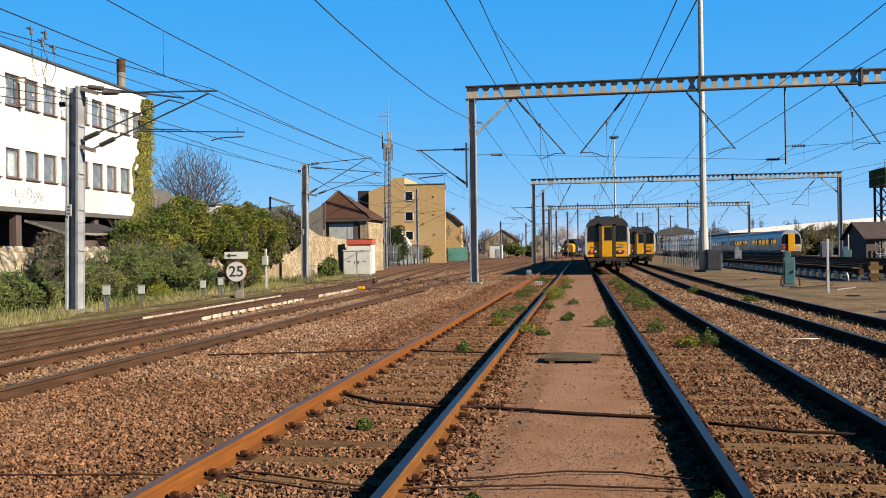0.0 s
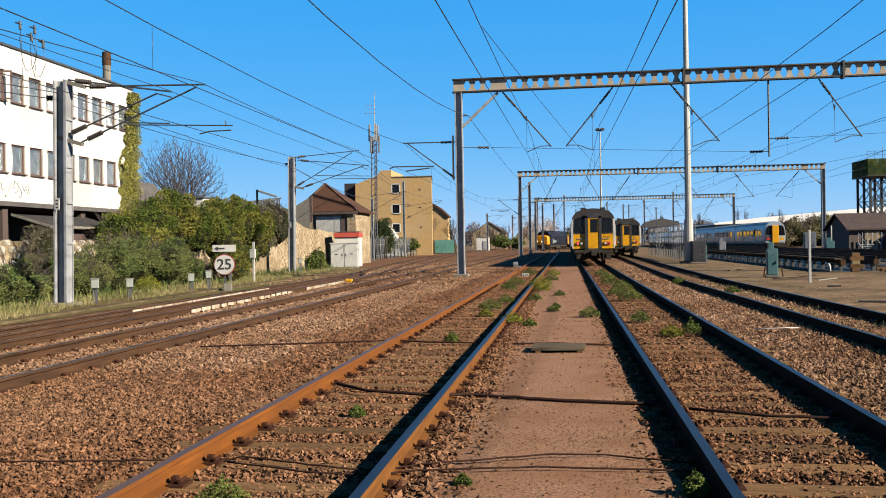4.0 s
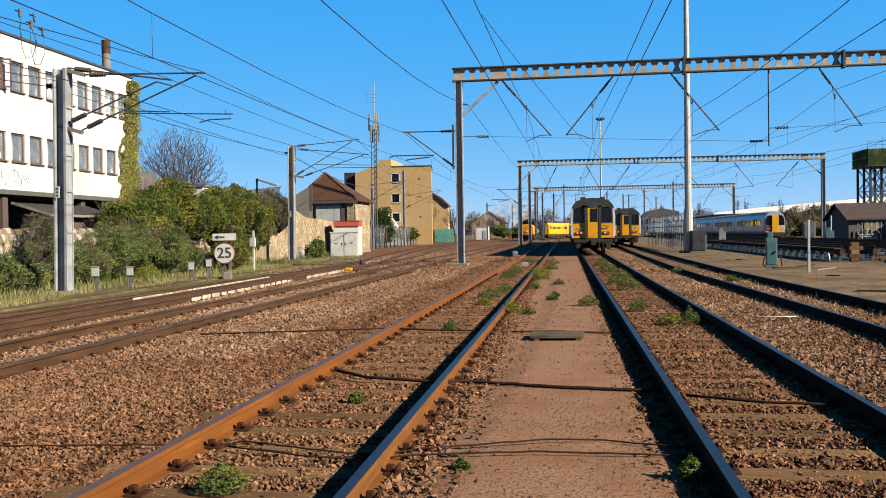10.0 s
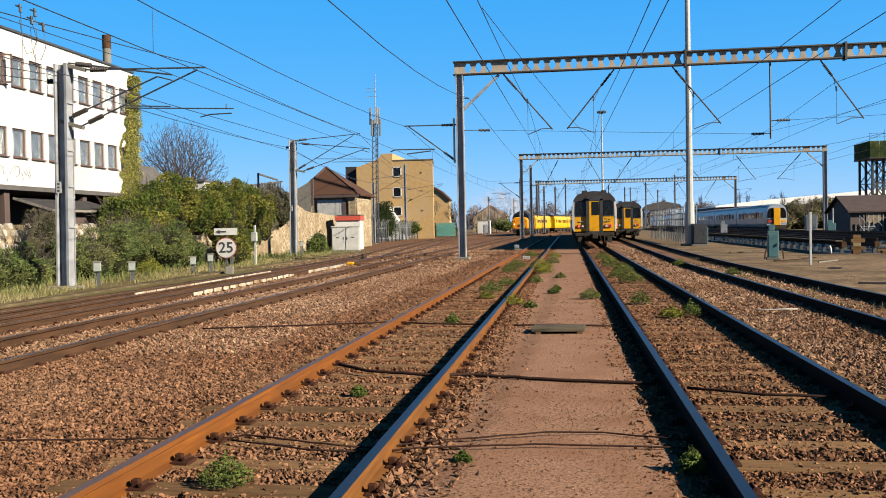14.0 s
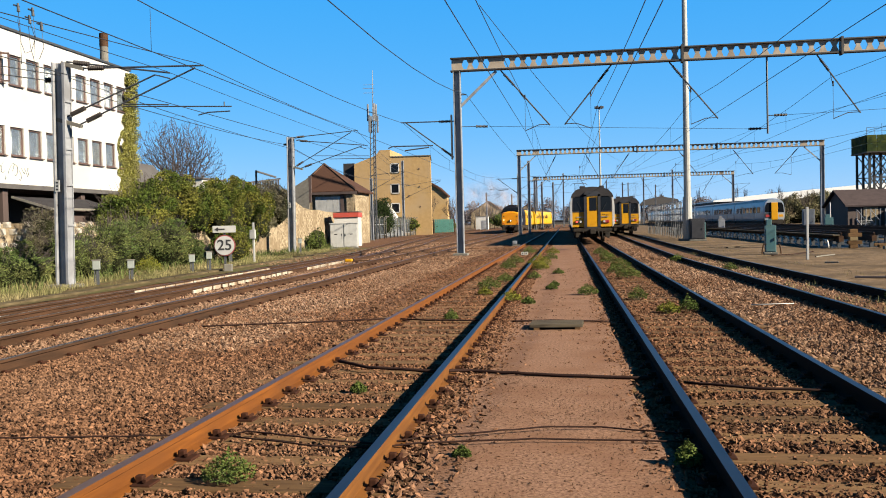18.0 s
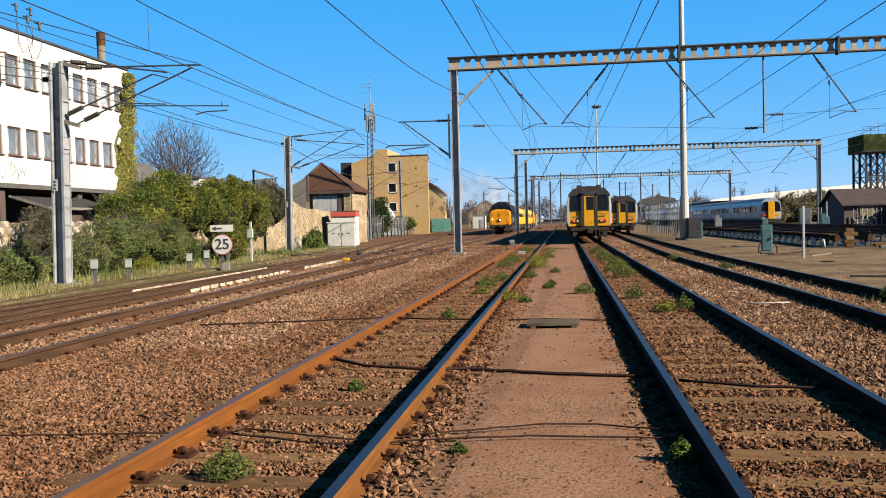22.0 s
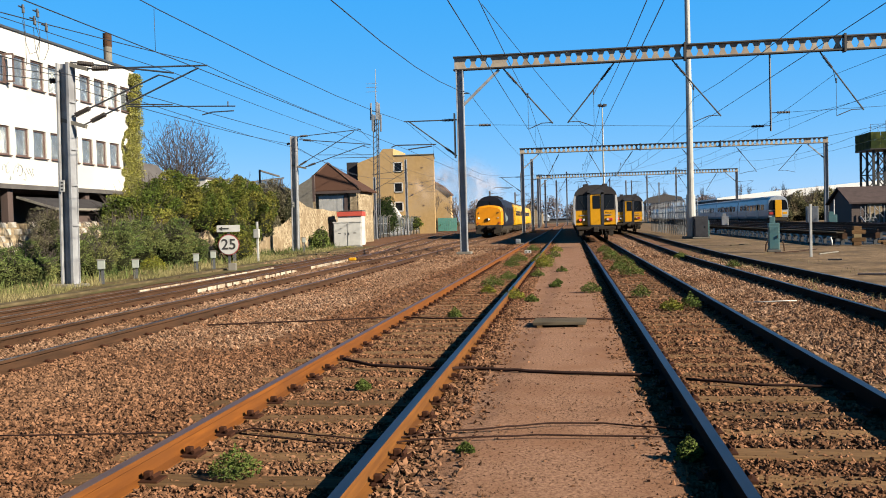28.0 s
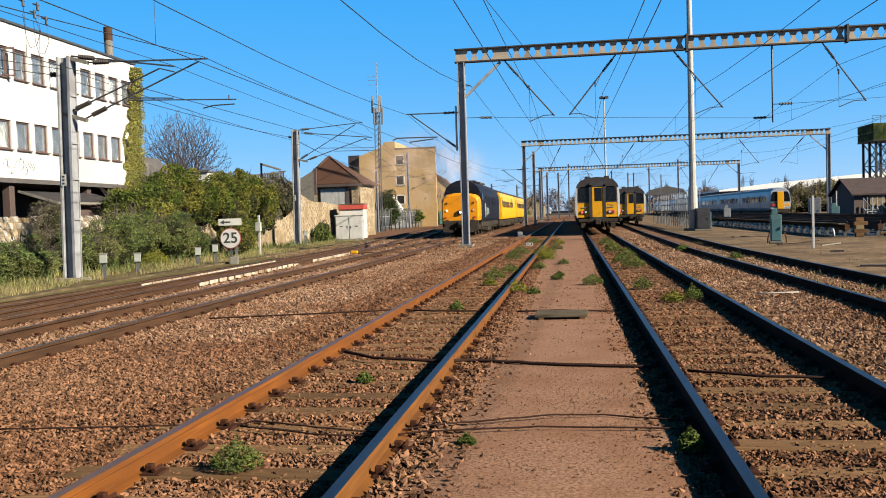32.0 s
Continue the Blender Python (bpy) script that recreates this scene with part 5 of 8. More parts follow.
def clump_points(rng, blobs, n):
    """Points near the surfaces of several uneven ellipsoids (x, y, z, rx, ry, rz)."""
    out = []
    vol = np.array([b[3] * b[4] + b[4] * b[5] + b[3] * b[5] for b in blobs])
    for b, k in zip(blobs, (n * vol / vol.sum()).astype(int)):
        d = rng.normal(size=(k, 3))
        d /= np.linalg.norm(d, axis=1)[:, None]
        d[:, 2] = np.where(d[:, 2] < -0.75, -d[:, 2], d[:, 2])
        r = 0.78 + 0.30 * rng.random(k) ** 0.6
        r += 0.16 * np.sin(d[:, 0] * 7 + b[0]) * np.sin(d[:, 1] * 6 + b[1]) + 0.12 * np.sin(d[:, 2] * 9 + b[2])
        out.append(np.array(b[:3]) + d * r[:, None] * np.array(b[3:6]))
    p = np.concatenate(out)
    return p[p[:, 2] > 0.02]


def bush(name, blobs, n, size, material, seed, label, category="bush", twigs=40, leaf=None, lumps=34):
    """A leafy mass: main bodies with lesser lumps on them, a dark core painted as inner shade, and stray twigs."""
    rng = np.random.default_rng(seed)
    t = thing(name, None, label, category)
    lesser = []
    for b in blobs:
        for k in range(lumps):
            d = rng.normal(size=3)
            d[2] = abs(d[2]) * 0.9 - 0.2
            d /= np.linalg.norm(d)
            s = rng.uniform(0.15, 0.36)
            o = rng.uniform(0.62, 1.0)
            w = min(b[3:6]) * s * 1.15
            lesser.append((b[0] + d[0] * b[3] * o, b[1] + d[1] * b[4] * o, b[2] + d[2] * b[5] * o, w * rng.uniform(0.8, 1.2), w * rng.uniform(0.8, 1.5), w * rng.uniform(0.7, 1.2)))
    p = np.concatenate([clump_points(rng, [(*b[:3], b[3] * .78, b[4] * .78, b[5] * .78) for b in blobs], int(n * 0.22)), clump_points(rng, lesser, int(n * 0.78))])
    scatter_mesh("leaves", leaf or LEAF_V, LEAF_F, places(p, size * rng.uniform(0.6, 1.35, len(p)), rng), material, t, kind="stuff")
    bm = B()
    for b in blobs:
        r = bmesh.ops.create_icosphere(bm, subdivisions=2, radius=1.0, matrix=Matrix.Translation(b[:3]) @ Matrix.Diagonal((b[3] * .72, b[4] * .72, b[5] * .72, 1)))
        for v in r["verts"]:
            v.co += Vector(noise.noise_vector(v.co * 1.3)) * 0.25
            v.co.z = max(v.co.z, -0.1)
    part("shade_core", bm, M_core, t)["kind"] = "stuff"
    bm = B()
    for b in blobs:
        for k in range(twigs):
            d = Vector(rng.normal(size=3))
            d.z = abs(d.z)
            d.normalize()
            o = Vector(b[:3]) + Vector((d.x * b[3], d.y * b[4], d.z * b[5])) * 0.75
            e = o + (d + Vector((0, 0, 0.3))) * min(b[3:6]) * rng.uniform(0.3, 0.75)
            m = (o + e) / 2 + Vector(rng.normal(size=3)) * 0.06
            twig(bm, o, m, 0.012, 0.009)
            twig(bm, m, e, 0.009, 0.004)
    tw = part("twig_growth", bm, M_twig, t)
    tw["kind"] = "stuff"
    return t


M_leafdark = mat("dark_evergreen_leaf", (0.030, 0.050, 0.014), (0.014, 0.024, 0.008), 3, 0.85, spec=0.15, island=0.5)
LEAF_NARROW = [(0, -0.7, 0), (0.16, 0, 0.06), (0, 0.75, -0.05), (-0.16, 0, 0.06)]
# near-black green stands for the shade deep among leaves and twigs
M_core = mat("painted_inner_shade", (0.018, 0.021, 0.008), (0.012, 0.013, 0.006), 5, 0.95, bump=0.03, bscale=9)
bush("ivy_mass", [(-17.2, 36.0, 2.2, 1.3, 1.9, 1.7), (-17.3, 38.8, 2.6, 1.3, 1.9, 1.75), (-17.2, 41.5, 2.6, 1.2, 2.0, 1.6), (-17.2, 34.4, 2.0, 1.2, 1.2, 1.1)], 80000, 0.085, M_leaf, 11, "dense green ivy mass over an old wall", "ivy")
bush("ivy_mass", [(-17.1, 44.6, 2.5, 1.1, 1.8, 1.7), (-17.1, 47.4, 2.8, 1.1, 1.9, 1.5), (-17.1, 49.8, 2.5, 1.0, 1.6, 1.8)], 60000, 0.085, M_leaf, 12, "dark green ivy hanging on an old wall", "ivy")
bush("ivy_mass", [(-17.2, 52.6, 3.3, 0.8, 1.4, 1.2), (-17.2, 54.8, 2.9, 0.7, 1.3, 1.6), (-17.2, 51.4, 1.9, 0.7, 0.9, 1.2)], 24000, 0.075, M_creeper2, 13, "thin brownish ivy on a pale old wall", "ivy", 60)
bush("bramble_bush", [(-15.7, 27.6, 0.7, 0.7, 0.9, 0.9), (-15.4, 24.4, 0.45, 0.8, 1.5, 0.75)], 20000, 0.07, M_leaf2, 14, "grey-green bramble bush on the verge", "bush", 120, LEAF_NARROW)
bush("bramble_bush", [(-15.6, 30.2, 0.9, 0.9, 1.6, 1.2), (-15.8, 32.6, 1.1, 0.9, 1.5, 1.2), (-15.3, 28.4, 0.5, 0.7, 1.0, 0.7)], 36000, 0.07, M_leaf2, 15, "broad grey-green bramble thicket on the verge", "bush", 120, LEAF_NARROW)
bush("bramble_bush", [(-15.5, 34.8, 0.9, 0.9, 1.5, 1.15), (-15.4, 36.6, 0.6, 0.7, 0.8, 0.8)], 22000, 0.07, M_leaf2, 16, "low grey-green bramble bush below the ivy", "bush", 120, LEAF_NARROW)
bush("laurel_bush", [(-14.9, 40.6, 0.7, 0.8, 1.2, 0.9), (-15.6, 43.0, 0.9, 0.8, 1.4, 1.1)], 20000, 0.075, M_leaf, 17, "dark green bush below the ivy wall", "bush")
bush("twiggy_bush", [(-16.6, 27.9, 1.35, 0.6, 0.75, 1.25), (-16.4, 27.2, 0.8, 0.5, 0.6, 0.8)], 9000, 0.055, M_creeper2, 24, "brownish twiggy bush with few leaves", "bush", 90, LEAF_NARROW)
bush("bramble_bush", [(-16.5, 20.6, 0.7, 1.0, 1.8, 1.0), (-16.6, 17.6, 0.7, 1.0, 2.0, 1.0)], 26000, 0.075, M_leaf2, 18, "green bush by the verge edge", "bush")
bush("green_shrub", [(-15.4, 56.6, 0.5, 0.6, 0.8, 0.75), (-15.6, 57.8, 0.7, 0.5, 0.6, 0.8)], 4000, 0.10, M_weed, 19, "bright green shrub at the foot of the wall", "bush")
bush("dark_shrub", [(-21.4, 106.0, 3.0, 1.5, 1.6, 2.1), (-20.9, 104.0, 1.6, 1.4, 1.4, 1.6), (-22.2, 107.0, 2.0, 1.2, 1.4, 1.8)], 16000, 0.13, M_leafdark, 20, "dark evergreen shrub behind the palings", "bush")
bush("green_shrub", [(-23.6, 120, 1.6, 1.5, 1.8, 1.5), (-21.5, 124, 1.4, 1.8, 1.6, 1.2)], 3500, 0.2, M_leaf, 21, "green shrubs below the brick flats", "bush")

# climbing creeper on the office corner
_rng = np.random.default_rng(31)
creeper = thing("wall_creeper", None, "yellow-green creeper climbing the office corner", "creeper")
_k = 30000
_z = 1.0 + 9.1 * _rng.random(_k)
_half = np.interp(_z, [1, 3.6, 6, 8, 10.1], [1.2, 1.05, 0.85, 0.6, 0.42])
_edge = 0.62 + 0.30 * np.sin(_z * 1.7 + 0.6) * np.sin(_z * 4.3) + 0.22 * np.sin(_z * 9.1 + 2.0)
_yy = WEND + 0.30 - _half + (_rng.random(_k) - 0.5) * 2 * _half * np.clip(_edge + 0.25, 0.45, 1.1)
_stray = (_rng.random(_k) < 0.10) & (_z < 8.4)
_yy = np.where(_stray, WEND - 1.0 - 0.45 * (1 + np.sin(_z * 2.3)) - 0.25 * _rng.random(_k) + 0.08 * _z, _yy)
_xx = WX + 0.03 + 0.38 * _rng.random(_k) ** 1.6 * np.clip(1.2 - abs(_yy - WEND) / 1.3, 0.1, 1)
_pp = np.stack([_xx, _yy, _z], 1)
scatter_mesh("leaves", LEAF_V, LEAF_F, places(_pp, 0.075 * _rng.uniform(0.6, 1.3, _k), _rng), M_creeper, creeper)
_b = B()
for k in range(6):
    y0 = WEND + 0.1 - 0.12 * k
    rod(_b, (WX + 0.06, y0, 0), (WX + 0.06, y0 + 0.2, 5), 0.035, 0.025, 6)
    rod(_b, (WX + 0.06, y0 + 0.2, 5), (WX + 0.06, y0 - 0.1, 9.8), 0.025, 0.008, 6)
part("stem", _b, M_bark, creeper)


# ---- bare trees ----
def bare_tree(seed, h, width, spread, depth=6, r0=0.22, label="bare winter tree", dense=0.55):
    """Trunk, limbs and fine twigs by repeated forking."""
    rng = random.Random(seed)
    t = thing("bare_tree", None, label, "tree", "bare trees")
    bms = [B(), B(), B()]

    def grow(p, d, L, r, k):
        q = p + d * L
        if k < 3:
            rod(bms[0 if k == 0 else 1], p, q, r, r * 0.7, 6, caps=False)
        else:
            twig(bms[2], p, q, r, r * 0.7)
        if k >= depth:
            return
        n = 3 if k < 2 or rng.random() < dense else 2
        for i in range(n):
            a = rng.uniform(0, 6.283)
            tilt = rng.uniform(0.25, 0.75) * spread * (1.25 if k < 2 else 0.85)
            nd = (d + Vector((math.cos(a) * tilt, math.sin(a) * tilt, rng.uniform(-0.05, 0.25)))).normalized()
            grow(q - d * (L * rng.uniform(0, 0.62)), nd, L * rng.uniform(0.68, 0.88), max(r * 0.62, 0.012), k + 1)
    grow(Vector((0, 0, 0)), Vector((0, 0, 1)), h * 0.30, r0, 0)
    top = max(v.co.z for v in bms[2].verts)
    wide = max(math.hypot(v.co.x, v.co.y) for v in bms[2].verts)
    for bm in bms:
        for v in bm.verts:
            v.co = Vector((v.co.x * width / wide, v.co.y * width / wide, v.co.z * h / top))
    part("trunk", bms[0], M_bark, t)
    part("limb", bms[1], M_bark, t)
    part("twig_crown", bms[2], M_twig, t)
    return t


def crown_tree(seed, h, fork, rx, rz, tips, label):
    """A winter tree: each twig tip in an egg-shaped crown is joined to the nearest branch below it."""
    rng = np.random.default_rng(seed)
    t = thing("bare_tree", None, label, "tree", "bare trees")
    d = rng.normal(size=(tips, 3))
    d /= np.linalg.norm(d, axis=1)[:, None]
    d *= (rng.random(tips) ** 0.42)[:, None] * (0.92 + 0.13 * np.sin(5 * np.arctan2(d[:, 1], d[:, 0]) + 3 * d[:, 2]))[:, None]
    goal = np.stack([d[:, 0] * rx, d[:, 1] * rx, h - rz + d[:, 2] * rz], 1)
    goal[:, :2] *= np.clip((goal[:, 2:3] - fork * 0.6) / (h * 0.35), 0.35, 1.0)
    base = np.array([[0.04 * math.sin(k), 0.05 * math.cos(k * 1.3), fork * k / 6] for k in range(7)])
    cap = tips * 14
    nodes, path, up = np.zeros((cap, 3)), np.zeros(cap), [-1] + list(range(6))
    nodes[:7], m = base, 7
    for g in goal[np.argsort(np.linalg.norm(goal - base[-1], axis=1))]:
        gap = np.linalg.norm(nodes[:m] - g, axis=1)
        zs = nodes[:m, 2]
        j = int(np.argmin(gap + 0.55 * path[:m] + np.where(zs > g[2] + 0.1, 1.5, 0) + np.where(zs < fork * 0.8, 4, 0)))
        far, a = gap[j], nodes[j].copy()
        n = max(2, min(12, int(far / 0.5)))
        bow = np.array([*(g - a)[:2] * 0.12, -0.05 * far])
        for k in range(1, n + 1):
            s = k / n
            nodes[m] = a + (g - a) * s + bow * math.sin(s * 3.14) + rng.normal(size=3) * 0.013
            path[m] = path[j] + far / n
            up.append(j)
            j = m
            m += 1
    nodes = nodes[:m]
    load = np.zeros(len(nodes))
    for k in range(len(nodes) - 1, 0, -1):
        load[k] += 0.35
        load[up[k]] += load[k]
    rad = np.maximum(0.0068 * load ** 0.46, 0.016)
    bms = [B(), B(), B()]
    for k in range(1, len(nodes)):
        i = up[k]
        if rad[k] > 0.05:
            rod(bms[0 if k < 7 else 1], nodes[i], nodes[k], float(min(rad[i], rad[k] * 1.35)), float(rad[k]), 7, caps=False)
        else:
            twig(bms[2], Vector(nodes[i]), Vector(nodes[k]), float(min(rad[i], rad[k] * 1.3)), float(rad[k]))
    part("trunk", bms[0], M_bark, t)
    part("limb", bms[1], M_bark, t)
    part("twig_crown", bms[2], M_twig, t)
    return t


tree_a = crown_tree(5, 12.3, 3.6, 4.3, 4.6, 6000, "bare rounded winter tree behind the office")
tree_a.matrix_basis = pose(-34.9, 78, 0)
tree_b = bare_tree(9, 6.5, 2.6, 0.9, 6, 0.12, "bare brown sapling by the railway fence")
tree_b.matrix_basis = pose(-23.5, 141, 0)
for k, (x, y, s) in enumerate(((-21, 146, 40), (-18.2, 152, 90), (-27, 138, 10), (-15.5, 205, 0), (-12.8, 215, 60), (-18.0, 222, 120), (-11.0, 235, 200), (-9, 250, 20), (-22, 240, 10), (-26, 260, 50), (45, 165, 9), (42, 172, 80), (36, 260, 10), (41, 270, 70), (47, 258, 30), (30, 282, 99))):
    copy_thing(tree_b, pose(x, y, 0, 0, 0, s))
tree_c = bare_tree(21, 17.0, 2.2, 0.32, 6, 0.16, "tall narrow bare poplar on the skyline")
tree_c.matrix_basis = pose(20, 420, 0)
for k in range(16):
    copy_thing(tree_c, pose(24 + k * 5.2 + 2 * math.sin(k * 2.1), 420 + 14 * math.sin(k * 1.7), -2.5 + 2.4 * math.sin(k * 3.3), 0, 0, k * 47))


# ---- left side: walls, hut, house, flats ----
def uneven_wall(name, x, y0, y1, tops, thick, material, label, parent=None):
    bm = B()
    n = 26
    pts = [(y0, -0.1)] + [(y0 + (y1 - y0) * k / n, float(np.interp(y0 + (y1 - y0) * k / n, [a for a, _ in tops], [b for _, b in tops])) + 0.10 * noise.noise((k * 1.7, x, 0))) for k in range(n + 1)] + [(y1, -0.1)]
    plate(bm, pts, (x - thick, x), "x")
    w = part(name, bm, material)
    return tagged(w, label, "wall", kind="structure")


uneven_wall("wall_old", -17.6, 20, 71, [(20, 1.9), (34, 2.0), (36, 3.4), (52, 3.8), (58, 3.7), (62, 2.9), (71, 2.8)], 0.45, M_oldwall, "pale crumbling rendered boundary wall")
# stone courses showing in the broken wall face
_ws = thing("wall_stone_facing", None, "pale weathered stone blocks in the old wall", "stone facing")
_b = B()
box(_b, 0, 0, 0, 0.05, 0.50, 0.22, 0.02)
_me = bpy.data.meshes.new("stone")
_b.to_mesh(_me); _b.free()
_me.materials.append(M_oldwall)
for r_ in range(10):
    for c_ in range(24):
        if RNG.random() < 0.5:
            s_ = new("stone", _me)
            s_.parent = _ws
            s_.matrix_basis = pose(-17.615 + RNG.uniform(0, .015), 56.2 + c_ * 0.58 + (r_ % 2) * 0.27 + RNG.uniform(-.05, .05), 0.22 + r_ * 0.25, RNG.uniform(-3, 3)) @ Matrix.Diagonal((1, RNG.uniform(.6, 1.1), RNG.uniform(.75, 1), 1))

_me2 = _me.copy()
_me2.materials.clear()
_me2.materials.append(M_whitewash)
for r_ in range(8):
    for c_ in range(18):
        if RNG.random() < 0.93:
            s_ = new("stone", _me2)
            s_.parent = _ws
            s_.matrix_basis = pose(-17.615 + RNG.uniform(0, .015), 23.0 + c_ * 0.58 + (r_ % 2) * 0.27, 0.3 + r_ * 0.235, RNG.uniform(-2, 2)) @ Matrix.Diagonal((1, RNG.uniform(.6, 1.1), RNG.uniform(.75, 1), 1))

# terrace railing above the wall
_r = thing("terrace_railing", None, "grey slatted railing on the terrace above the wall", "railing")
for k in range(34):
    _b = B()
    _y0 = 47.5 + k * 0.325
    _z0, _z1 = 3.75 + 0.05 * (_y0 - 47.5), 4.02 + 0.088 * (_y0 - 47.5)
    box(_b, -18.4, _y0, (_z0 + _z1) / 2, 0.05, 0.11, _z1 - _z0)
    part("slat", _b, M_slate, _r)
for za, zb in ((3.78, 4.33), (4.05, 5.02)):
    _b = B()
    bar(_b, (-18.38, 47.3, za), (-18.38, 58.5, zb), 0.09, 0.10)
    part("rail", _b, M_slate, _r)
_b = B()
bar(_b, (-18.45, 54.0, 3.9), (-18.45, 54.0, 5.35), 0.1, 0.1)
bar(_b, (-18.45, 54.0, 5.3), (-18.45, 57.8, 5.1), 0.1, 0.1)
part("end_post", _b, M_slate, _r)
_b = B()
box(_b, -20.5, 50.5, 1.8, 3.8, 17, 3.7)
_t = part("terrace", _b, M_conc)
tagged(_t, "concrete terrace behind the old wall", "terrace", kind="structure")

# small buildings behind the ivy
def gabled(name, x0, x1, y0, y1, eave, ridge, along, wallm, roofm, label, over=0.25, hip=0.0):
    h = thing(name, None, label, "building")
    bm = B()
    box(bm, (x0 + x1) / 2, (y0 + y1) / 2, eave / 2, x1 - x0, y1 - y0, eave)
    if along == "x":
        ym = (y0 + y1) / 2
        if not hip:
            for x in (x0, x1 - 0.2):
                plate(bm, [(y0, eave), (y1, eave), (ym, ridge)], (x, x + 0.2), "x")
        a, b_ = x0 - over, x1 + over
        roofs = [[(a, y0 - over, eave - 0.1), (b_, y0 - over, eave - 0.1), (b_ - hip, ym, ridge), (a + hip, ym, ridge)],
                 [(a, y1 + over, eave - 0.1), (b_, y1 + over, eave - 0.1), (b_ - hip, ym, ridge), (a + hip, ym, ridge)]]
        if hip:
            roofs += [[(a, y0 - over, eave - 0.1), (a, y1 + over, eave - 0.1), (a + hip, ym, ridge)], [(b_, y0 - over, eave - 0.1), (b_, y1 + over, eave - 0.1), (b_ - hip, ym, ridge)]]
    else:
        xm = (x0 + x1) / 2
        if not hip:
            for y in (y0, y1 - 0.2):
                plate(bm, [(x0, eave), (x1, eave), (xm, ridge)], (y, y + 0.2), "y")
        a, b_ = y0 - over, y1 + over
        roofs = [[(x0 - over, a, eave - 0.1), (x0 - over, b_, eave - 0.1), (xm, b_ - hip, ridge), (xm, a + hip, ridge)],
                 [(x1 + over, a, eave - 0.1), (x1 + over, b_, eave - 0.1), (xm, b_ - hip, ridge), (xm, a + hip, ridge)]]
        if hip:
            roofs += [[(x0 - over, a, eave - 0.1), (x1 + over, a, eave - 0.1), (xm, a + hip, ridge)], [(x0 - over, b_, eave - 0.1), (x1 + over, b_, eave - 0.1), (xm, b_ - hip, ridge)]]
    part("wall", bm, wallm, h)
    for f in roofs:
        bm = B()
        v0 = [bm.verts.new(Vector(p) + Vector((0, 0, 0.02))) for p in f]
        v1 = [bm.verts.new(Vector(p) + Vector((0, 0, 0.17))) for p in f]
        bm.faces.new(v0[::-1]); bm.faces.new(v1)
        n = len(f)
        for i in range(n):
            bm.faces.new((v0[i], v0[(i + 1) % n], v1[(i + 1) % n], v1[i]))
        bmesh.ops.recalc_face_normals(bm, faces=bm.faces)
        part("roof_slope", bm, roofm, h)
    return h


M_rooftile = mat("brown_tiled_roof", (0.088, 0.046, 0.032), (0.05, 0.027, 0.02), 5, 0.85, stretch=(6, 6, 0.6), bump=0.03, bscale=8)
house = thing("hipped_house", None, "small house with hipped brown tiled roof", "building")
_b = B()
box(_b, -19.5, 77, 2.3, 5.0, 6, 4.6)
part("wall", _b, M_oldwall, house)
_ap = (-20.45, 77.2, 7.2)
_ev = [(-22.3, 73.65, 4.55), (-16.65, 73.65, 4.55), (-16.65, 80.4, 4.55), (-22.3, 80.4, 4.55)]
for _a, _c in zip(_ev, _ev[1:] + _ev[:1]):
    _b = B()
    _v0 = [_b.verts.new(q) for q in (_a, _c, _ap)]
    _v1 = [_b.verts.new((q[0], q[1], q[2] + 0.14)) for q in (_a, _c, _ap)]
    _b.faces.new(_v0[::-1]); _b.faces.new(_v1)
    for i in range(3):
        _b.faces.new((_v0[i], _v0[(i + 1) % 3], _v1[(i + 1) % 3], _v1[i]))
    bmesh.ops.recalc_face_normals(_b, faces=_b.faces)
    part("roof_slope", _b, M_rooftile, house)
for _a in (_ev[0], _ev[1]):
    _b = B()
    bar(_b, (_a[0], _a[1], _a[2] + 0.15), (_ap[0], _ap[1], _ap[2] + 0.15), 0.18, 0.08)
    part("hip_tile_row", _b, M_tile, house)
_b = B()
box(_b, -19.1, 73.6, 4.5, 5.0, 0.06, 0.22, 0.01)
part("eaves_board", _b, M_brownhut, house)
for k in range(7):
    _b = B()
    box(_b, -20.25 + k * 0.33, 73.93, 3.35, 0.32, 0.10, 1.75 - 0.03 * (k % 2), 0.01)
    part("boarded_panel", _b, M_whitemetal, house, "pale grey boarded panel")
_b = B()
box(_b, -18.0, 73.92, 3.3, 0.32, 0.15, 2.4)
part("downpipe", _b, M_brownhut, house)
_b = B()
box(_b, -17.3, 73.9, 2.3, 0.62, 0.22, 4.4, 0.02)
part("corner_pier", _b, M_oldwall, house)
_b = B()
box(_b, -20.75, 73.6, 4.9, 0.22, 0.2, 2.3)
part("gable_post", _b, M_brownhut, house)
_b = B()
plate(_b, [(-22.1, 2.8), (-20.85, 2.8), (-20.85, 5.9), (-22.1, 5.2)], (73.5, 73.62))
part("side_gable", _b, M_conc, house, "pale grey gable board")
shed = thing("lean_to_shed", None, "low shed with a thin dark felt lean-to roof", "shed")
_b = B()
box(_b, -19.1, 33.6, 1.25, 1.1, 4.4, 2.5)
part("wall", _b, M_brownhut, shed)
_b = B()
plate(_b, [(-19.85, 3.02), (-18.25, 2.52), (-18.25, 2.58), (-19.85, 3.08)], (31.0, 36.3))
part("roof", _b, M_emuroof, shed, "dark felt roof")
_b = B()
bar(_b, (-18.22, 30.98, 2.56), (-18.22, 36.32, 2.56), 0.05, 0.09)
part("eaves_board", _b, M_conc, shed)
_b = B()
bar(_b, (-19.87, 30.96, 3.06), (-18.22, 30.96, 2.56), 0.05, 0.09)
part("verge_board", _b, M_conc, shed)
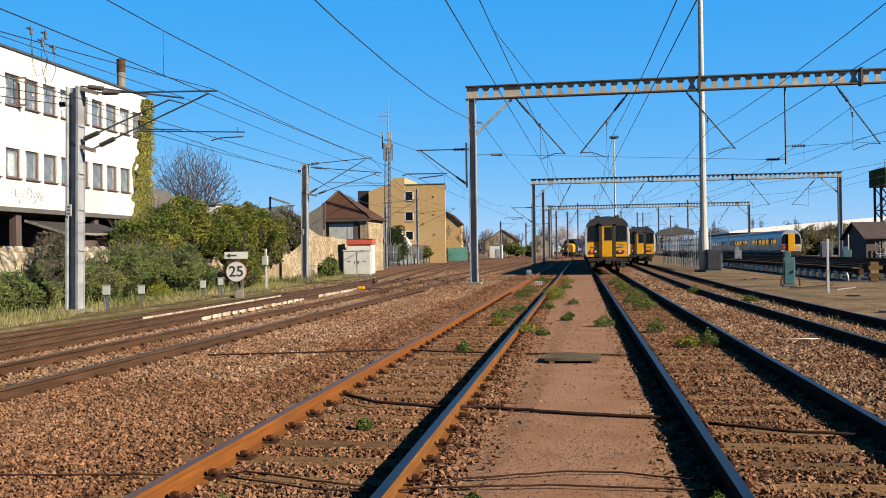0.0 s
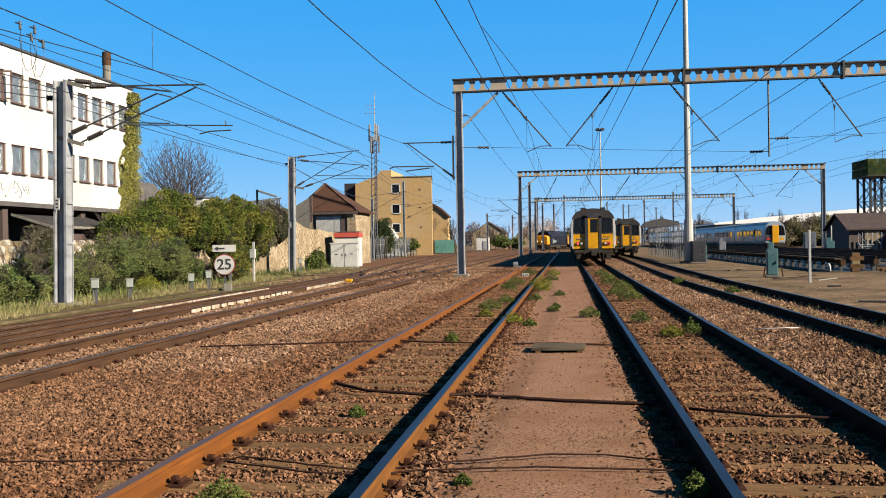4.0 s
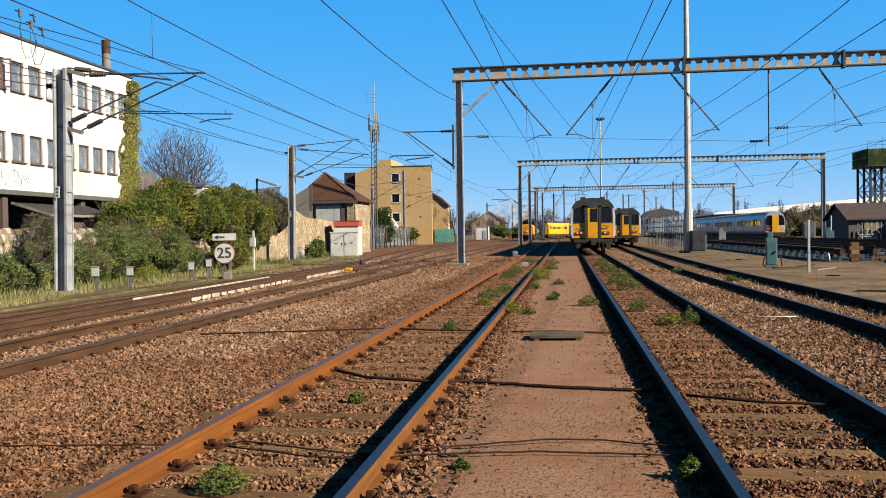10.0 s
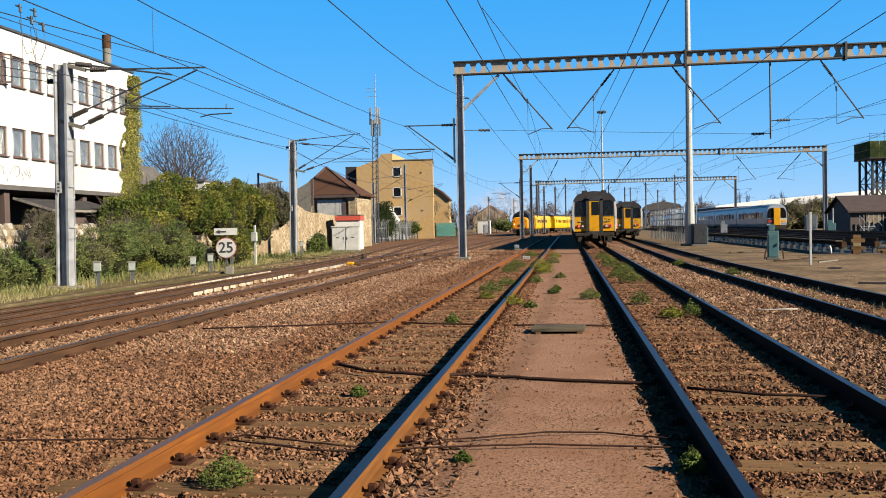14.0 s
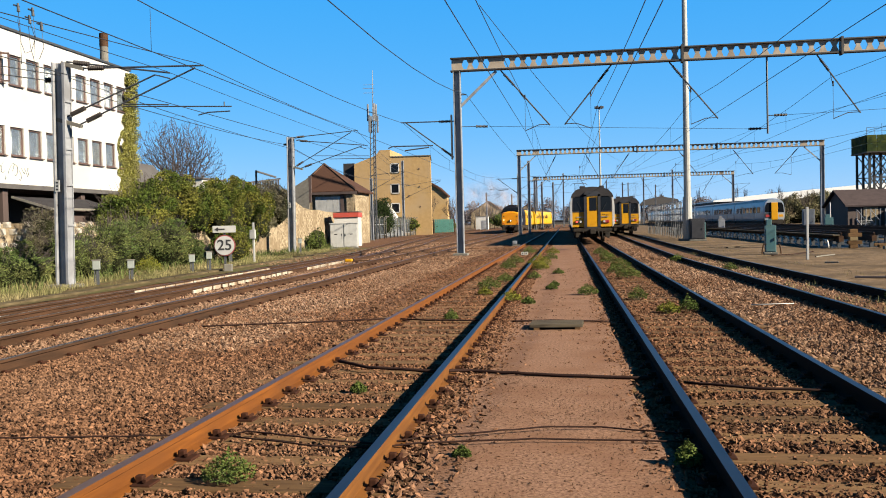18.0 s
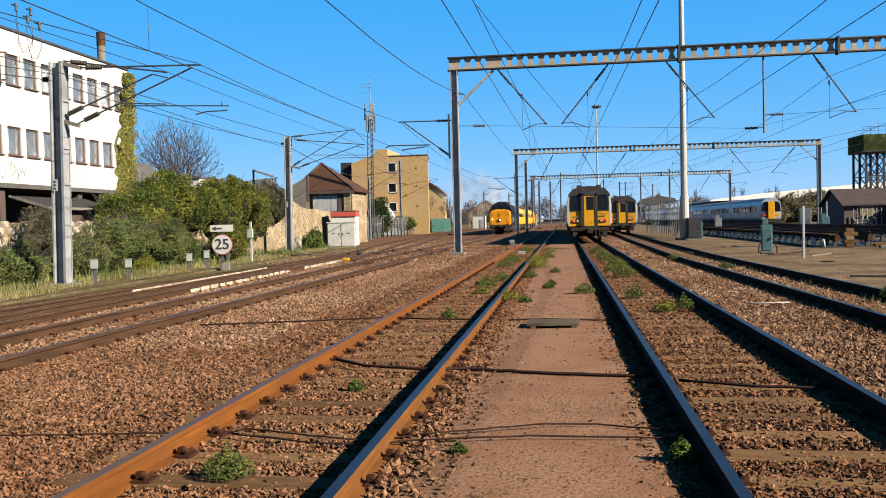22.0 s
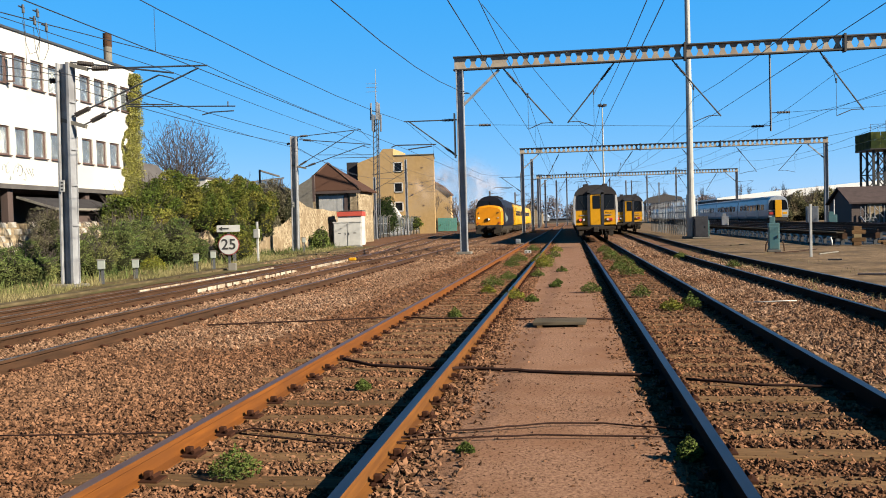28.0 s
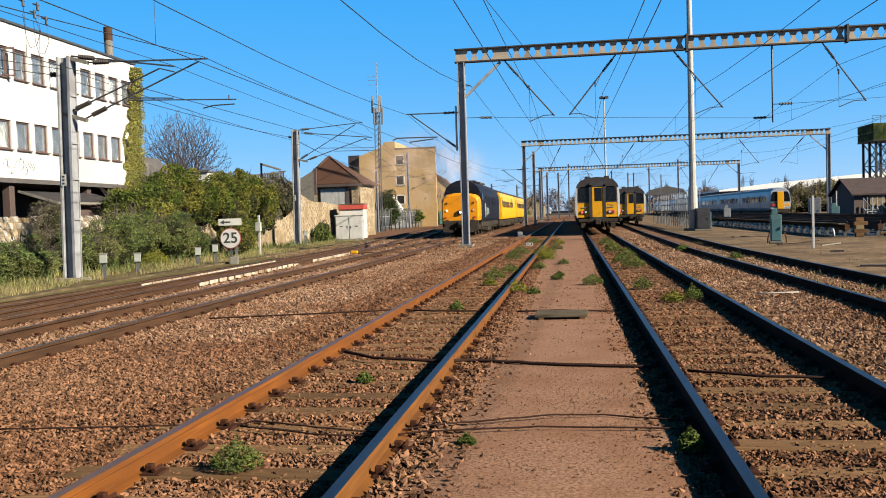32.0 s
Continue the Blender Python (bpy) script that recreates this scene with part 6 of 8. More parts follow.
gabled("far_shed", -25, -22.8, 46.0, 50.5, 4.1, 5.5, "y", M_conc, M_slate, "grey gabled shed behind the ivy", 0.3)
_wr = thing("white_annex", None, "small white flat-roofed annex behind the ivy", "building")
_b = B()
box(_b, -23.6, 57.6, 2.5, 1.6, 4, 5.0, 0.03)
part("wall", _b, M_white, _wr)
_b = B()
box(_b, -23.6, 57.6, 5.05, 1.8, 4.2, 0.12, 0.02)
part("roof", _b, M_slate, _wr)

# relay cabinet with two doors, and the red-edged hut behind
cab = thing("relay_cabinet", pose(-14.5, 60.6, 0, 0, 0, 10), "white two-door lineside relay cabinet on a plinth", "cabinet")
_b = B()
box(_b, 0, 0.45, 0.95, 1.95, 0.9, 1.7, 0.02)
part("body", _b, M_whitemetal, cab)
_b = B()
box(_b, 0, 0.45, 0.05, 2.05, 1.0, 0.14, 0.02)
part("plinth", _b, M_conc, cab)
_b = B()
box(_b, 0, 0.45, 1.83, 2.05, 1.0, 0.07, 0.02)
part("lid", _b, M_whitemetal, cab)
for s in (-1, 1):
    _b = B()
    box(_b, s * 0.48, -0.02, 0.95, 0.9, 0.04, 1.6, 0.012)
    d = part("door", _b, M_whitemetal, cab)
    _b = B()
    box(_b, s * 0.12, -0.05, 1.0, 0.05, 0.04, 0.18, 0.01)
    part("handle", _b, M_galv_dark, d)
    _b = B()
    box(_b, s * 0.55, -0.045, 1.05, 0.2, 0.012, 0.06)
    part("label_plate", _b, M_black, d)
hut = thing("equipment_hut", pose(-15.8, 66.5, 0, 0, 0, 6), "pale small hut with red roof fascia", "hut")
_b = B()
box(_b, 0, 1, 1.15, 1.9, 2, 2.3, 0.02)
part("wall", _b, M_white, hut)
_b = B()
box(_b, 0, 1, 2.49, 2.0, 2.2, 0.36, 0.02)
part("fascia", _b, M_redfascia, hut, "red painted fascia")
_b = B()
box(_b, 0, 1, 2.73, 2.0, 2.1, 0.06)
part("roof", _b, M_slate, hut)

# brick flats
flats = thing("brick_flats", None, "three-storey buff brick block of flats", "building")
_b = B()
plate(_b, [(-25.0, 130), (-18.85, 130), (-20.3, 140), (-25.0, 140)], (0, 11.9), "z")
part("main_block", _b, M_brick, flats)
_b = B()
plate(_b, [(-30.6, 0), (-25.0, 0), (-25.0, 13.0), (-26.6, 13.0), (-27.2, 12.2), (-30.6, 11.0)], (129.9, 140))
part("stair_block", _b, M_brick, flats)
# dark grey puts the shade of this left-facing wing into its colour
_b = B()
box(_b, -31.6, 134, 5.6, 1.7, 7, 11.2)
part("shaded_wing", _b, M_emuroof, flats)
_b = B()
plate(_b, [(-25.1, 129.9), (-18.75, 129.9), (-20.2, 140.1), (-25.1, 140.1)], (11.9, 12.02), "z")
part("roof_edge", _b, M_conc, flats)
for z in (10.2, 7.1, 4.2):
    w = thing("window", pose(-24.35, 129.97, z))
    w.parent = flats
    _b = B()
    for dx in (-0.62, 0.62):
        box(_b, dx, -0.02, 0, 0.16, 0.12, 1.5)
    for dz in (-0.68, 0.68):
        box(_b, 0, -0.02, dz, 1.4, 0.12, 0.15)
    part("window_frame", _b, M_white, w)
    _b = B()
    box(_b, 0, 0.01, 0, 1.05, 0.04, 1.2)
    part("pane", _b, M_glass, w)
for x, z in ((-20.6, 10.0), (-20.6, 7.3), (-20.5, 4.3), (-22.2, 6.0)):
    _b = B()
    box(_b, x, 129.97, z, 0.17, 0.08, 0.17)
    part("wall_vent", _b, M_frame, flats)
_b = B()
plate(_b, [(-25.6, 0), (-23.0, 0), (-23.0, 1.5), (-25.6, 5.2)], (128.0, 129.9))
part("white_stair", _b, M_white, flats, "white rendered stair wall")
far_house = thing("brick_house", None, "brown brick house beside the flats", "building")
_b = B()
plate(_b, [(-24.4, 0), (-20.1, 0), (-20.1, 6.6), (-21.6, 7.9), (-24.4, 9.6)], (157, 159.5))
part("wall", _b, M_brick, far_house)
_b = B()
plate(_b, [(-24.4, 9.65), (-21.6, 7.95), (-19.9, 6.45), (-19.9, 6.7), (-21.5, 8.25), (-24.4, 9.95)], (156.7, 159.7))
part("roof", _b, M_rooftile, far_house)
for x0, x1, y, e, r_, lab in ((-27, -17, 260, 4.5, 8.0, "cream house with brown roof in the distance"), (-16, -8, 300, 4, 7.5, "small brown house in the distance"), (-46, -33, 210, 5, 9, "brown roofed house in the distance")):
    gabled("distant_house", x0, x1, y, y + 9, e, r_, "y", M_oldwall, M_rooftile, lab)

# lattice telecom mast
tel = thing("telecom_mast", pose(-20.1, 95.5, 0, 0, 0.9, 0), "slim lattice telecom mast with panel antennas", "mast")
for dx, dy in ((-0.35, 0), (0.35, 0), (0, 0.5)):
    _b = B()
    rod(_b, (dx, dy, 0), (dx * 0.8, dy * 0.8, 13.5), 0.07, 0.055, 8)
    part("leg", _b, M_galv_dark, tel)
_b = B()
for k in range(22):
    z = 0.4 + k * 0.6
    rod(_b, (-0.33, 0, z), (0.33, 0, z + 0.6), 0.025, n=4)
    rod(_b, (0.33, 0, z), (0, 0.45, z + 0.6), 0.025, n=4)
part("lattice", _b, M_galv_dark, tel)
_b = B()
rod(_b, (0.0, 0.1, 13.2), (0.0, 0.1, 18.9), 0.06, 0.03, 8)
part("spire", _b, M_galv, tel)
for a in range(6):
    c_, s_ = math.cos(a * 1.047), math.sin(a * 1.047)
    _b = B()
    box(_b, c_ * 0.55, s_ * 0.55, 12.9 + 1.3 * (a % 2), 0.20, 0.15, 1.9, 0.03)
    part("panel_antenna", _b, M_galv if a % 2 else M_staging, tel)
    _b = B()
    rod(_b, (0, 0, 12.9 + 1.3 * (a % 2)), (c_ * 0.55, s_ * 0.55, 12.9 + 1.3 * (a % 2)), 0.03, n=5)
    part("antenna_bracket", _b, M_galv_dark, tel)
_b = B()
for z in (16.4, 16.9, 17.3):
    rod(_b, (-1.1, 0.1, z), (0.2, 0.1, z), 0.025, n=5)
part("yagi_aerial", _b, M_galv, tel)

# palisade fence
FENCE = [(-19.9, 90.0), (-20.3, 103.0), (-21.4, 133.0)]
fence = thing("palisade_fence", None, "grey steel paling fence with bent concrete posts along the railway", "fence")
_b = B()
plate(_b, [(-0.035, 0.1), (0.035, 0.1), (0.035, 2.3), (0, 2.55), (-0.035, 2.3)], (-0.012, 0.012))
PALE = bpy.data.meshes.new("pale")
_b.to_mesh(PALE); _b.free()
PALE.materials.append(M_staging)
_n = 0
for (xa, ya), (xb, yb) in zip(FENCE, FENCE[1:]):
    L_ = math.hypot(xb - xa, yb - ya)
    for k in range(int(L_ / 0.62)):
        s = k * 0.62 / L_
        p_ = new("pale", PALE)
        p_.parent = fence
        p_.matrix_basis = pose(xa + (xb - xa) * s, ya + (yb - ya) * s, 0, 0, 0, 82)
        _n += 1
    for k in range(int(L_ / 2.9) + 1):
        s = k * 2.9 / L_
        _b = B()
        tube(_b, [(xa + (xb - xa) * s + dx, ya + (yb - ya) * s, z) for dx, z in ((0.06, 0), (0.06, 2.2), (0.12, 2.5), (0.28, 2.66), (0.42, 2.6))], 0.06, 6)
        part("post", _b, M_conc, fence, "concrete post with bent top")
    for z in (0.5, 1.7):
        _b = B()
        bar(_b, (xa - 0.05, ya, z), (xb - 0.05, yb, z), 0.05, 0.07)
        part("rail", _b, M_galv, fence)
_tf = thing("panel_fence", None, "turquoise painted panel fence by the line", "fence")
for k in range(9):
    _b = B()
    box(_b, -21.3 + k * 0.37, 150, 1.25, 0.34, 0.06, 2.3 - 0.03 * (k % 2), 0.01)
    part("panel", _b, M_turq, _tf)
_b = B()
bar(_b, (-21.5, 150.06, 1.8), (-18.1, 150.06, 1.8), 0.06, 0.1)
part("rail", _b, M_galv, _tf)
_ki = thing("white_kiosk", None, "white flat-roofed kiosk by the far line", "hut")
_b = B()
box(_b, -17.9, 200, 1.5, 2.8, 2.5, 3.0, 0.03)
part("wall", _b, M_white, _ki)
_b = B()
box(_b, -17.9, 200, 3.1, 3.0, 2.7, 0.2, 0.03)
part("roof", _b, M_conc, _ki)
_b = B()
box(_b, -17.4, 198.7, 1.1, 0.9, 0.06, 2.1, 0.02)
part("door", _b, M_galv, _ki)


# ---- right side of the yard ----
def floodlight(x, y, h, r0, label):
    f = thing("floodlight_mast", pose(x, y, 0), label, "light mast", "floodlight masts")
    bm = B()
    rod(bm, (0, 0, 0.1), (0, 0, 3.1), r0, r0 * 0.94, 12)
    part("base_section", bm, M_mastpaint, f)
    bm = B()
    rod(bm, (0, 0, 3.05), (0, 0, h), r0 * 0.74, r0 * 0.34, 12)
    part("shaft", bm, M_mastpaint, f)
    bm = B()
    box(bm, 0, 0, 0.06, r0 * 3.6, r0 * 3.6, 0.18, 0.03)
    part("footing", bm, M_conc, f)
    bm = B()
    rod(bm, (0, 0, h - 0.4), (0, 0, h), 0.5, n=12)
    part("head_frame", bm, M_galv_dark, f)
    for a in range(6):
        bm = B()
        box(bm, 0.75 * math.cos(a * 1.047), 0.75 * math.sin(a * 1.047), h - 0.1, 0.45, 0.45, 0.5, 0.05)
        part("floodlight", bm, M_galv_dark, f)
    return f


M_mastpaint = mat("pale_grey_mast_paint", (0.390, 0.390, 0.370), (0.325, 0.325, 0.305), 2, 0.5, stretch=(1, 1, 0.2), c3=(0.273, 0.267, 0.247), scale3=0.6)
floodlight(9.8, 63.8, 30, 0.33, "tall pale floodlight mast beside the sidings")
floodlight(8.7, 192, 26, 0.33, "far floodlight mast among the sidings")


def kiosk(x, y, w, d, h, material, label, head=True, rz=0.0):
    k = thing("trackside_cabinet", pose(x, y, 0, 0, 0, rz), label, "cabinet", "trackside cabinets")
    bm = B()
    box(bm, 0, 0, h / 2 + 0.06, w, d, h, 0.02)
    part("body", bm, material, k)
    bm = B()
    box(bm, 0, 0, 0.04, w * 1.25, d * 1.25, 0.10, 0.02)
    part("plinth", bm, M_conc, k)
    bm = B()
    box(bm, 0, -d / 2 - 0.012, h * 0.52, w * 0.84, 0.025, h * 0.82, 0.008)
    dr = part("door", bm, material, k)
    bm = B()
    box(bm, w * 0.3, -d / 2 - 0.04, h * 0.55, 0.03, 0.04, 0.12, 0.008)
    part("handle", bm, M_black, dr)
    if head:
        bm = B()
        box(bm, -w * 0.12, 0, h + 0.19, w * 0.5, d * 0.6, 0.26, 0.02)
        part("socket_head", bm, material, k)
    return k


kiosk(9.78, 38.4, 0.44, 0.40, 1.15, M_teal, "teal painted trackside cabinet with a socket head", rz=-8)
kiosk(11.15, 66.2, 0.5, 0.45, 1.2, M_teal, "teal trackside cabinet near the floodlight mast", rz=-8)
kiosk(10.35, 63.2, 0.95, 0.6, 1.5, M_emugrey, "dark grey electrical cabinet beside the mast", False)
kiosk(23.6, 79, 0.7, 0.6, 1.3, M_teal, "teal trackside cabinet by the gantry column", rz=-8)
kiosk(15.2, 82, 0.6, 0.5, 1.4, M_galv, "grey trackside cabinet between the pit roads", rz=-8)
kiosk(19.6, 70, 0.85, 0.7, 2.0, M_staging, "grey control cabinet in the yard", False, rz=-10)
# conduits at the foot of the near cabinet
_c = thing("conduit", None, "rusty bent conduit at the cabinet foot", "conduit")
_b = B()
for s in (-1, 1):
    pts = [Vector((9.78 + s * (0.28 + 0.10 * math.sin(a * 0.5)), 38.2, 0.42 * math.cos(a * 0.52) + 0.02)) for a in range(4)]
    for a_, c_ in zip(pts, pts[1:]):
        rod(_b, a_, c_, 0.03, n=6)
part("pipe", _b, M_rust_dark, _c)

_p = thing("marker_post", pose(9.95, 33.3, 0), "slim white marker post in the yard", "post")
_b = B()
box(_b, 0, 0, 0.95, 0.085, 0.08, 1.92, 0.012)
part("post", _b, M_whitemetal, _p)
_b = B()
box(_b, 0.0, 0.05, 1.62, 0.05, 0.03, 0.3)
part("cap_strap", _b, M_galv_dark, _p)

# raised pit roads
def pit_road(x, y0, y1, z, label, white=True):
    t = thing("inspection_pit_road", None, label, "railway track", "inspection pit roads")
    for xx in (x, x + G):
        rail_mesh("rail", lambda y, q=xx: q, y0, y1, z, (M_rust_dark, M_rusttop), t)
        bm = B()
        box(bm, xx, (y0 + y1) / 2, z - 0.30, 0.22, y1 - y0, 0.26)
        part("bearer_beam", bm, M_rust_dark, t)
    y = y0 + 0.4
    while y < y1:
        for xx in (x, x + G):
            bm = B()
            box(bm, xx, y, (z - 0.42) / 2, 0.16, 0.16, z - 0.42)
            part("support", bm, M_galv_dark, t)
            if white and xx == x:
                bm = B()
                tube(bm, [(xx - 0.62, y - 0.46, 0.0), (xx - 0.62, y - 0.42, 0.22), (xx - 0.62, y - 0.30, 0.34), (xx - 0.62, y - 0.1, 0.38), (xx - 0.60, y + 0.35, 0.38), (xx - 0.1, y + 0.4, 0.38)], 0.05, 6)
                part("bracket", bm, M_white, t)
        y += 1.5 if y < 75 else 3.0
    # pale planks added to stand for the sunlit top of the near beam
    if white:
        for k in range(int((y1 - y0) / 4.2)):
            bm = B()
            box(bm, x - 0.22, y0 + 2.1 + k * 4.2, z - 0.12, 0.34, 4.17, 0.07, 0.01)
            part("lit_top_plank", bm, M_plank, t)
    # floor coloured black to hold the shade under the raised rails
    bm = B()
    box(bm, x + G / 2, (y0 + y1) / 2, -0.012, 3.2, y1 - y0, 0.03)
    part("pit_floor_shade", bm, M_black, t)
    return t


pit_road(14.4, 44.4, 112, 0.72, "raised dark rails of an inspection pit on white supports")
pit_road(18.0, 47.0, 125, 0.90, "second raised inspection pit road with dark beams", False)
pit_road(22.6, 52.0, 112, 0.62, "third raised inspection pit road with dark beams", False)
_st = thing("timber_stop", pose(14.7, 43.6, 0), "yellow painted timber stack at the pit end", "buffer stop")
for k in range(5):
    _b = B()
    box(_b, 0.05 * (k % 2), 0, 0.08 + k * 0.182, 0.62 if k % 2 else 0.36, 0.25, 0.178, 0.015)
    part("baulk", _b, M_mustard if k == 2 else M_sleeper, _st)
for k in range(3):
    _b = B()
    box(_b, 19.2 + k * 0.3, 41.8 + k * 1.6, 0.06 + 0.02 * k, 7.5, 0.28, 0.14, 0.02)
    _t = tagged(part("timber_baulk", _b, M_sleeper if k else M_conc), "long weathered timber baulk lying in the yard", "timber")

# access staging with hand rails
sg = thing("access_staging", None, "galvanised access staging with hand rails and ladder", "staging")
_b = B()
box(_b, 10.6, 84, 1.36, 0.9, 30, 0.08)
part("deck", _b, M_galv_dark, sg)
for k in range(21):
    for xx in (10.2, 11.0):
        _b = B()
        rod(_b, (xx, 69.2 + k * 1.47, 0), (xx, 69.2 + k * 1.47, 1.35), 0.04, n=6)
        part("leg", _b, M_galv_dark, sg)
        _b = B()
        rod(_b, (xx, 69.2 + k * 1.47, 1.38), (xx, 69.2 + k * 1.47, 2.95), 0.03, n=6)
        part("stanchion", _b, M_staging, sg)
for xx in (10.2, 11.0):
    for z in (1.9, 2.4, 2.95):
        _b = B()
        rod(_b, (xx, 69, z), (xx, 99, z), 0.025, n=6)
        part("hand_rail", _b, M_staging, sg)
    for k in range(10):
        _b = B()
        rod(_b, (xx, 69.2 + k * 2.94, 0.1), (xx, 70.67 + k * 2.94, 1.3), 0.02, n=5)
        part("brace", _b, M_galv_dark, sg)
for s in (10.25, 10.75):
    _b = B()
    rod(_b, (s, 68.6, 0), (s, 68.9, 2.9), 0.025, n=6)
    part("ladder_stile", _b, M_staging, sg)
for k in range(9):
    _b = B()
    rod(_b, (10.25, 68.62 + k * 0.03, 0.25 + k * 0.28), (10.75, 68.62 + k * 0.03, 0.25 + k * 0.28), 0.016, n=5)
    part("rung", _b, M_staging, sg)

# brown huts and steps
hut_a = gabled("yard_hut", 27.3, 33.0, 86, 93, 2.35, 3.8, "x", M_brownhut, M_hutroof, "brown boarded yard hut with grey felt roof", 0.3)
_b = B()
box(_b, 29.3, 85.93, 1.25, 1.3, 0.08, 1.9, 0.02)
part("door", _b, M_oldwall, hut_a, "pale timber door")
for k in range(6):
    _b = B()
    box(_b, 28.3 + k * 0.42, 85.4, 1.1, 0.07, 0.07, 1.9)
    part("porch_post", _b, M_galv, hut_a)
hut_b = gabled("yard_hut", 31.6, 44.0, 80, 90, 2.2, 4.0, "x", M_brownhut, M_black, "long dark-roofed yard hut", 0.3, 4.0)
_s = thing("yard_steps", pose(28.5, 83.2, 0, 0, 0, 15), "galvanised steps with hand rails by the hut", "steps")
for k in range(5):
    _b = B()
    box(_b, 0, k * 0.27, 0.15 + k * 0.2, 1.3, 0.26, 0.04)
    part("tread", _b, M_galv, _s)
for s in (-0.67, 0.67):
    _b = B()
    bar(_b, (s, -0.1, 0.05), (s, 1.3, 1.1), 0.05, 0.16)
    part("stringer", _b, M_galv, _s)
    _b = B()
    rod(_b, (s, -0.1, 0), (s, -0.1, 1.0), 0.025, n=6)
    rod(_b, (s, 1.2, 1.0), (s, 1.2, 2.0), 0.025, n=6)
    rod(_b, (s, -0.1, 1.0), (s, 1.2, 2.0), 0.025, n=6)
    part("hand_rail", _b, M_galv, _s)
_yp = thing("marker_post", pose(24.6, 82, 0), "white banded post beside the hut", "post")
_b = B()
rod(_b, (0, 0, 0), (0, 0, 2.7), 0.06, n=8)
part("post", _b, M_whitemetal, _yp)

# water tower
M_tank = mat("green_stained_tank", (0.030, 0.050, 0.014), (0.016, 0.024, 0.010), 1.5, 0.85, c3=(0.075, 0.085, 0.020), scale3=0.7)
wt = thing("water_tower", pose(40.0, 120, -0.25), "old iron water tower with mossy panelled tank", "water tower")
for i in range(6):
    for nm, a, c_, ax in (("tank_panel", (i * 1.25 + 0.62, 0), (1.2, 0.12), 0), ("tank_panel", (i * 1.25 + 0.62, 6.0), (1.2, 0.12), 0)):
        for z in (10.4, 11.5):
            _b = B()
            box(_b, a[0], a[1], z, c_[0], c_[1], 1.05, 0.03)
            part(nm, _b, M_tank, wt)
for i in range(5):
    for x in (0.0, 7.5):
        for z in (10.4, 11.5):
            _b = B()
            box(_b, x, i * 1.2 + 0.6, z, 0.12, 1.15, 1.05, 0.03)
            part("tank_panel", _b, M_tank, wt)
_b = B()
box(_b, 3.75, 3, 9.82, 7.6, 6.2, 0.14)
part("tank_floor", _b, M_black, wt)
for x in (0.5, 2.7, 4.9, 7.1):
    for y in (0.5, 3.0, 5.5):
        _b = B()
        bar(_b, (x, y, 0), (x, y, 9.8), 0.26, 0.26)
        part("leg", _b, M_black, wt)
for x0 in (0.5, 2.7, 4.9):
    for z0, z1 in ((0.5, 3.5), (3.6, 6.6), (6.7, 9.7)):
        for y in (0.5, 3.0, 5.5):
            _b = B()
            bar(_b, (x0, y, z0), (x0 + 2.2, y, z1), 0.12, 0.12)
            part("cross_brace", _b, M_black, wt)
            _b = B()
            bar(_b, (x0 + 2.2, y, z0), (x0, y, z1), 0.12, 0.12)
            part("cross_brace", _b, M_black, wt)
for z in (3.55, 6.65):
    for y in (0.5, 5.5):
        _b = B()
        bar(_b, (0.5, y, z), (7.1, y, z), 0.14, 0.14)
        part("girt", _b, M_black, wt)
for k in range(9):
    _b = B()
    rod(_b, (k * 0.94, 0.0, 12.0), (k * 0.94, 0.0, 13.0 + 0.5 * (k % 3 == 2)), 0.03, n=5)
    part("rail_post", _b, M_galv_dark, wt)
for z in (12.5, 13.0):
    _b = B()
    rod(_b, (0, 0, z), (7.5, 0, z), 0.025, n=5)
    part("tank_hand_rail", _b, M_galv_dark, wt)

# long white-roofed warehouse, hillside scrub, distance
wh = thing("warehouse", None, "long warehouse with shallow white roof", "building")
_b = B()
plate(_b, [(40, 0), (190, 0), (190, 8.0), (84, 6.3), (40, 5.6)], (240, 300))
part("wall", _b, M_slate, wh)
for k in range(12):
    x0, x1 = 40 + k * 6, 46 + k * 6
    zt = lambda x: float(np.interp(x, [40, 50, 84, 112, 190], [6.0, 7.1, 9.6, 10.4, 10.6]))
    zb = lambda x: float(np.interp(x, [40, 84, 112, 190], [5.6, 6.35, 6.8, 8.0]))
    _b = B()
    plate(_b, [(x0, zb(x0)), (x1 - 0.04, zb(x1)), (x1 - 0.04, zt(x1)), (x0, zt(x0))], (239.6, 300))
    part("roof_bay", _b, M_whiteroof, wh)
bush("scrub_bank", [(46, 180, 2.0, 5, 4, 3.2), (52, 186, 2.5, 5, 4, 3.6), (57, 190, 2.2, 5, 4, 3.6), (41, 176, 1.4, 4, 3, 2.2)], 60000, 0.20, M_scrub, 41, "brown-green scrub on a bank below the warehouse", "scrub")
bush("scrub_bank", [(-13.5, 205, 1.6, 2.0, 3, 1.6), (-10.8, 212, 1.5, 1.8, 3, 1.8), (-15.8, 215, 2.0, 2.0, 3, 1.8)], 4500, 0.3, M_weed, 42, "pale green scrub by the far line", "scrub")
bush("scrub_bank", [(-24, 150, 1.0, 3, 4, 1.4), (-21, 158, 1.1, 2.4, 4, 1.3), (-26, 168, 1.6, 3, 5, 2)], 4500, 0.26, M_leaf2, 43, "scrubby brown-green growth along the fence", "scrub")
# distance haze is tinted into the pale purple twig colour
_fw = thing("far_wood", None, "hazy purple-brown woods on the skyline", "woods", kind="stuff")
_rng = np.random.default_rng(77)
_pts = []
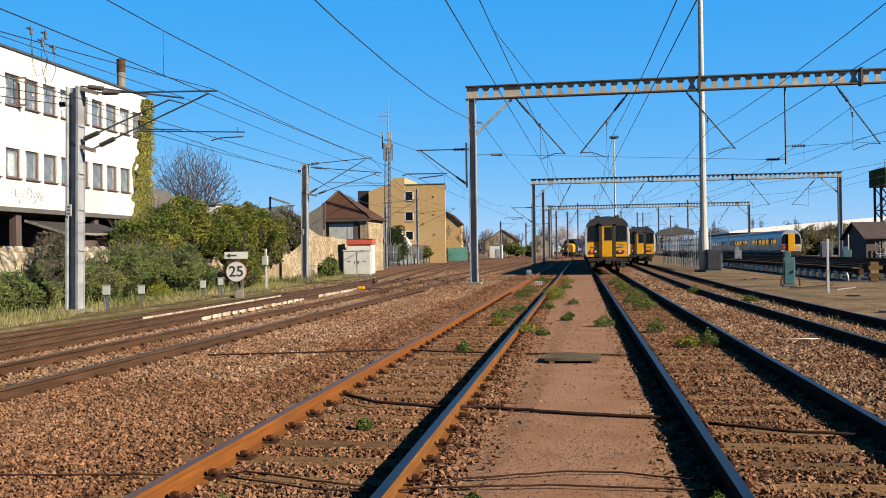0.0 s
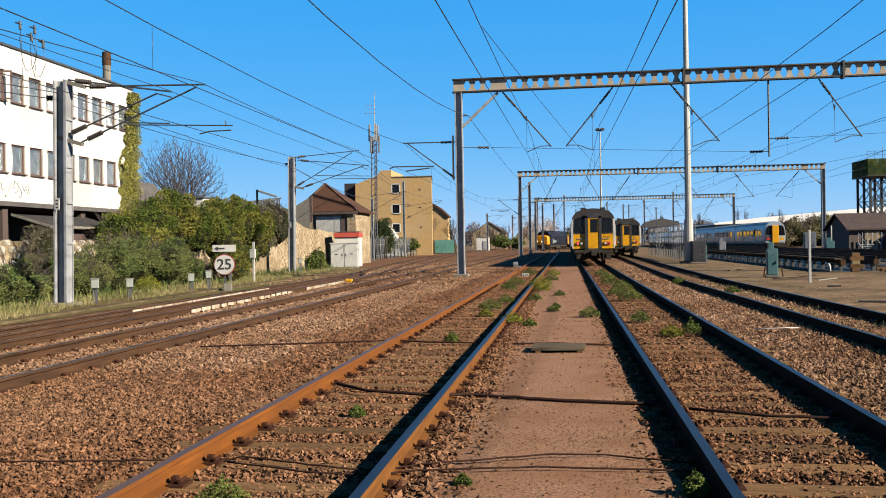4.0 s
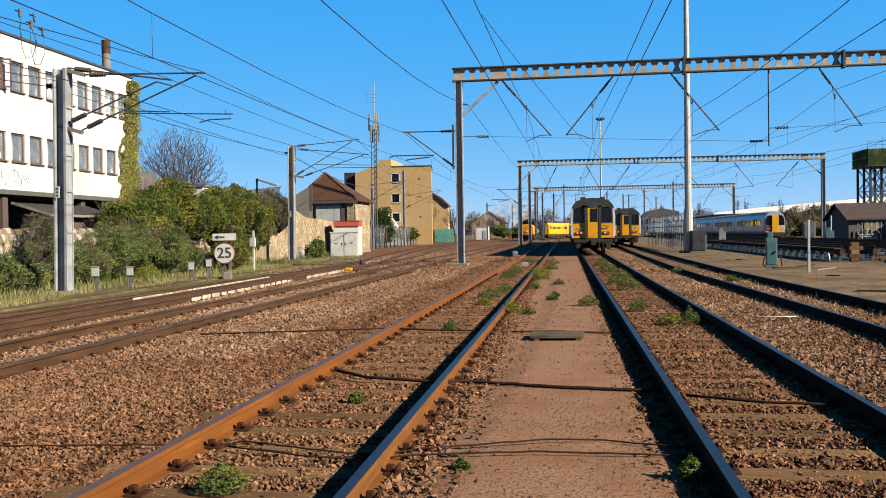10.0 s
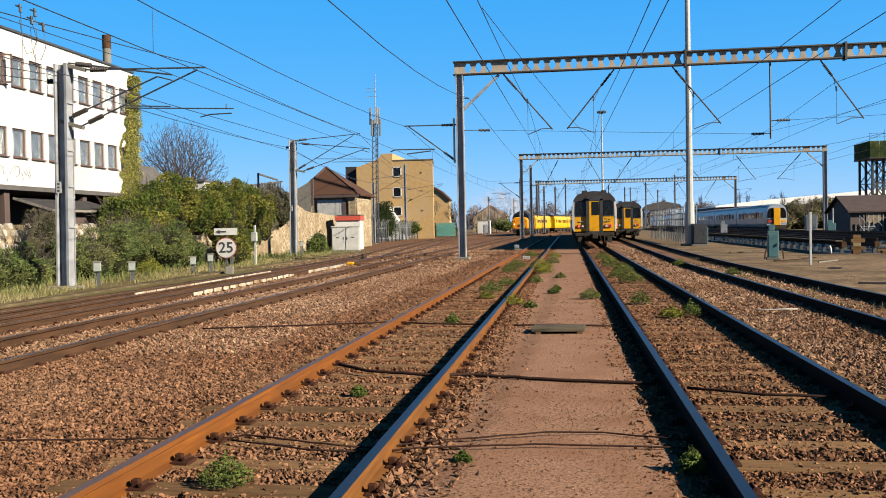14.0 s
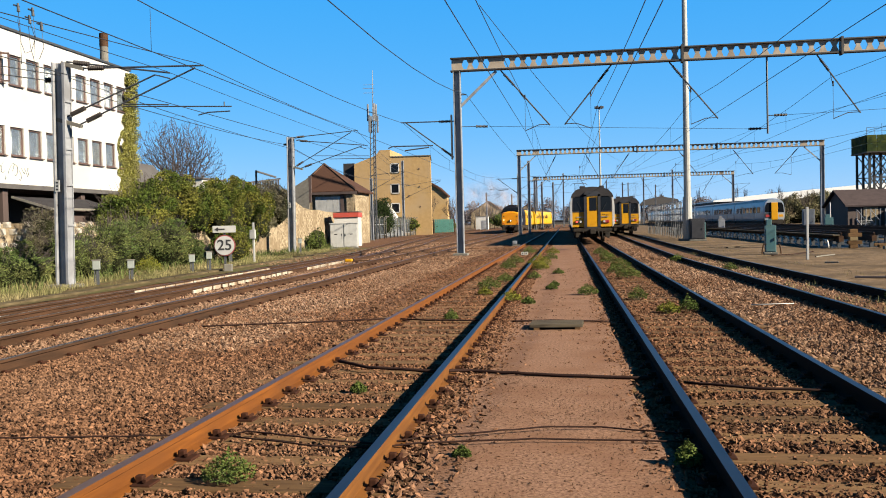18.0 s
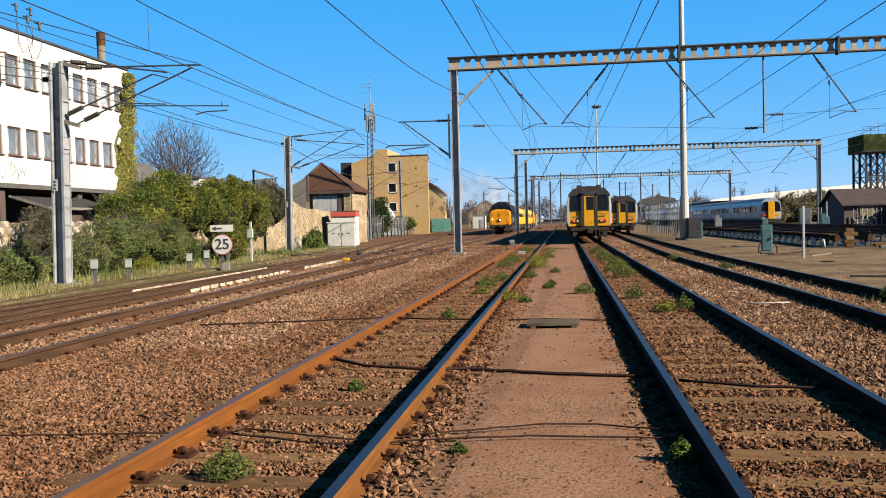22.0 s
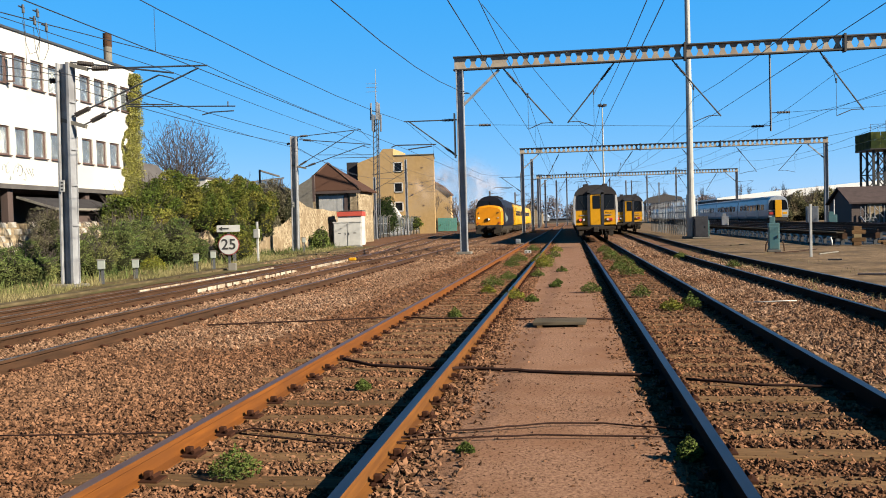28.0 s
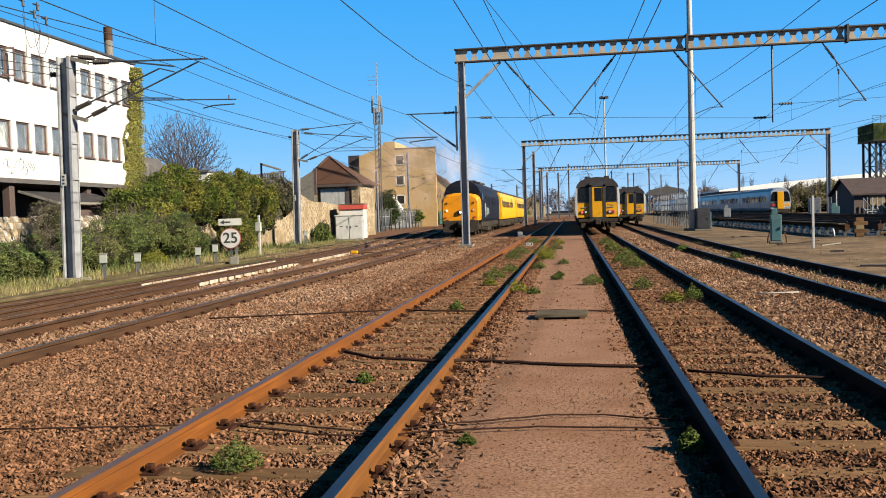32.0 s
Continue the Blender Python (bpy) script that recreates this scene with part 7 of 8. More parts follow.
for k in range(60):
    x, y, h = -190 + k * 9.5 + _rng.uniform(-3, 3), 560 + _rng.uniform(-40, 60), _rng.uniform(8, 17)
    d = _rng.normal(size=(2200, 3)); d /= np.linalg.norm(d, axis=1)[:, None]
    _pts.append(np.array([x, y, h * 0.5]) + d * np.array([7, 6, h * 0.62]) * _rng.uniform(0.35, 1, (2200, 1)))
_pts = np.concatenate(_pts)
_pts = _pts[_pts[:, 2] > 0]
scatter_mesh("crowns", LEAF_V, LEAF_F, places(_pts, 0.75 * _rng.uniform(0.6, 1.4, len(_pts)), _rng), mat("haze_tinted_twigs", (0.20, 0.165, 0.165), (0.14, 0.115, 0.12), 0.2, 0.95, island=0.3), _fw)
_fb = thing("signal_footbridge", None, "dark roofed footbridge over the far sidings", "bridge")
_b = B()
plate(_b, [(28, 6.6), (43, 6.6), (42, 8.6), (36, 9.8), (30, 8.6)], (330, 334))
part("span", _b, M_slate, _fb)
for x in (29, 42):
    _b = B()
    bar(_b, (x, 332, 0), (x, 332, 6.7), 0.6, 0.6)
    part("leg", _b, M_galv_dark, _fb)
_bl = thing("yard_shed", None, "grey yard building at the end of the sidings", "building")
_b = B()
box(_b, -3, 430, 0.9, 26, 12, 1.8)
part("wall", _b, M_slate, _bl)
_b = B()
box(_b, -3, 430, 1.9, 27, 13, 0.3)
part("roof", _b, M_galv_dark, _bl)


# ---- lineside small things ----
sign = thing("speed_sign", pose(-11.6, 31.6, 0, 0, 0, 14), "round white 25 speed sign with red rim and arrow board", "sign")
_b = B()
rod(_b, (0, 0.02, 1.0), (0, 0.05, 1.0), 0.40, n=40)
part("rim", _b, M_signred, sign, "red rim")
_b = B()
rod(_b, (0, 0.0, 1.0), (0, 0.03, 1.0), 0.365, n=40)
part("disc", _b, M_whitemetal, sign)
_b = B()
box(_b, 0.0, 0.02, 1.62, 0.86, 0.03, 0.26, 0.005)
part("arrow_board", _b, M_whitemetal, sign)
_b = B()
plate(_b, [(-0.36, 1.62), (-0.22, 1.70), (-0.22, 1.645), (0.02, 1.645), (0.02, 1.595), (-0.22, 1.595), (-0.22, 1.54)], (-0.012, 0.003))
part("arrow", _b, M_black, sign)
_b = B()
box(_b, 0, 0.09, 0.85, 0.08, 0.06, 1.75)
part("post", _b, M_galv_dark, sign)
_b = B()
box(_b, 0.1, 0.1, 0.14, 0.3, 0.3, 0.30, 0.03)
part("foot_block", _b, M_conc, sign)


def lettering(text, size, depth, parent, loc, material, name="digit_pair"):
    cu = bpy.data.curves.new(name, "FONT")
    cu.offset = 0.008
    cu.body, cu.size, cu.extrude, cu.align_x, cu.align_y = text, size, depth, "CENTER", "CENTER"
    ob = bpy.data.objects.new(name, cu)
    scene.collection.objects.link(ob)
    dg = bpy.context.evaluated_depsgraph_get()
    me = bpy.data.meshes.new_from_object(ob.evaluated_get(dg))
    bpy.data.objects.remove(ob)
    me.materials.clear()
    o = link_mesh(name, me, material, parent)
    o.matrix_basis = loc
    return o


lettering("25", 0.56, 0.004, sign, pose(0, -0.006, 1.0, 90, 0, 0), M_black)


M_boxgrey = mat("grey_green_box_paint", (0.24, 0.27, 0.25), (0.17, 0.19, 0.18), 6, 0.6)


def stake_box(x, y, h, label="white junction box on a short stake"):
    s = thing("junction_box", pose(x, y, 0, 0, 0, 25), label, "junction box", "lineside junction boxes")
    bm = B()
    box(bm, 0, 0, h, 0.22, 0.16, 0.28, 0.02)
    part("box", bm, M_boxgrey, s)
    bm = B()
    box(bm, 0, 0, h + 0.15, 0.26, 0.2, 0.03, 0.006)
    part("lid", bm, M_conc, s)
    bm = B()
    box(bm, 0.03, 0.03, (h - 0.1) / 2, 0.09, 0.07, h - 0.1)
    rod(bm, (-0.06, 0.02, 0), (-0.06, 0.02, h - 0.1), 0.02, n=6)
    part("stake", bm, M_galv_dark, s)


for _x, _y, _h in ((-13.0, 24.9, 0.62), (-13.25, 27.5, 0.52), (-12.75, 31.2, 0.55), (-12.75, 32.8, 0.6), (-13.9, 37.9, 0.75), (-14.6, 50.6, 0.8)):
    stake_box(_x, _y, _h)
_lp = thing("location_post", pose(-13.3, 39.3, 0), "white lineside post with a telephone box", "post")
_b = B()
box(_b, 0, 0, 0.95, 0.09, 0.09, 1.9, 0.01)
part("post", _b, M_whitemetal, _lp)
_b = B()
box(_b, 0, -0.1, 1.35, 0.26, 0.18, 0.42, 0.02)
part("phone_box", _b, M_whitemetal, _lp)
# cable trough lids along the verge edge
_ct = thing("cable_trough", None, "grey concrete cable trough along the verge", "cable trough")
_b = B()
box(_b, 0, 0, 0, 0.36, 0.97, 0.08, 0.012)
LID = bpy.data.meshes.new("lid")
_b.to_mesh(LID); _b.free()
LID.materials.append(M_oldconc)
for k in range(44):
    y = 15 + k
    o = new("lid", LID)
    o.parent = _ct
    o.matrix_basis = pose(float(np.interp(y, [15, 24, 36, 59], [-11.2, -11.75, -12.2, -13.4])) + RNG.uniform(-.02, .02), y, 0.03 + RNG.uniform(0, .015), 0, 0, 2)
# the point motor
_pm = thing("point_machine", pose(-8.05, 36.6, 0), "yellow covered point motor beside the turnout", "point machine")
_b = B()
box(_b, 0, 0, 0.15, 0.30, 0.26, 0.13, 0.04)
part("cover", _b, M_yellow, _pm)
_b = B()
box(_b, 0.30, 0, 0.08, 0.28, 0.24, 0.08, 0.02)
rod(_b, (0.2, 0, 0.12), (1.0, 0.06, 0.12), 0.02, n=6)
part("drive_rod", _b, M_rust_dark, _pm)
# signal lamp units and lineside signs between the tracks
for x, y, lab in ((-2.2, 58.5, "small grey ground signal beside the rusty siding"),):
    g_ = thing("ground_signal", pose(x, y, 0), lab, "signal")
    _b = B()
    box(_b, 0, 0, 0.24, 0.34, 0.24, 0.26, 0.06)
    part("housing", _b, M_staging, g_)
    _b = B()
    box(_b, 0.1, 0.05, 0.05, 0.5, 0.4, 0.10, 0.03)
    part("base", _b, M_conc, g_)
wp = thing("white_plate_sign", pose(-0.75, 41.8, 0, 0, 0, 4), "small white two-panel stencil plate between rails", "sign")
for dx in (-0.2, 0.2):
    _b = B()
    box(_b, dx * 0.42, 0, 0.11, 0.15, 0.04, 0.15, 0.01)
    part("panel", _b, M_whitemetal, wp)
    _b = B()
    box(_b, dx * 0.42, -0.024, 0.11, 0.05, 0.008, 0.08)
    part("panel_bar", _b, M_black, wp)
# board on the path
bd = thing("timber_board", pose(1.1, 13.15, 0.0, 0, 0, 1), "weathered grey timber board lying on the path", "board")
for k in range(3):
    _b = B()
    box(_b, 0.015 * (k - 1), (k - 1) * 0.19, 0.085, 0.78, 0.18, 0.05, 0.01)
    part("plank", _b, M_plank, bd)
for s in (-0.3, 0.3):
    _b = B()
    box(_b, s, 0, 0.045, 0.08, 0.55, 0.04)
    part("batten", _b, M_sleeper, bd)
_ww = thing("white_lath", None, "bleached timber lath lying on the ballast", "timber")
_b = B()
tube(_b, [(4.45, 15.9, 0.07), (4.7, 15.89, 0.075), (4.95, 15.92, 0.08), (5.2, 15.98, 0.075)], 0.010, 5)
part("lath", _b, M_whitemetal, _ww)


for _lab, _m, _pa, _pb, _w in (("pale timber lath lying in the yard sand", M_conc, (10.73, 35.16), (11.9, 36.8), 0.035), ("pale short timber lath in the yard sand", M_conc, (9.87, 30.9), (10.27, 30.73), 0.09),
                              ("dark plank lying in the yard sand", M_brownhut, (8.53, 23.48), (9.9, 23.1), 0.20), ("pale board lying near the cabinet", M_plank, (9.6, 47.4), (10.9, 48.8), 0.12)):
    _t = thing("timber_lath", None, _lab, "timber", "timber in the yard")
    _b = B()
    bar(_b, (*_pa, 0.01), (*_pb, 0.015), _w, 0.045)
    part("lath", _b, _m, _t)


# ---- cables across the track ----
def cable(pts, r, label, seed):
    rng = random.Random(seed)
    line = []
    for (xa, ya, za), (xb, yb, zb) in zip(pts, pts[1:]):
        n = max(2, int(math.hypot(xb - xa, yb - ya) / 0.12))
        for k in range(n):
            s = k / n
            line.append(Vector((xa + (xb - xa) * s, ya + (yb - ya) * s + 0.008 * noise.noise((xa * 3 + s * (xb - xa) * 2.2, seed, 0)), za + (zb - za) * s + 0.006 * noise.noise((s * 9, seed, 4)))))
    line.append(Vector(pts[-1]))
    bm = B()
    tube(bm, line, r, 7)
    return tagged(part("cable", bm, M_cable), label, "cable", "track cables")


cable([(-3.2, 6.15, 0.05), (-1.75, 6.3, 0.05), (-1.5, 6.35, 0.0), (-1.2, 6.42, 0.06), (-0.4, 6.15, 0.06), (-0.12, 6.2, 0.03), (0.2, 6.3, 0.06), (1.1, 6.65, 0.06), (1.5, 6.7, 0.05), (2.1, 6.5, 0.05)], 0.007, "black rubber cable crossing the rusty siding", 3)
cable([(-1.25, 6.25, 0.06), (-0.5, 6.0, 0.06), (-0.1, 6.05, 0.04), (0.2, 6.12, 0.06), (1.0, 6.28, 0.06), (2.1, 6.3, 0.045)], 0.007, "black rubber cable crossing the path", 5)
cable([(-1.3, 9.55, 0.10), (-0.9, 9.25, 0.08), (-0.1, 9.05, 0.07), (0.2, 9.2, 0.055), (1.2, 8.95, 0.045), (2.05, 8.8, 0.045)], 0.018, "thick black hose crossing siding and path", 7)
cable([(-4.6, 13.4, 0.06), (-2.8, 13.9, 0.06), (-1.65, 14.3, 0.06), (-1.0, 14.0, 0.06), (-0.15, 13.9, 0.06)], 0.014, "black cable lying across the ballast", 9)
cable([(2.35, 8.5, 0.06), (3.0, 8.2, 0.06), (3.6, 8.1, 0.06)], 0.014, "black cable under the dark siding", 11)
cable([(0.4, 13.7, 0.065), (1.0, 13.75, 0.07), (1.9, 13.8, 0.04)], 0.014, "black cable beside the board", 13)
cable([(9.4, 36.5, 0.03), (10.5, 37.5, 0.03), (11.8, 39.5, 0.03)], 0.02, "dark cable lying in the yard sand", 15)


# ---- weeds ----
def weed(x, y, size, seed, tall=1.0, material=None, label="leafy green weed growing in the ballast"):
    rng = np.random.default_rng(seed)
    w = thing("weed", pose(x, y, 0.02), label, "weed", "weeds between the tracks")
    near = y < 12
    n = int((1100 if near else 520) * max(1.0, min(3.0, size * 6)))
    a = rng.uniform(0, 6.283, n)
    rr = size * rng.random(n) ** 0.6
    z = (1.25 if near else 1.35) * tall * size * (0.25 + 0.75 * rng.random(n)) * (1.15 - 0.7 * rr / size)
    p = np.stack([rr * np.cos(a) * 1.15, rr * np.sin(a), z], 1)
    scatter_mesh("leaves", [(0, -0.5, 0), (0.17, -0.1, 0.06), (0, 0.6, -0.06), (-0.17, -0.1, 0.06)], LEAF_F, places(p, rng.uniform(0.016, 0.036, n) if near else rng.uniform(0.022, 0.05, n) * (1 + size), rng, 3.4), material or M_weed, w)
    bm = B()
    for k in range(14):
        i = int(rng.integers(0, n))
        rod(bm, (0, 0, -0.02), p[i], 0.005, 0.003, 4, caps=False)
    st = part("stem_growth", bm, M_weedstem, w)
    st["kind"] = "stuff"


WEEDS = [(-0.88, 5.25, 0.15, 0.95, 0), (-0.74, 8.15, 0.07, 1.1, 0), (-0.65, 14.3, 0.20, 1.0, 0), (2.64, 17.6, 0.34, 0.95, 0), (3.3, 15.3, 0.30, 1.1, 0),
         (2.02, 5.75, 0.075, 1.6, 0), (0.53, 5.9, 0.055, 1.0, 0), (1.69, 18.9, 0.40, 0.55, 0), (2.95, 15.1, 0.35, 0.5, 1), (0.12, 17.6, 0.40, 0.7, 1), (0.5, 17.0, 0.25, 0.6, 0),
         (-0.6, 21.0, 0.5, 0.6, 0), (-0.55, 19.2, 0.3, 0.7, 1), (-0.4, 23.5, 0.4, 0.6, 0), (0.35, 24.5, 0.35, 0.5, 0), (0.3, 31.0, 0.75, 0.55, 1), (-0.7, 33.5, 0.6, 0.5, 0), (0.4, 29.0, 0.5, 0.5, 1),
         (-0.75, 30.0, 0.5, 0.45, 0), (0.6, 36.5, 0.5, 0.4, 0), (0.6, 42, 0.6, 0.4, 1), (-0.6, 44, 0.6, 0.4, 0), (2.9, 24.0, 0.6, 0.55, 0), (2.7, 26.5, 0.5, 0.5, 0), (3.0, 29.0, 0.6, 0.5, 0),
         (2.8, 33.0, 0.6, 0.45, 0), (2.9, 37.0, 0.55, 0.4, 0), (2.8, 41.0, 0.6, 0.4, 0), (0.9, 20.5, 0.25, 0.4, 0), (0.95, 21.6, 0.22, 0.4, 0), (1.0, 26.5, 0.3, 0.35, 0),
         (5.3, 33, 0.5, 0.5, 0), (6.1, 27.0, 0.4, 0.5, 0),
         (7.15, 16.8, 0.3, 1.2, 0), (7.3, 15.6, 0.3, 0.9, 0), (-14.5, 31.2, 0.45, 0.9, 1)]
for _i, (_x, _y, _s, _t, _m) in enumerate(WEEDS):
    weed(_x, _y, _s * (0.5 if _y > 12 and _x > -8 else 1.0), 100 + _i, max(_t * 1.3, 0.9) if _y > 12 else _t * 1.1, M_weedy if _m else None, "yellow-green flowering weed growing in the ballast" if _m else "leafy green weed growing in the ballast")

# ---- grass on the verge ----
def grass(name, n, x0, x1, y0, y1, h, seed, label, material=None, keep=None):
    rng = np.random.default_rng(seed)
    p = np.stack([rng.uniform(x0, x1, n), rng.uniform(y0, y1, n), np.full(n, 0.02)], 1)
    if keep is not None:
        p = p[keep(p)]
    m = places(p, h * rng.uniform(0.5, 1.4, len(p)), rng, 0.9)
    ob = scatter_mesh(name, [(-0.035, 0, 0), (0.035, 0, 0), (0.02, 0.08, 0.6), (0.0, 0.22, 1.0), (-0.02, 0.08, 0.6)], [(0, 1, 2, 4), (4, 2, 3)], m, material or M_grass)
    return tagged(ob, label, "grass", kind="stuff")


grass("verge_grass", 46000, -16.2, -11.6, 15, 60, 0.15, 51, "dry yellow-green grass along the verge", None, lambda p: (np.sin(p[:, 0] * 4.1 + p[:, 1]) + np.sin(p[:, 1] * 1.9) + np.sin(p[:, 1] * 0.7 + 2 * p[:, 0]) > -0.6) & (p[:, 0] < np.interp(p[:, 1], [15, 24, 36, 60], [-11.4, -12.1, -12.5, -13.6])))
grass("verge_weeds", 6000, -17.5, -12.4, 15, 70, 0.34, 52, "rough green weeds at the foot of the bushes", M_leaf2, lambda p: p[:, 0] < np.interp(p[:, 1], [15, 30, 70], [-13.4, -13.8, -15.3]))
grass("track_grass", 1500, 5.9, 6.9, 12, 40, 0.10, 53, "thin dry grass in the outer siding", None, lambda p: np.sin(p[:, 1] * 1.3) + np.sin(p[:, 1] * 0.47 + p[:, 0] * 3) > -0.2)
grass("yard_grass", 2200, 7.2, 9.2, 16, 60, 0.07, 54, "sparse dry grass at the yard edge", None, lambda p: np.sin(p[:, 0] * 3) + np.sin(p[:, 1] * 1.1) > 0.6)


# ---- loose ballast stones ----
def stone_shape(seed, coarse=False):
    """A broken, sharp-edged stone as the hull of a few random corners."""
    rng = random.Random(seed)
    bm = B()
    for k in range(6 if coarse else 8):
        d = Vector((rng.gauss(0, 1), rng.gauss(0, 1), rng.gauss(0, 1))).normalized() * rng.uniform(0.42, 0.62)
        if coarse:
            d = Vector(((0.6, 0, 0), (-0.6, 0, 0), (0, 0.5, 0), (0, -0.5, 0), (0, 0, 0.4), (0, 0, -0.4))[k]) + d * 0.3
        bm.verts.new((d.x * 1.35 + 0.25 * d.y, d.y * 0.85, d.z * 0.55))
    bmesh.ops.convex_hull(bm, input=bm.verts)
    bmesh.ops.delete(bm, geom=[v for v in bm.verts if not v.link_faces], context="VERTS")
    bm.verts.index_update()
    vs = [tuple(v.co) for v in bm.verts]
    fs = [tuple(v.index for v in f.verts) for f in bm.faces]
    bm.free()
    return vs, fs


def stones(name, bands, material, seed, label, reject=None, coarse=False, base=0.006):
    rng = np.random.default_rng(seed)
    P, S = [], []
    for x0, x1, y0, y1, dens, size in bands:
        n = int((x1 - x0) * (y1 - y0) * dens)
        p = np.stack([rng.uniform(x0, x1, n), rng.uniform(y0, y1, n), np.zeros(n)], 1)
        s = size * rng.uniform(0.55, 1.45, n)
        p[:, 2] = base + s * rng.uniform(-0.08, 0.22, n)
        P.append(p); S.append(s)
    p, s = np.concatenate(P), np.concatenate(S)
    ok = np.ones(len(p), bool)
    for xr in (-1.505, 0.0, 2.19, 3.695):
        ok &= abs(p[:, 0] - xr) > 0.085
    if reject is not None:
        ok &= ~reject(p, rng)
    p, s = p[ok], s[ok]
    v, f = stone_shape(seed, coarse)
    ob = scatter_mesh(name, v, f, places(p, s, rng, 2.0), material)
    return tagged(ob, label, "ballast stones", kind="stuff")


def over_sleepers(p, rng):
    """Leaves the sleepers' tops and the path mostly clear."""
    on = ((p[:, 0] > -2.0) & (p[:, 0] < 0.45)) | ((p[:, 0] > 1.75) & (p[:, 0] < 4.2))
    ph = np.where(p[:, 0] < 1.0, 1.6, 1.8)
    near = abs(((p[:, 1] - ph + 0.3) % 0.6) - 0.3) < 0.115
    pale = (p[:, 1] > 10.5 + np.sin(p[:, 0] * 2)) & (p[:, 0] < -2.3 - 0.4 * np.sin(p[:, 1] * 0.6)) & (rng.random(len(p)) < 0.72)
    pale |= (p[:, 0] > 3.9) & (rng.random(len(p)) < 0.65)
    return pale | (on & near & (rng.random(len(p)) < np.where(p[:, 0] > 1.0, 0.45, 0.66))) | ((p[:, 0] > 0.33 + 0.1 * np.sin(p[:, 1] * 2.1)) & (p[:, 0] < 1.86 + 0.1 * np.sin(p[:, 1] * 1.7)) & (rng.random(len(p)) < 0.995))


NEAR = [(-3.4, 4.6, 2.6, 6.0, 2500, 0.036), (-5.2, 5.4, 6.0, 11.0, 1600, 0.040), (-5.2, 5.6, 11.0, 18.0, 900, 0.046)]
for _k in range(5):
    stones("ballast_stones", [(a, b_, c_, d_, e_ / 5, f_) for a, b_, c_, d_, e_, f_ in NEAR], M_stone, 61 + _k, "loose brown ballast stones between the sidings", over_sleepers)
stones("ballast_stones", [(-3.4, 4.6, -3.0, 2.6, 700, 0.046), (-5.2, -3.4, -3.0, 6.0, 500, 0.046)], M_stone, 67, "loose brown ballast stones beside the near sidings", over_sleepers, True)
stones("ballast_stones", [(-5.2, 5.4, 18, 32, 320, 0.058), (-5.0, 5.2, 32, 60, 90, 0.072)], M_stone, 64, "loose brown ballast stones further along the sidings", over_sleepers, True)
stones("pale_ballast_stones", [(-5.15, -3.0, 11, 34, 420, 0.048), (-8.2, -5.4, 9, 34, 420, 0.048), (-9.2, -6.8, 12, 40, 160, 0.055), (-5.1, -3.0, 34, 60, 90, 0.07), (3.85, 5.65, 7, 34, 420, 0.050), (5.4, 7.5, 10, 36, 90, 0.05), (-12.5, -4.9, 36, 75, 26, 0.085), (3.85, 5.5, 34, 70, 60, 0.075)], M_stone_pale, 66, "loose pale ballast stones beside the main line", None, True)
stones("path_grit", [(0.3, 1.95, 2.6, 9, 900, 0.009), (0.3, 1.95, 2.6, 14, 30, 0.015), (0.3, 1.95, 12, 30, 15, 0.03)], M_grit, 71, "fine grit and pebbles strewn on the path", None, True, 0.028)
stones("path_edge_stones", [(0.09, 0.42, 2.6, 24, 520, 0.042), (0.38, 0.58, 2.6, 20, 170, 0.036), (0.5, 0.8, 2.6, 16, 45, 0.03), (1.80, 2.1, 2.6, 24, 170, 0.032), (1.68, 1.85, 2.6, 20, 110, 0.03), (0.8, 1.7, 3, 20, 7, 0.025)], M_stone, 72, "ballast stones spilled onto the path edges", None, False, 0.026)


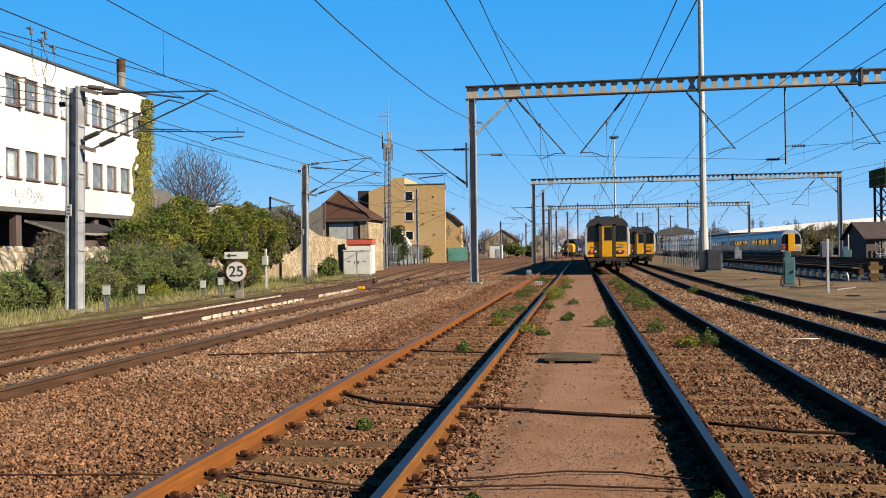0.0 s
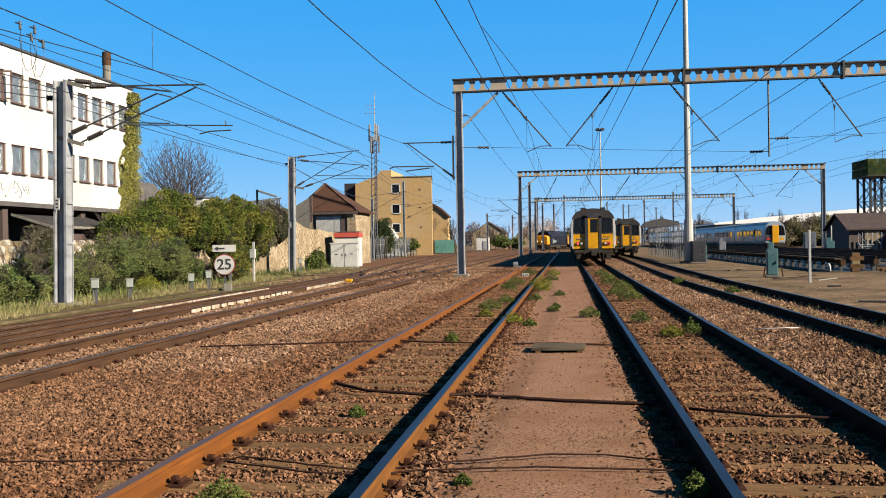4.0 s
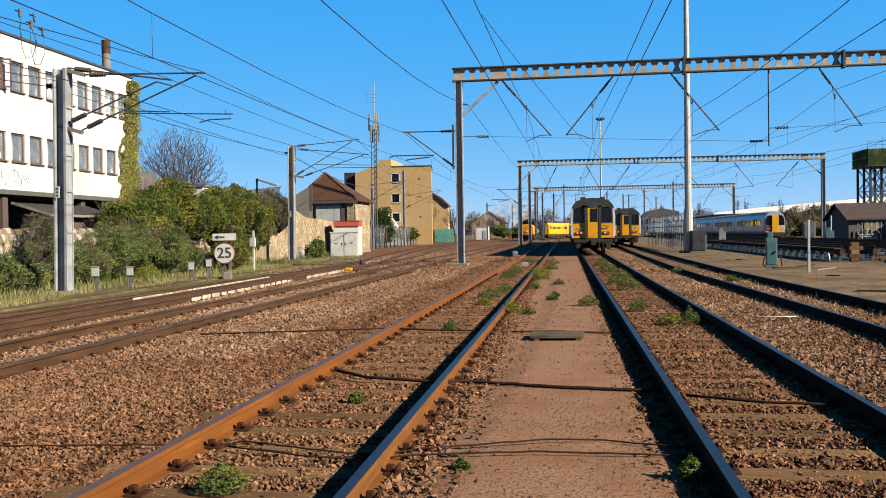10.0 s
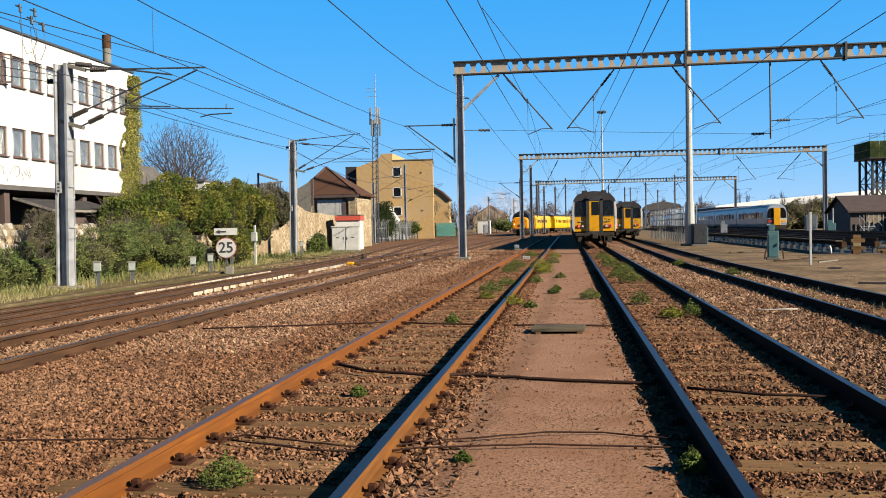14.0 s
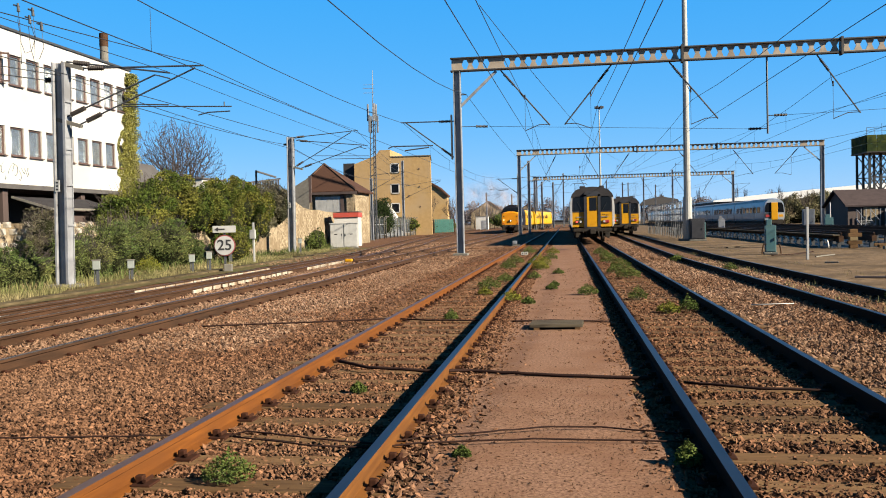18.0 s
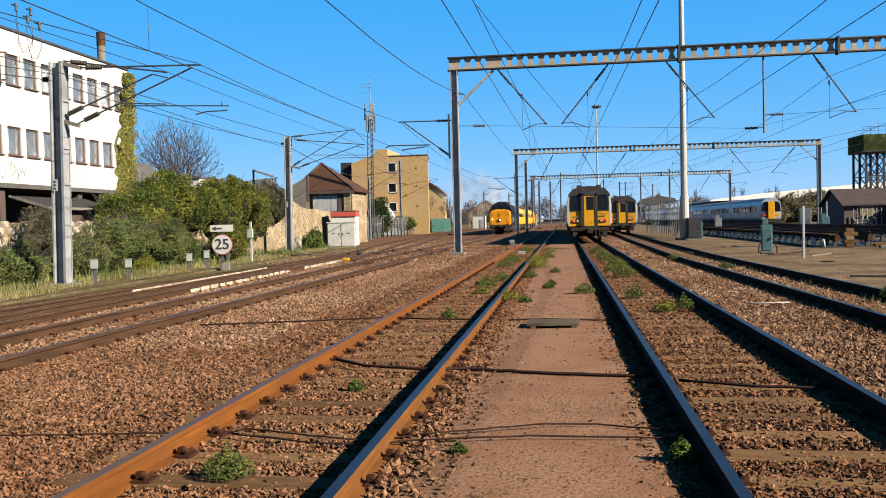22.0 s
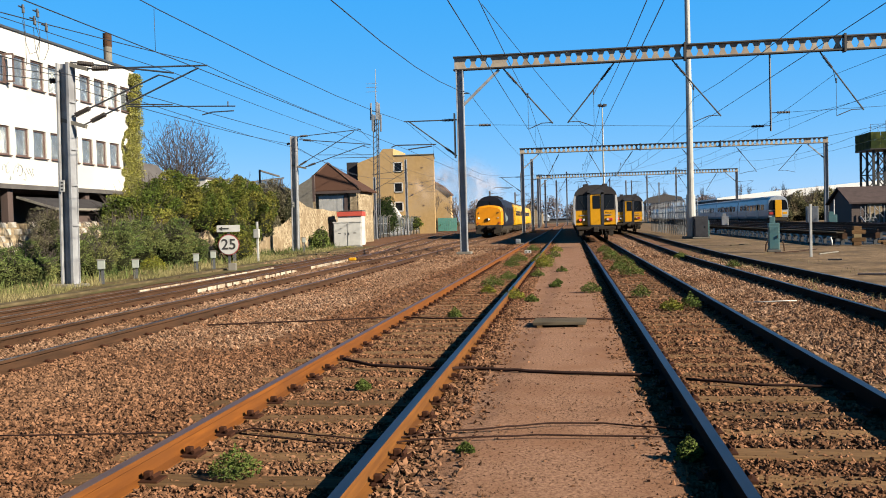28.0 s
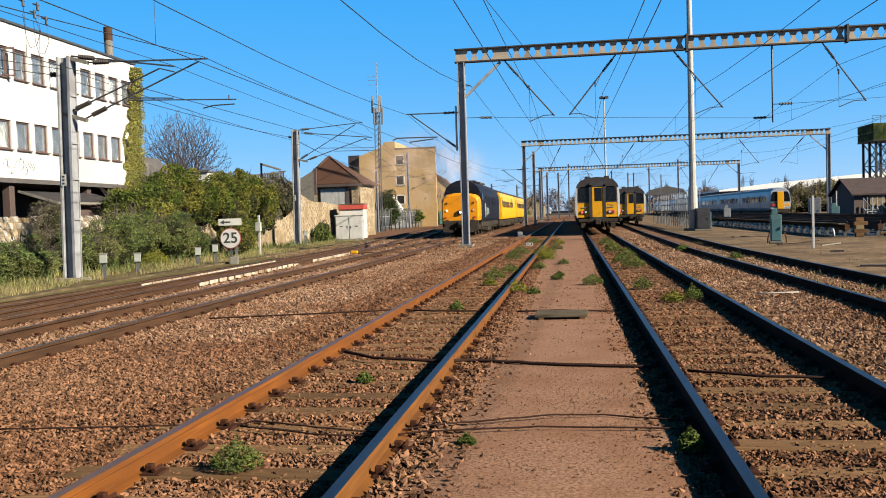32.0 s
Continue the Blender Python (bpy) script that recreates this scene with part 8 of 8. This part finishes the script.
# ---- exhaust ----
def smoke_mat(name, alpha, tint):
    """Thin drifting smoke: clear at the rim of each wisp, faint in its middle."""
    m = bpy.data.materials.new(name)
    m.use_nodes = True
    nt = m.node_tree
    n, l = nt.nodes, nt.links
    tr, df, mx = n.new("ShaderNodeBsdfTransparent"), n.new("ShaderNodeBsdfDiffuse"), n.new("ShaderNodeMixShader")
    df.inputs[0].default_value = (*tint, 1)
    tc, nz = n.new("ShaderNodeTexCoord"), n.new("ShaderNodeTexNoise")
    nz.inputs["Scale"].default_value, nz.inputs["Detail"].default_value = 0.8, 5
    l.new(tc.outputs["Object"], nz.inputs["Vector"])
    gr = n.new("ShaderNodeTexGradient")
    gr.gradient_type = "QUADRATIC_SPHERE"
    mp = n.new("ShaderNodeMapping")
    mp.inputs["Scale"].default_value = (0.305, 0.305, 0.305)
    l.new(tc.outputs["Object"], mp.inputs[0])
    l.new(mp.outputs[0], gr.inputs[0])
    mr = n.new("ShaderNodeMapRange")
    mr.inputs[1].default_value, mr.inputs[2].default_value, mr.inputs[4].default_value = 0.32, 0.7, alpha
    l.new(nz.outputs["Fac"], mr.inputs[0])
    mu = n.new("ShaderNodeMath")
    mu.operation = "MULTIPLY"
    l.new(mr.outputs[0], mu.inputs[0])
    l.new(gr.outputs["Fac"], mu.inputs[1])
    l.new(mu.outputs[0], mx.inputs[0])
    l.new(tr.outputs[0], mx.inputs[1])
    l.new(df.outputs[0], mx.inputs[2])
    l.new(mx.outputs[0], n["Material Output"].inputs[0])
    return m


M_smoke = smoke_mat("thin_exhaust_smoke", 0.42, (0.40, 0.32, 0.28))
PUFFS = []
_rng = random.Random(5)
for k in range(9):
    _b = B()
    rings = []
    for j in range(7):
        r_ = 3.3 * j / 6
        rings.append([_b.verts.new((r_ * math.cos(a * 0.393), 0.5 * noise.noise((r_ * math.cos(a * 0.393), r_ * math.sin(a * 0.393), k)), r_ * math.sin(a * 0.393))) for a in range(16)] if j else [_b.verts.new((0, 0.1, 0))])
    for a in range(16):
        _b.faces.new((rings[0][0], rings[1][a], rings[1][(a + 1) % 16]))
    for p_, q_ in zip(rings[1:], rings[2:]):
        for a in range(16):
            _b.faces.new((p_[a], q_[a], q_[(a + 1) % 16], p_[(a + 1) % 16]))
    for f in _b.faces:
        f.smooth = True
    o = part("smoke_wisp", _b, M_smoke)
    tagged(o, "thin pale grey wisp of diesel exhaust smoke", "smoke", "exhaust smoke")
    PUFFS.append((k, o, _rng.uniform(-1, 1), _rng.uniform(-1, 1)))


motions()
